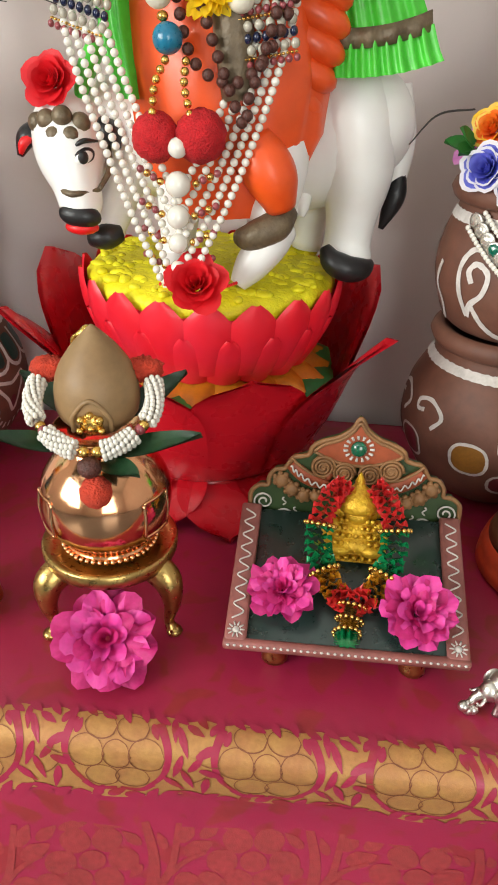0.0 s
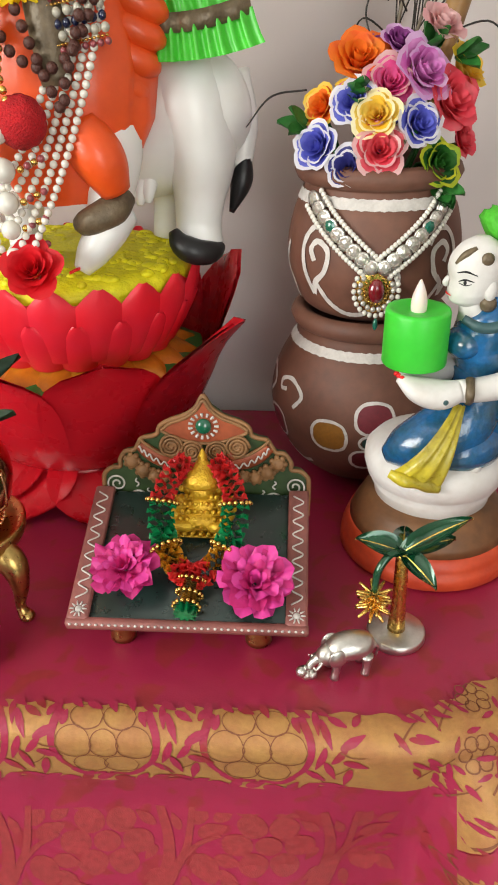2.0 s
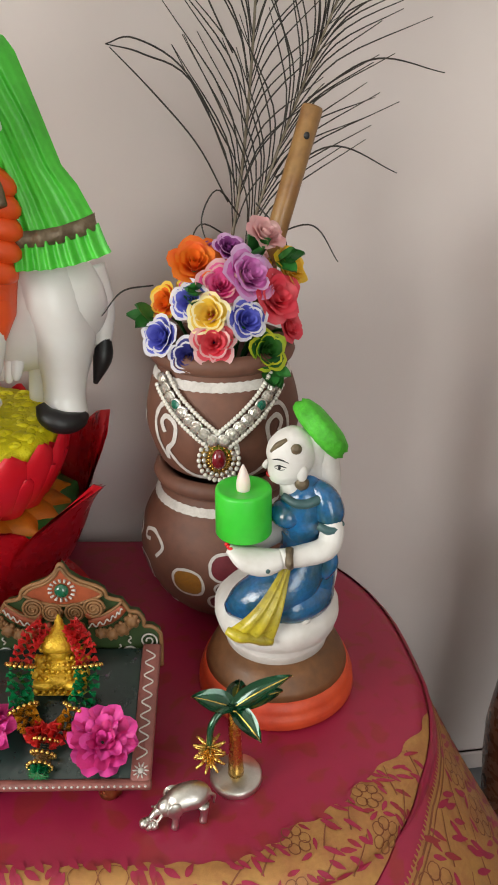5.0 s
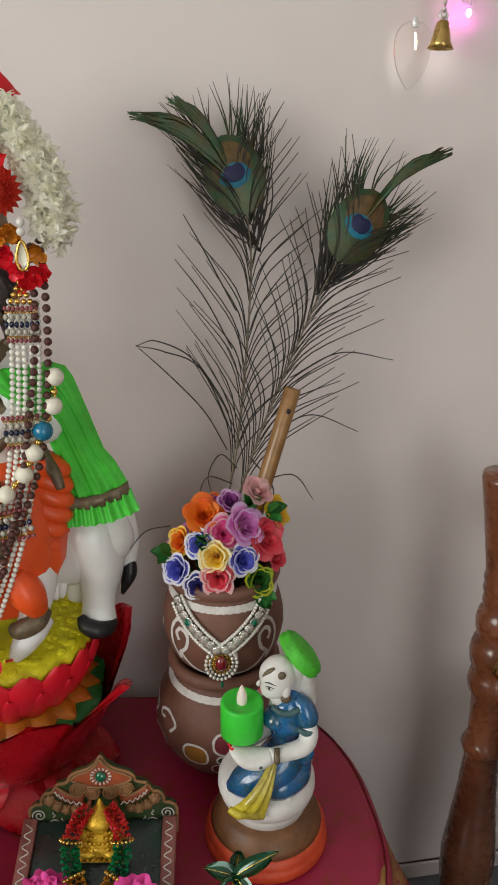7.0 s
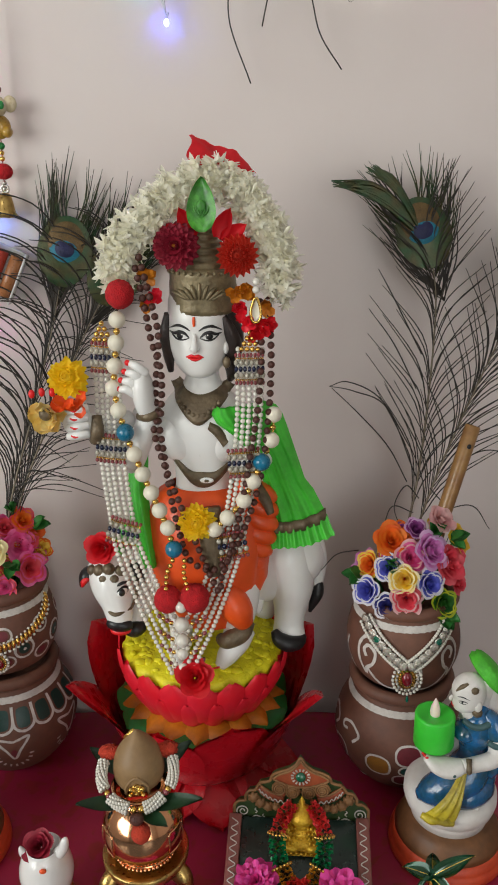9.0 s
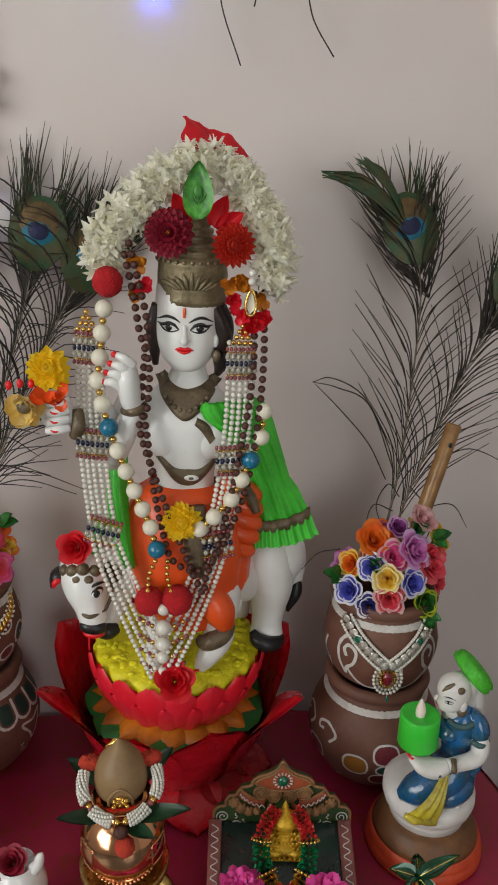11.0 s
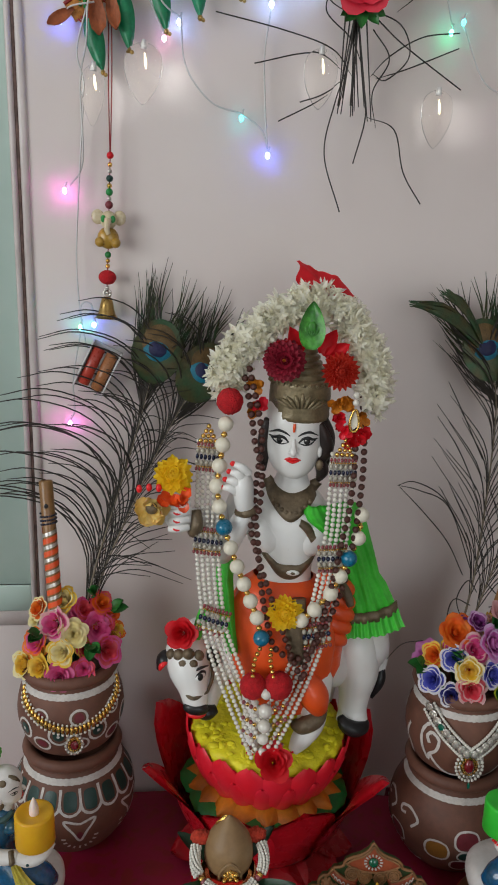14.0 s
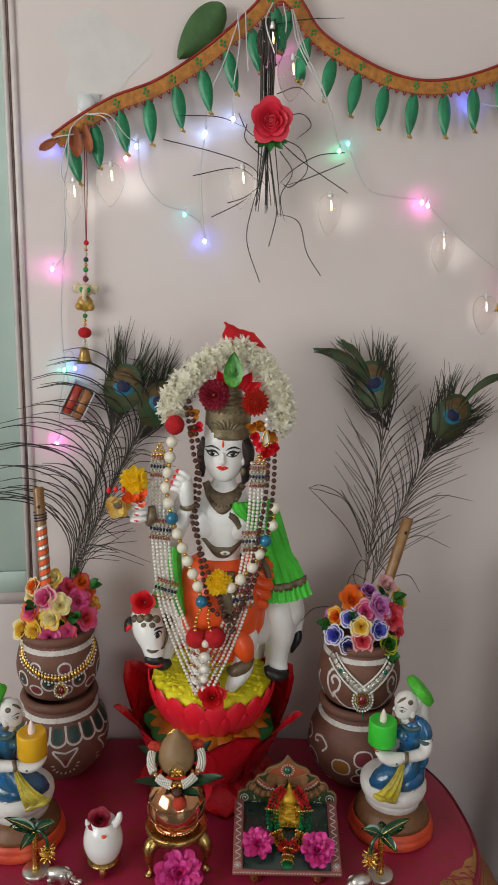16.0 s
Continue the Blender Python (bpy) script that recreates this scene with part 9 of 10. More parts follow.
def gold_necklace():
    ob = empty("gold_necklace", pose(0, 0, 0), "gold and pearl collar with a red stone pendant on the pot", "necklace")
    base = 0.145
    n = 34
    for i in range(n):
        f = 2 * i / (n - 1) - 1
        a = 10 + f * 72
        z = 0.055 + 0.034 * abs(f) ** 1.7
        p = pot_point(UPPER, PL, base, a, z, 0.0022)
        t = pot_point(UPPER, PL, base, a, z + 0.008, 0.0022) - p
        Shape().loft([p - t * 0.55, p, p + t * 0.55], [0.0016, 0.0025, 0.0016], 0, 7, 6).part("link", GOLD, ob)
        sh = Shape()
        sh.ball(p - t * 0.75, 0.0019, 0, 8, 5)
        sh.ball(p + t * 0.72, 0.0015, 0, 8, 5)
        sh.part("pearl_edge", PEARL, ob)
    c = pot_point(UPPER, PL, base, 10, 0.036, 0.004)
    m = Matrix.Translation(c) @ RZ(10) @ RX(-6)
    for rad, cnt, mt, nm, rr in ((0.0072, 18, GOLD, "gold_rim", 0.0012), (0.0105, 16, STONE, "stones", 0.0024)):
        sh = Shape()
        for j in range(cnt):
            a = 2 * math.pi * j / cnt
            sh.ball(m @ Vector((rad * 0.92 * math.cos(a), -0.001, rad * (1 + 0.25 * max(0, math.sin(a)) ** 3) * math.sin(a))), rr, 0, 8, 6)
        sh.part(nm, mt, ob)
    Shape().ball(m @ Vector((0, -0.002, 0)), (0.0048, 0.003, 0.0060), 0, 14, 8).part("red_stone", RUBY, ob)
    Shape().ball(m @ Vector((0, 0.002, 0)), (0.0112, 0.002, 0.0125), 0, 20, 8).part("backing", GOLD, ob)


gold_necklace()


# ---- hangings and lights on the wall ----
TORAN_RED = material("toran_red_trim", (0.34, 0.02, 0.02), 0.55, vary=0.15, scale=80, bump=0.3)
TORAN_GOLD = material("toran_ochre_band", (0.52, 0.20, 0.03), 0.5, metal=0.1, vary=0.18, scale=120, bump=0.4, bscale=500)
TORAN_LEAF = material("satin_green_leaf", (0.008, 0.22, 0.09), 0.34, vary=0.15, scale=60, bump=0.1, sheen=0.1)
THREAD = material("red_thread", (0.28, 0.03, 0.03), 0.8, vary=0.1, scale=200)
WIRE = material("clear_wire", (0.60, 0.58, 0.57), 0.3, vary=0.04, scale=100, coat=0.4)


def small_bell(parent, c, r, mat_):
    m = Matrix.Translation(c)
    flipped(Shape().lathe([(r * 0.2, r * 1.9), (r * 0.45, r * 1.75), (r * 0.58, r * 1.2), (r * 0.72, r * 0.5), (r * 1.0, 0.0), (r * 0.9, 0.02 * r), (r * 0.5, r * 1.0)], 0, 24, m).part("bell", mat_, parent, "small brass bell"))
    Shape().loft([(c[0] + 0.3 * r * math.cos(a), c[1], c[2] + 2.2 * r + 0.32 * r * math.sin(a)) for a in np.linspace(0, 2 * math.pi, 9)], [0.10 * r] * 9, 0, 6, 24).part("bell_ring", SILVER, parent)


def toran():
    ob = empty("toran", pose(0, 0, 0), "embroidered orange door garland with green satin leaves on the wall", "garland")
    path = cat_rom([H3(-0.277, 0.742, 0.970), H3(-0.238, 0.742, 1.000), H3(-0.190, 0.742, 1.030), H3(-0.128, 0.742, 1.058), H3(-0.060, 0.742, 1.106), H3(0.000, 0.740, 1.160), H3(0.035, 0.738, 1.195), H3(0.062, 0.738, 1.190), H3(0.100, 0.742, 1.148), H3(0.163, 0.742, 1.116), H3(0.235, 0.742, 1.094), H3(0.300, 0.742, 1.094), H3(0.369, 0.742, 1.114), H3(0.440, 0.742, 1.150), H3(0.500, 0.742, 1.195)], 240)
    rows, top = [], []
    for i, p in enumerate(path):
        t = Vector(path[min(i + 1, 239)] - path[max(i - 1, 0)]).normalized()
        nrm = Vector((-t.z, 0, t.x))
        if nrm.z < 0:
            nrm = -nrm
        c = Vector(p)
        rows.append([c - nrm * 0.0100, c - nrm * 0.0035 + Vector((0, -0.002, 0)), c + nrm * 0.0035 + Vector((0, -0.002, 0)), c + nrm * 0.0100])
        top.append(c + nrm * 0.0103)
    band = Shape().grid(rows)
    band.grid([[Vector(q) + Vector((0, 0.004, 0)) for q in reversed(r)] for r in rows])
    band.part("band", TORAN_GOLD, ob, "ochre embroidered band")
    Shape().loft(top[::6], [0.0022] * len(top[::6]), 0, 7, 200).part("top_trim", TORAN_RED, ob, "dark red edging")
    sc = Shape()
    for i in range(2, 238, 3):
        t = Vector(path[i + 1] - path[i - 1]).normalized()
        nrm = Vector((-t.z, 0, t.x))
        nrm = nrm if nrm.z > 0 else -nrm
        c = Vector(path[i])
        sc.loft([c - nrm * 0.010 - t * 0.0026 + Vector((0, -0.003, 0)), c - nrm * 0.0155 + Vector((0, -0.003, 0)), c - nrm * 0.010 + t * 0.0026 + Vector((0, -0.003, 0))], [0.0010] * 3, 0, 5, 8)
    tagged(sc.part("scalloped_trim", TORAN_RED, ob, "dark red scalloped trim"), kind="stuff")
    i, k = 6, 0
    while i < 236:
        t = Vector(path[i + 1] - path[i - 1]).normalized()
        nrm = Vector((-t.z, 0, t.x))
        nrm = nrm if nrm.z > 0 else -nrm
        c = Vector(path[i])
        em = Shape()
        for j in range(4):
            em.ball(c + t * 0.0032 * math.cos(j * 1.57) + nrm * 0.0045 * math.sin(j * 1.57) + Vector((0, -0.003, 0)), (0.0022, 0.001, 0.0022), 0, 7, 5)
        em.part("green_stitching", LEAF, ob)
        root = c - nrm * 0.010 + Vector((0, -0.003, 0))
        d = (Vector((0, 0, -1)) - nrm * 0.55 + Vector((random.Random(k).uniform(-0.08, 0.08), -0.03, 0))).normalized()
        sh = Shape().petal(aim(root, d, (0, -1, 0)), 0.062, 0.0195, -0.45, 0.04, 0.82, 0, 10, 6, 0.0016)
        leaf = sh.part("leaf", TORAN_LEAF, ob, "green satin leaf pendant")
        tip = root + d * 0.0625
        bl = Shape().ball(tip, (0.0030, 0.0030, 0.0034), 0, 10, 7)
        bl.ball(tip + Vector((0.0035, 0, -0.002)), 0.0022, 0, 8, 6)
        bl.part("jingle_bell", BRASS, leaf)
        s0 = 0.0
        j = i
        while s0 < 0.043 and j < 238:
            s0 += float(np.linalg.norm(path[j + 1] - path[j]))
            j += 1
        i = max(i + 1, j)
        k += 1
    big = Shape()
    big.petal(aim(H3(-0.040, 0.735, 1.175), (-0.62, -0.02, -0.78), (0.2, -1, 0)), 0.100, 0.046, -0.35, 0.03, 0.8, 0, 12, 8, 0.002)
    big.part("large_leaf", material("mango_leaf_cloth", (0.05, 0.13, 0.035), 0.5, vary=0.12, scale=40, bump=0.2), ob, "large dull green cloth leaf")
    tail = Shape()
    for a, b, w in (((-0.272, 0.740, 0.974), (-0.300, 0.738, 0.955), 0.014), ((-0.250, 0.738, 0.992), (-0.244, 0.736, 0.948), 0.020), ((-0.236, 0.738, 0.998), (-0.226, 0.736, 0.955), 0.016)):
        tail.petal(aim(H3(*a), Vector(H3(*b)) - Vector(H3(*a)), (0, -1, 0)), (Vector(H3(*b)) - Vector(H3(*a))).length, w, 0.4, 0.1, 0.5, 0, 6, 4, 0.001, 0.04)
    tail.part("bunched_end", material("rust_cloth", (0.36, 0.09, 0.025), 0.6, vary=0.2, scale=60, bump=0.4), ob, "bunched rust-orange cloth end")


made = set(bpy.data.objects)
toran()


def wall_hook():
    ob = empty("adhesive_hook", pose(0, 0, 0), "round white plastic adhesive hook holding the garland", "hook")
    pl = material("white_plastic", (0.66, 0.68, 0.68), 0.35, vary=0.03, scale=30, bump=0)
    Shape().box((-0.2485, (WALL - 0.006) - 0.004, T + 1.008), (-0.2155, (WALL - 0.006), T + 1.044), 0, None, 0.003).part("pad", pl, ob)
    flipped(Shape().lathe([(0.013, 0), (0.0135, 0.004), (0.012, 0.008), (0.003, 0.009)], 0, 28, Matrix.Translation(H3(-0.234, (WALL - 0.006) - 0.004, 1.028)) @ RX(90)).part("knob", pl, ob))
    sm = Shape()
    rn = random.Random(6)
    row = []
    for j in range(40):
        a = 2 * math.pi * j / 40
        r = 1 + 0.18 * math.sin(3 * a + 1) + 0.12 * math.sin(5 * a) + 0.06 * rn.uniform(-1, 1)
        row.append((-0.218 + 0.060 * r * math.cos(a), (WALL - 0.006) - 0.0006, T + 1.098 + 0.058 * r * math.sin(a)))
    sm.add(row, [tuple(range(40))])
    sm.thing("paint_patch", material("fresh_white_patch", (0.68, 0.65, 0.62), 0.6, vary=0.03, scale=20), "whiter repair patch painted on the pink wall", "wall patch", kind="structure")


wall_hook()


def spray():
    ob = empty("wall_spray", pose(0, 0, 0), "bunch of dark dried stems with a red foam rose", "ornament")
    rn = random.Random(9)
    st = Shape()
    for j in range(18):
        x0, x1 = 0.030 + rn.uniform(-0.009, 0.009), 0.046 + rn.uniform(-0.026, 0.024)
        z1 = rn.uniform(0.885, 0.91)
        st.loft([H3(x0 - 0.004, 0.735 - rn.uniform(0, 0.012), 1.16), H3(x0, 0.730 - rn.uniform(0, 0.012), 1.05), H3((x0 + x1) / 2, 0.733 - rn.uniform(0, 0.010), 0.97), H3(x1, 0.738 - rn.uniform(0, 0.008), z1)], [0.0012, 0.0012, 0.0009, 0.0006], 0, 5, 16)
    tagged(st.part("stem_mass", BARB, ob, "bundle of dark stems"), kind="stuff")
    tw = Shape()
    lines = [[(-0.120, 0.735, 0.984), (-0.043, 0.73, 0.971), (0.010, 0.722, 0.955), (0.035, 0.725, 0.93)], [(-0.074, 0.735, 0.936), (-0.010, 0.73, 0.951), (0.024, 0.725, 0.935)], [(-0.043, 0.735, 0.878), (-0.008, 0.73, 0.897), (0.010, 0.73, 0.91)],
             [(0.038, 0.74, 0.785), (0.014, 0.74, 0.847), (0.019, 0.73, 0.90), (0.030, 0.73, 0.94)], [(0.135, 0.742, 0.801), (0.110, 0.742, 0.835), (0.093, 0.738, 0.880), (0.057, 0.73, 0.890)], [(0.156, 0.735, 0.987), (0.114, 0.735, 0.979), (0.077, 0.73, 0.955), (0.055, 0.728, 0.93)],
             [(0.166, 0.738, 0.929), (0.093, 0.73, 0.967), (0.062, 0.728, 0.988), (0.045, 0.728, 1.0)], [(0.158, 0.738, 0.972), (0.099, 0.73, 0.944), (0.063, 0.728, 0.930)], [(0.049, 0.742, 0.840), (0.057, 0.735, 0.890), (0.050, 0.73, 0.93)], [(0.003, 0.73, 1.015), (0.002, 0.728, 0.992), (0.031, 0.725, 0.967), (0.048, 0.73, 0.94)],
             [(-0.010, 0.735, 1.03), (0.004, 0.728, 1.005), (0.03, 0.722, 0.99)], [(0.06, 0.73, 1.03), (0.085, 0.728, 1.035), (0.10, 0.73, 1.02), (0.08, 0.73, 1.0)], [(0.045, 0.73, 1.06), (0.075, 0.72, 1.07), (0.105, 0.735, 1.055)], [(0.05, 0.728, 1.0), (0.085, 0.722, 0.985), (0.098, 0.725, 0.955), (0.075, 0.728, 0.93), (0.06, 0.73, 0.935)],
             [(0.055, 0.728, 0.98), (0.075, 0.722, 0.95), (0.06, 0.725, 0.915), (0.07, 0.735, 0.88)], [(-0.100, 0.738, 1.020), (-0.04, 0.735, 1.022), (0.0, 0.73, 1.01)], [(0.015, 0.735, 1.15), (0.08, 0.73, 1.165), (0.14, 0.738, 1.175)], [(-0.02, 0.735, 0.90), (0.005, 0.73, 0.91), (0.03, 0.73, 0.93)]]
    for l in lines:
        tw.loft([H3(*p) for p in l], [0.0008] * (len(l) - 1) + [0.0003], 0, 5, 22)
    tagged(tw.part("curling_twig_tangle", BARB, ob, "thin curling brown twigs"), kind="stuff")
    rs = Shape()
    rose(rs, Matrix.Identity(4), 0.031, 0, None, ROSE, 5, 0.02)
    rs.ball((0, 0, -0.004), (0.02, 0.02, 0.010), 0, 16, 8)
    rs.part("foam_rose", material("red_foam", (0.74, 0.028, 0.06), 0.5, vary=0.06, scale=60, bump=0.08), ob, "red foam rose", at=face(H3(0.035, 0.700, 1.017), (-0.05, -1, -0.15)))
    gl = Shape()
    for j in range(5):
        gl.petal(aim(H3(0.037, 0.712, 1.000), (math.cos(j * 1.3 + 3.4), -0.1, -0.6 + 0.2 * math.sin(j)), (0, -1, 0)), 0.028, 0.014, 0.3, 0, 0.8, 0, 6, 4)
    gl.part("sepal", FRESH_LEAF, ob)


spray()


def light_string():
    ob = empty("light_string", pose(0, 0, 0), "string of coloured fairy lights on clear wire along the wall", "fairy lights")
    cols = {"blue": glow("blue_light", (0.10, 0.18, 1.0), 75), "ice": glow("ice_blue_light", (0.35, 0.55, 1.0), 70), "cyan": glow("cyan_light", (0.05, 0.75, 0.85), 20), "pink": glow("pink_light", (1.0, 0.16, 0.75), 75), "green": glow("green_light", (0.08, 1.0, 0.45), 40), "rose": glow("rose_light", (1.0, 0.30, 0.55), 22)}
    leds = [(-0.159, 0.973, "ice"), (-0.017, 1.023, "ice"), (-0.058, 1.000, "ice"), (-0.288, 0.963, "blue"), (0.290, 0.924, "pink"), (-0.282, 0.786, "pink"), (0.150, 0.990, "green"), (0.163, 1.002, "cyan"), (-0.084, 0.880, "cyan"), (-0.051, 0.842, "blue"), (0.050, 1.118, "pink"), (0.352, 1.078, "blue"), (-0.262, 0.631, "green"), (-0.246, 0.635, "blue"), (-0.273, 0.512, "pink"), (-0.175, 0.955, "rose"), (0.300, 0.920, "rose"), (0.470, 0.800, "pink")]
    for x, h, c in leds:
        led = Shape().ball(H3(x, 0.7475, h), (0.0026, 0.0022, 0.0036), 0, 12, 8).part("led", cols[c], ob, c + " glowing light")
        Shape().loft([H3(x, 0.7480, h + 0.0035), H3(x + 0.002, 0.7485, h + 0.010)], [0.0012, 0.0010], 0, 6, 4).part("socket", WIRE, led)
    wires = [[(-0.234, 0.735, 1.010), (-0.200, 0.728, 1.010), (-0.175, 0.735, 0.985), (-0.158, 0.745, 0.978)], [(-0.234, 0.735, 1.010), (-0.205, 0.725, 1.005), (-0.185, 0.732, 0.975), (-0.175, 0.745, 0.960)], [(-0.158, 0.745, 0.978), (-0.150, 0.75, 0.93), (-0.12, 0.75, 0.895), (-0.084, 0.748, 0.885)], [(-0.084, 0.748, 0.885), (-0.06, 0.75, 0.87), (-0.051, 0.748, 0.847)],
             [(-0.234, 0.735, 1.010), (-0.255, 0.728, 0.985), (-0.258, 0.73, 0.94), (-0.265, 0.74, 0.90), (-0.262, 0.748, 0.82), (-0.276, 0.748, 0.792)], [(-0.258, 0.73, 0.975), (-0.268, 0.73, 0.93), (-0.260, 0.735, 0.90), (-0.263, 0.745, 0.86), (-0.268, 0.748, 0.72), (-0.262, 0.748, 0.64)], [(-0.250, 0.73, 0.98), (-0.275, 0.735, 0.975), (-0.288, 0.748, 0.968)], [(-0.246, 0.748, 0.64), (-0.25, 0.745, 0.66), (-0.262, 0.745, 0.655), (-0.255, 0.745, 0.61)], [(-0.262, 0.748, 0.625), (-0.27, 0.75, 0.57), (-0.268, 0.748, 0.53), (-0.273, 0.748, 0.517)],
             [(-0.02, 0.73, 1.165), (-0.015, 0.725, 1.12), (-0.020, 0.74, 1.06), (-0.017, 0.746, 1.03)], [(-0.015, 0.73, 1.165), (-0.035, 0.74, 1.10), (-0.055, 0.745, 1.05), (-0.058, 0.746, 1.006)], [(-0.058, 0.748, 0.996), (-0.062, 0.75, 0.95), (-0.058, 0.75, 0.90), (-0.052, 0.748, 0.85)], [(0.060, 0.725, 1.175), (0.075, 0.715, 1.125), (0.105, 0.72, 1.085), (0.131, 0.725, 1.034)], [(0.060, 0.725, 1.175), (0.085, 0.718, 1.115), (0.12, 0.73, 1.06), (0.150, 0.746, 0.996)], [(0.058, 0.725, 1.175), (0.068, 0.715, 1.13), (0.10, 0.715, 1.08), (0.125, 0.72, 1.04)],
             [(0.163, 0.748, 1.0), (0.20, 0.75, 0.94), (0.25, 0.75, 0.93), (0.290, 0.748, 0.928)], [(0.352, 0.746, 1.080), (0.40, 0.74, 1.075), (0.45, 0.74, 1.10)], [(0.300, 0.748, 0.922), (0.38, 0.75, 0.86), (0.470, 0.748, 0.806)], [(0.03, 0.72, 1.18), (0.02, 0.71, 1.15), (0.035, 0.71, 1.11)], [(0.045, 0.72, 1.18), (0.05, 0.712, 1.15), (0.05, 0.735, 1.122)], [(-0.01, 0.72, 1.17), (-0.005, 0.718, 1.12), (0.000, 0.722, 1.085)]]
    for w in wires:
        Shape().loft([H3(*p) for p in w], [0.0010] * len(w), 0, 5, 26).part("wire", WIRE, ob, "clear plastic wire")
    clear = bpy.data.materials.new("clear_plastic")
    clear.use_nodes = True
    b = clear.node_tree.nodes["Principled BSDF"]
    b.inputs["Base Color"].default_value = (0.98, 0.97, 0.95, 1)
    b.inputs["Transmission Weight"].default_value = 1.0
    b.inputs["Roughness"].default_value = 0.04
    b.inputs["IOR"].default_value = 1.08
    # emission that stands in for warm glints in the clear covers
    warm = glow("warm_glint", (1.0, 0.82, 0.48), 4)
    for x, y, h, r in ((0.030, 0.712, 1.118, 0.022), (0.062, 0.708, 1.078, 0.021), (0.000, 0.728, 0.925, 0.019), (0.139, 0.732, 0.895, 0.018), (0.326, 0.732, 0.850, 0.019), (0.408, 0.730, 0.756, 0.019), (-0.196, 0.730, 0.914, 0.021), (-0.250, 0.732, 0.888, 0.013)):
        bulb = Shape().lathe([(p[0], p[1]) for p in cat_rom([(0.004, 0.026, 0), (0.30 * r, 0.030, 0), (0.86 * r, 0.022, 0), (1.0 * r, 0.006, 0), (0.78 * r, -0.012, 0), (0.36 * r, -0.026, 0), (0.0012, -0.032, 0)], 26)], 0, 28, Matrix.Translation(H3(x, y, h)) @ Matrix.Diagonal((1, 0.8, 1, 1)))
        g = flipped(bulb.part("bulb_cover", clear, ob, "clear acorn-shaped plastic cover"))
        g.visible_shadow = False
        # small glowing sliver added inside each cover to give its bright glint
        f = Shape()
        f.loft([H3(x + 0.001, y, h + 0.020), H3(x + 0.002, y - 0.001, h + 0.012), H3(x + 0.003, y, h + 0.005)], [0.0006, 0.0014, 0.0006], 0, 8, 8)
        f.part("glint_sliver", warm, g, "glowing sliver standing for a warm glint")
        Shape().loft([H3(x, y, h + 0.024), H3(x, y, h + 0.034)], [0.0034, 0.0022], 0, 10, 4).part("cap", WIRE, g)


light_string()


def hanging(x, y, top, label, bell_h, items):
    ob = empty("bell_hanging", pose(0, 0, 0), label, "hanging")
    th = Shape()
    for o in (-0.0012, 0.0012):
        th.loft([H3(x - 0.004 + o, y, top), H3(x - 0.002 + o * 1.6, y, (top + items[0][0]) / 2), H3(x + o * 0.2, y, items[0][0])], [0.0007] * 3, 0, 5, 14)
    th.part("thread", THREAD, ob, "twisted red thread")
    Shape().loft([H3(x, y, items[0][0]), H3(x, y, bell_h + 0.02)], [0.0006, 0.0006], 0, 5, 4).part("cord", THREAD, ob)
    for h, r, mt, nm in items:
        Shape().ball(H3(x, y, h), r, 0, 14, 9).part(nm, mt, ob)
    small_bell(ob, H3(x, y, bell_h - 0.012), 0.0135, BRASS)
    return ob


CREAM = material("cream_enamel", (0.68, 0.56, 0.36), 0.3, vary=0.12, scale=60, bump=0.1, coat=0.4)
AMBER_GLASS = material("amber_bead", (0.50, 0.13, 0.01), 0.15, vary=0.12, scale=60, coat=0.7)
left_items = [(0.828, 0.0040, RED_PETAL, "red_bead"), (0.818, 0.0028, GOLD, "gold_bead"), (0.811, 0.0026, SILVER, "silver_bead"), (0.803, 0.0040, GREEN_LINE, "green_bead"), (0.795, 0.0030, GOLD, "gold_bead"), (0.788, 0.0042, LEAF, "green_bead"), (0.781, 0.0026, SILVER, "silver_bead"), (0.774, 0.0046, RED_LINE, "red_bead"), (0.718, 0.0038, LEAF, "green_bead"), (0.711, 0.0026, GOLD, "gold_bead"), (0.705, 0.0028, GOLD, "gold_bead"), (0.692, (0.0105, 0.0095, 0.0085), POM, "red_wool_ball"), (0.680, 0.0026, SILVER, "silver_bead"), (0.674, 0.0026, SILVER, "silver_bead"), (0.668, 0.0022, SILVER, "silver_bead")]
hl = hanging(-0.231, 0.744, 1.000, "hanging string of beads with an enamel charm and brass bell", 0.656, left_items)
ch = Shape()
ch.ball(H3(-0.231, 0.741, 0.757), (0.0095, 0.007, 0.0105), 0, 16, 10)
for sx in (-1, 1):
    ch.ball(H3(-0.231 + sx * 0.0125, 0.743, 0.760), (0.0075, 0.003, 0.0085), 0, 14, 8)
    ch.ball(H3(-0.231 + sx * 0.0055, 0.7345, 0.758), (0.0030, 0.0016, 0.0042), 1, 10, 6)
ch.loft([H3(-0.231, 0.735, 0.758), H3(-0.232, 0.732, 0.748), H3(-0.230, 0.733, 0.741)], [0.0045, 0.0036, 0.0026], 0, 10, 10)
ch.ball(H3(-0.231, 0.742, 0.737), (0.0125, 0.008, 0.0125), 2, 16, 10)
ch.ball(H3(-0.240, 0.738, 0.732), (0.006, 0.006, 0.006), 2, 10, 8)
ch.ball(H3(-0.222, 0.738, 0.732), (0.006, 0.006, 0.006), 2, 10, 8)
flipped(ch.part("charm", [CREAM, LEAF, material("ochre_enamel", (0.46, 0.26, 0.03), 0.3, vary=0.15, scale=60, coat=0.4)], hl, "cream and ochre enamel charm"))
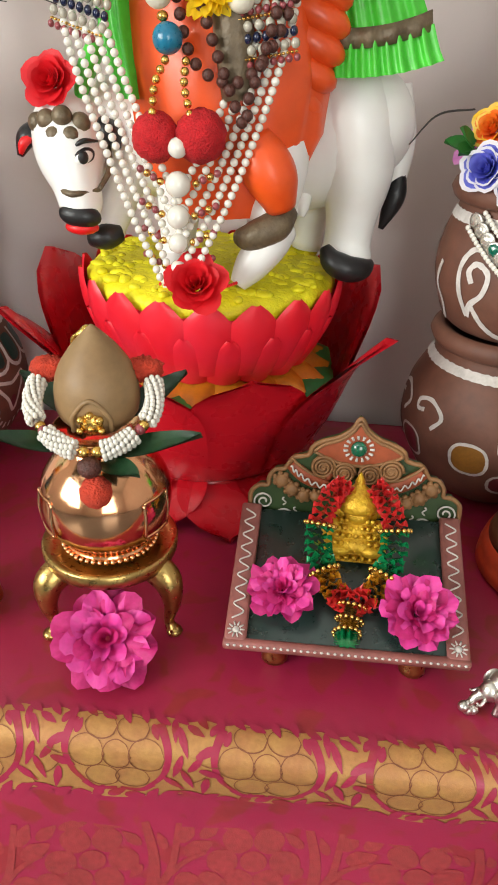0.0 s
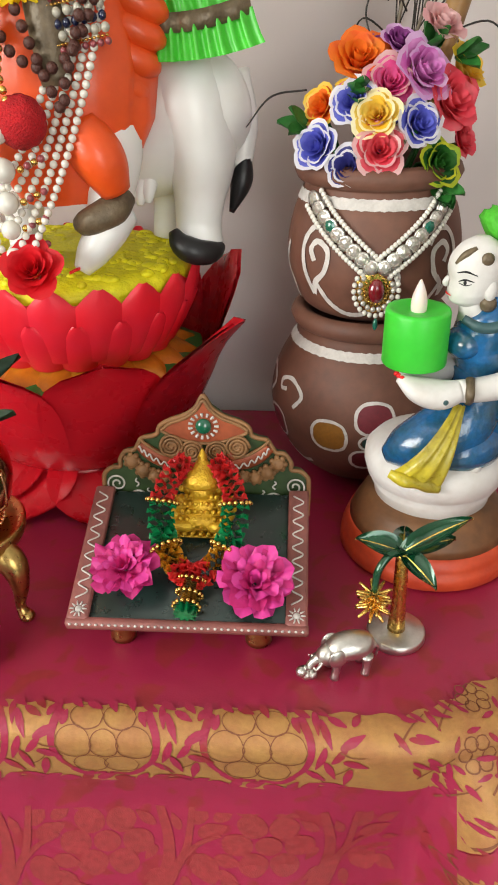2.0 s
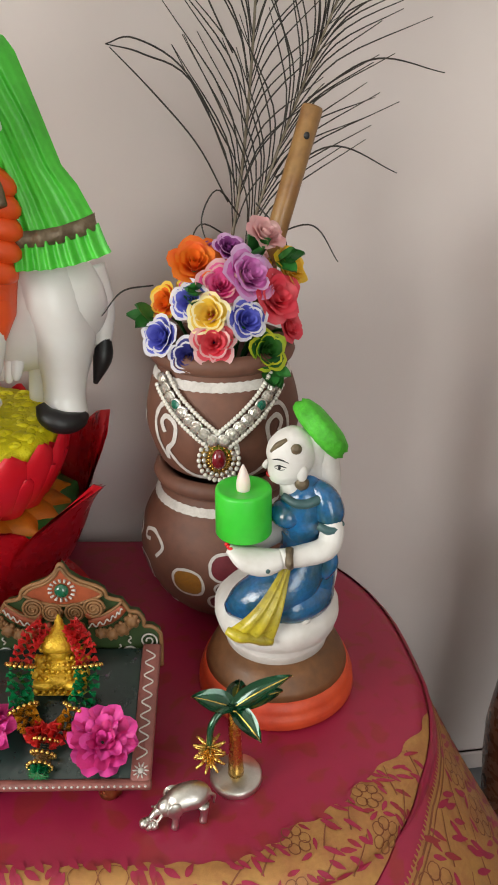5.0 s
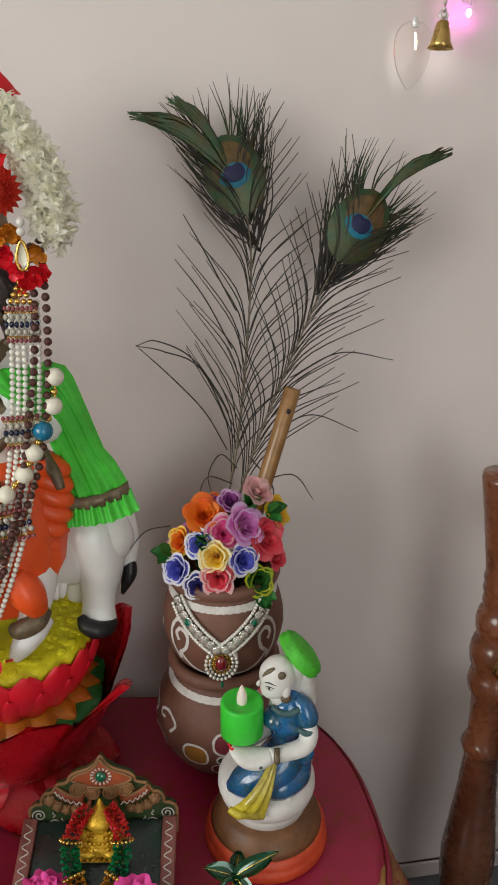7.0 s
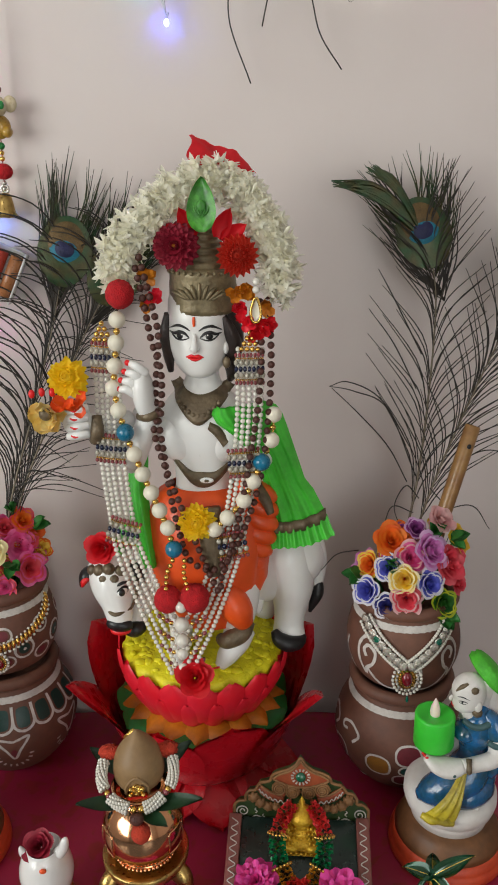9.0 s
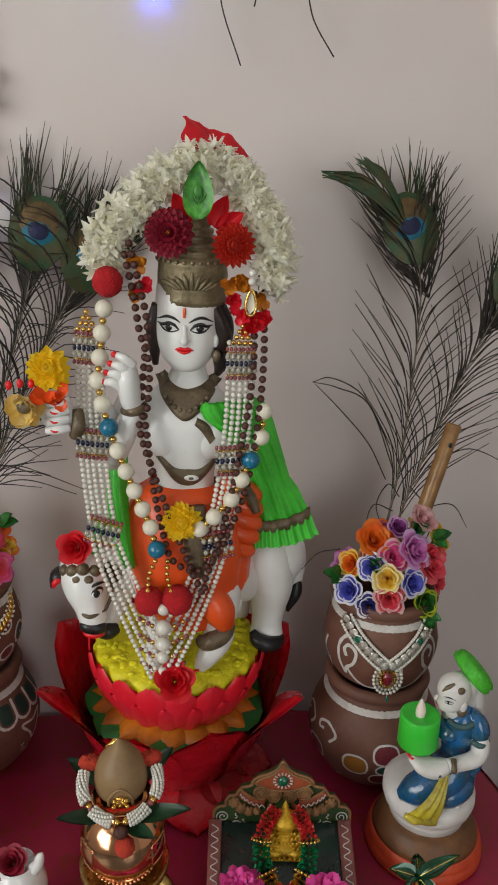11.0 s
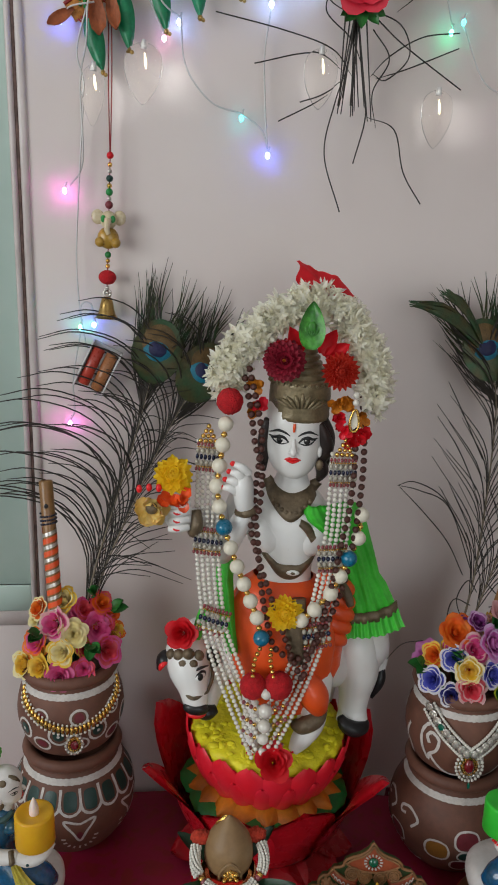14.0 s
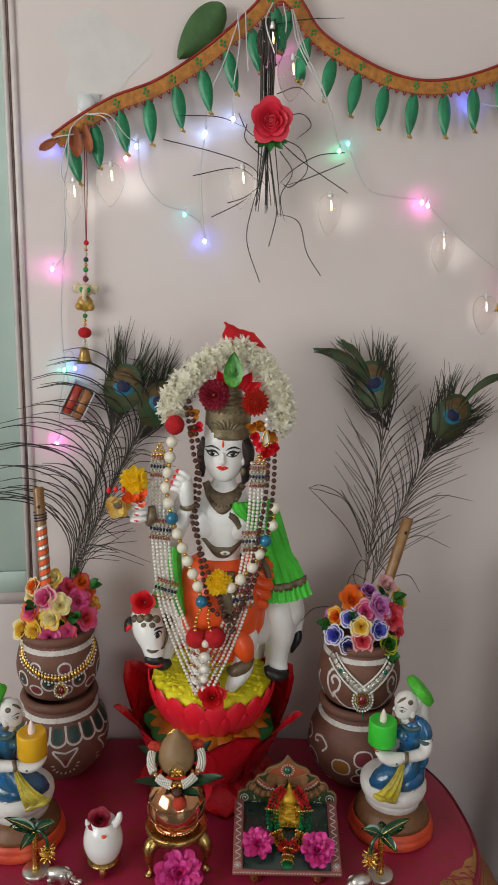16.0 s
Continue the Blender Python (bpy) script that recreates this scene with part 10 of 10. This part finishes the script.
right_items = [(0.862, 0.0034, LEAF, "green_bead"), (0.854, 0.0030, GOLD, "gold_bead"), (0.846, 0.0040, BLUE_BEAD, "turquoise_bead"), (0.838, 0.0028, GOLD, "gold_bead"), (0.829, 0.0028, GOLD, "gold_bead"), (0.815, (0.0095, 0.0090, 0.0065), AMBER_GLASS, "amber_bead"), (0.803, 0.0024, SILVER, "silver_bead"), (0.797, 0.0024, SILVER, "silver_bead"), (0.791, 0.0022, SILVER, "silver_bead")]
hanging(0.433, 0.720, 1.130, "hanging string of amber beads with a brass bell", 0.774, right_items)


def battery_case():
    ob = empty("battery_case", pose(-0.240, 0.742, T + 0.583, 0, 24, 0), "clear battery case with two small batteries among the feathers", "battery case")
    for x, mt in ((-0.0085, material("red_battery_wrap", (0.45, 0.05, 0.03), 0.3, vary=0.1, scale=60)), (0.0085, material("copper_battery_wrap", (0.36, 0.14, 0.05), 0.3, vary=0.1, scale=60))):
        flipped(Shape().lathe([(0.0065, -0.024), (0.0072, -0.0235), (0.0072, 0.0235), (0.0065, 0.024), (0.003, 0.025)], 0, 20, Matrix.Translation((x, 0, 0))).part("battery", mt, ob))
    flipped(Shape().box((-0.018, 0.005, -0.030), (0.018, 0.0085, 0.030), 0, None, 0.0015).part("case_back", WIRE, ob))
    for s0 in (-1, 1):
        flipped(Shape().box((s0 * 0.018 - 0.0012, -0.008, -0.030), (s0 * 0.018 + 0.0012, 0.0065, 0.030), 0, None, 0.0005).part("case_side", WIRE, ob))


battery_case()
# the hangings follow the slant of their hooks
settle(made, Matrix.Translation((0.36, 0.006, 0.70)) @ RY(2.4) @ Matrix.Translation((-0.36, 0, -0.70)))


# ---- furniture beside the table ----
def chair():
    ob = empty("wooden_chair", pose(0.532, 0.600, 0), "dark varnished wooden chair with turned corner posts", "chair")
    prof = [(0.020, 0.0), (0.024, 0.03), (0.020, 0.06), (0.026, 0.12), (0.033, 0.20), (0.0345, 0.245), (0.030, 0.29), (0.024, 0.35), (0.0205, 0.405), (0.0235, 0.415), (0.0265, 0.423), (0.0235, 0.431), (0.020, 0.437), (0.0205, 0.470), (0.0215, 0.496), (0.0265, 0.505), (0.0285, 0.516), (0.0265, 0.527), (0.0225, 0.533), (0.0280, 0.543), (0.0300, 0.557), (0.0280, 0.571), (0.0225, 0.578), (0.0265, 0.589), (0.0275, 0.600), (0.0255, 0.611), (0.0205, 0.618), (0.0225, 0.626), (0.0205, 0.633), (0.0220, 0.641), (0.0200, 0.648), (0.0210, 0.656), (0.0190, 0.664), (0.0200, 0.690), (0.0225, 0.740), (0.0250, 0.775), (0.0235, 0.782), (0.004, 0.784)]

    def lean(sh):
        sh.v = [(x - 0.10 * max(0, z - 0.62), y, z) for x, y, z in sh.v]
        return sh
    for x in (0, 0.52):
        flipped(lean(Shape().lathe(prof, 0, 36)).part("rear_post", WOOD, ob, at=Matrix.Translation((x, 0, 0))))
        flipped(Shape().lathe([p for p in prof if p[1] < 0.44] + [(0.004, 0.441)], 0, 30).part("front_leg", WOOD, ob, at=Matrix.Translation((x + 0.14, -0.44, 0))))
    flipped(Shape().box((0.02, -0.46, 0.40), (0.68, 0.01, 0.435), 0, None, 0.008).part("seat", WOOD, ob))
    flipped(Shape().box((0.02, -0.012, 0.66), (0.50, 0.012, 0.73), 0, None, 0.006).part("top_rail", WOOD, ob))
    for x in (0.12, 0.22, 0.32, 0.42):
        flipped(Shape().lathe([(0.008, 0.43), (0.012, 0.5), (0.009, 0.56), (0.012, 0.62), (0.008, 0.665)], 0, 14).part("spindle", WOOD, ob, at=Matrix.Translation((x, 0, 0))))
    dots = Shape()
    for z, dx in ((0.765, -0.004), (0.745, 0.0), (0.722, -0.004), (0.700, 0.0), (0.68, 0.004)):
        dots.ball((-0.10 * (z - 0.62) - 0.006 + dx, -0.0215 - 0.05 * max(0, z - 0.69), z), (0.0028, 0.003, 0.0034), 0, 8, 6)
    tagged(dots.part("worm_hole", BLACK, ob), kind="stuff")
    # brass boss and gilt-edged arm in front of the post
    flipped(Shape().lathe([(0.004, 0.0), (0.014, 0.001), (0.0165, 0.004), (0.014, 0.009), (0.008, 0.013), (0.002, 0.0145)], 0, 24, None, lambda a, z: 1 + 0.06 * math.sin(a * 8)).part("boss", BRASS, ob, "round brass boss", at=Matrix.Translation((-0.006, -0.034, 0.562)) @ RX(90)))
    arm = [(0.020, -0.05, 0.50), (0.004, -0.10, 0.44), (-0.016, -0.16, 0.36)]
    Shape().loft(arm, [0.020, 0.022, 0.022], 0, 12, 12, None, [0.7, 0.7, 0.7]).part("arm_support", WOOD, ob)
    for dx in (-0.016, -0.008, 0.002):
        Shape().loft([(x + dx, y - 0.021, z) for x, y, z in arm], [0.0016] * 3, 0, 6, 10).part("gilt_line", GOLD, ob, "gilt line")
    return ob


chair()
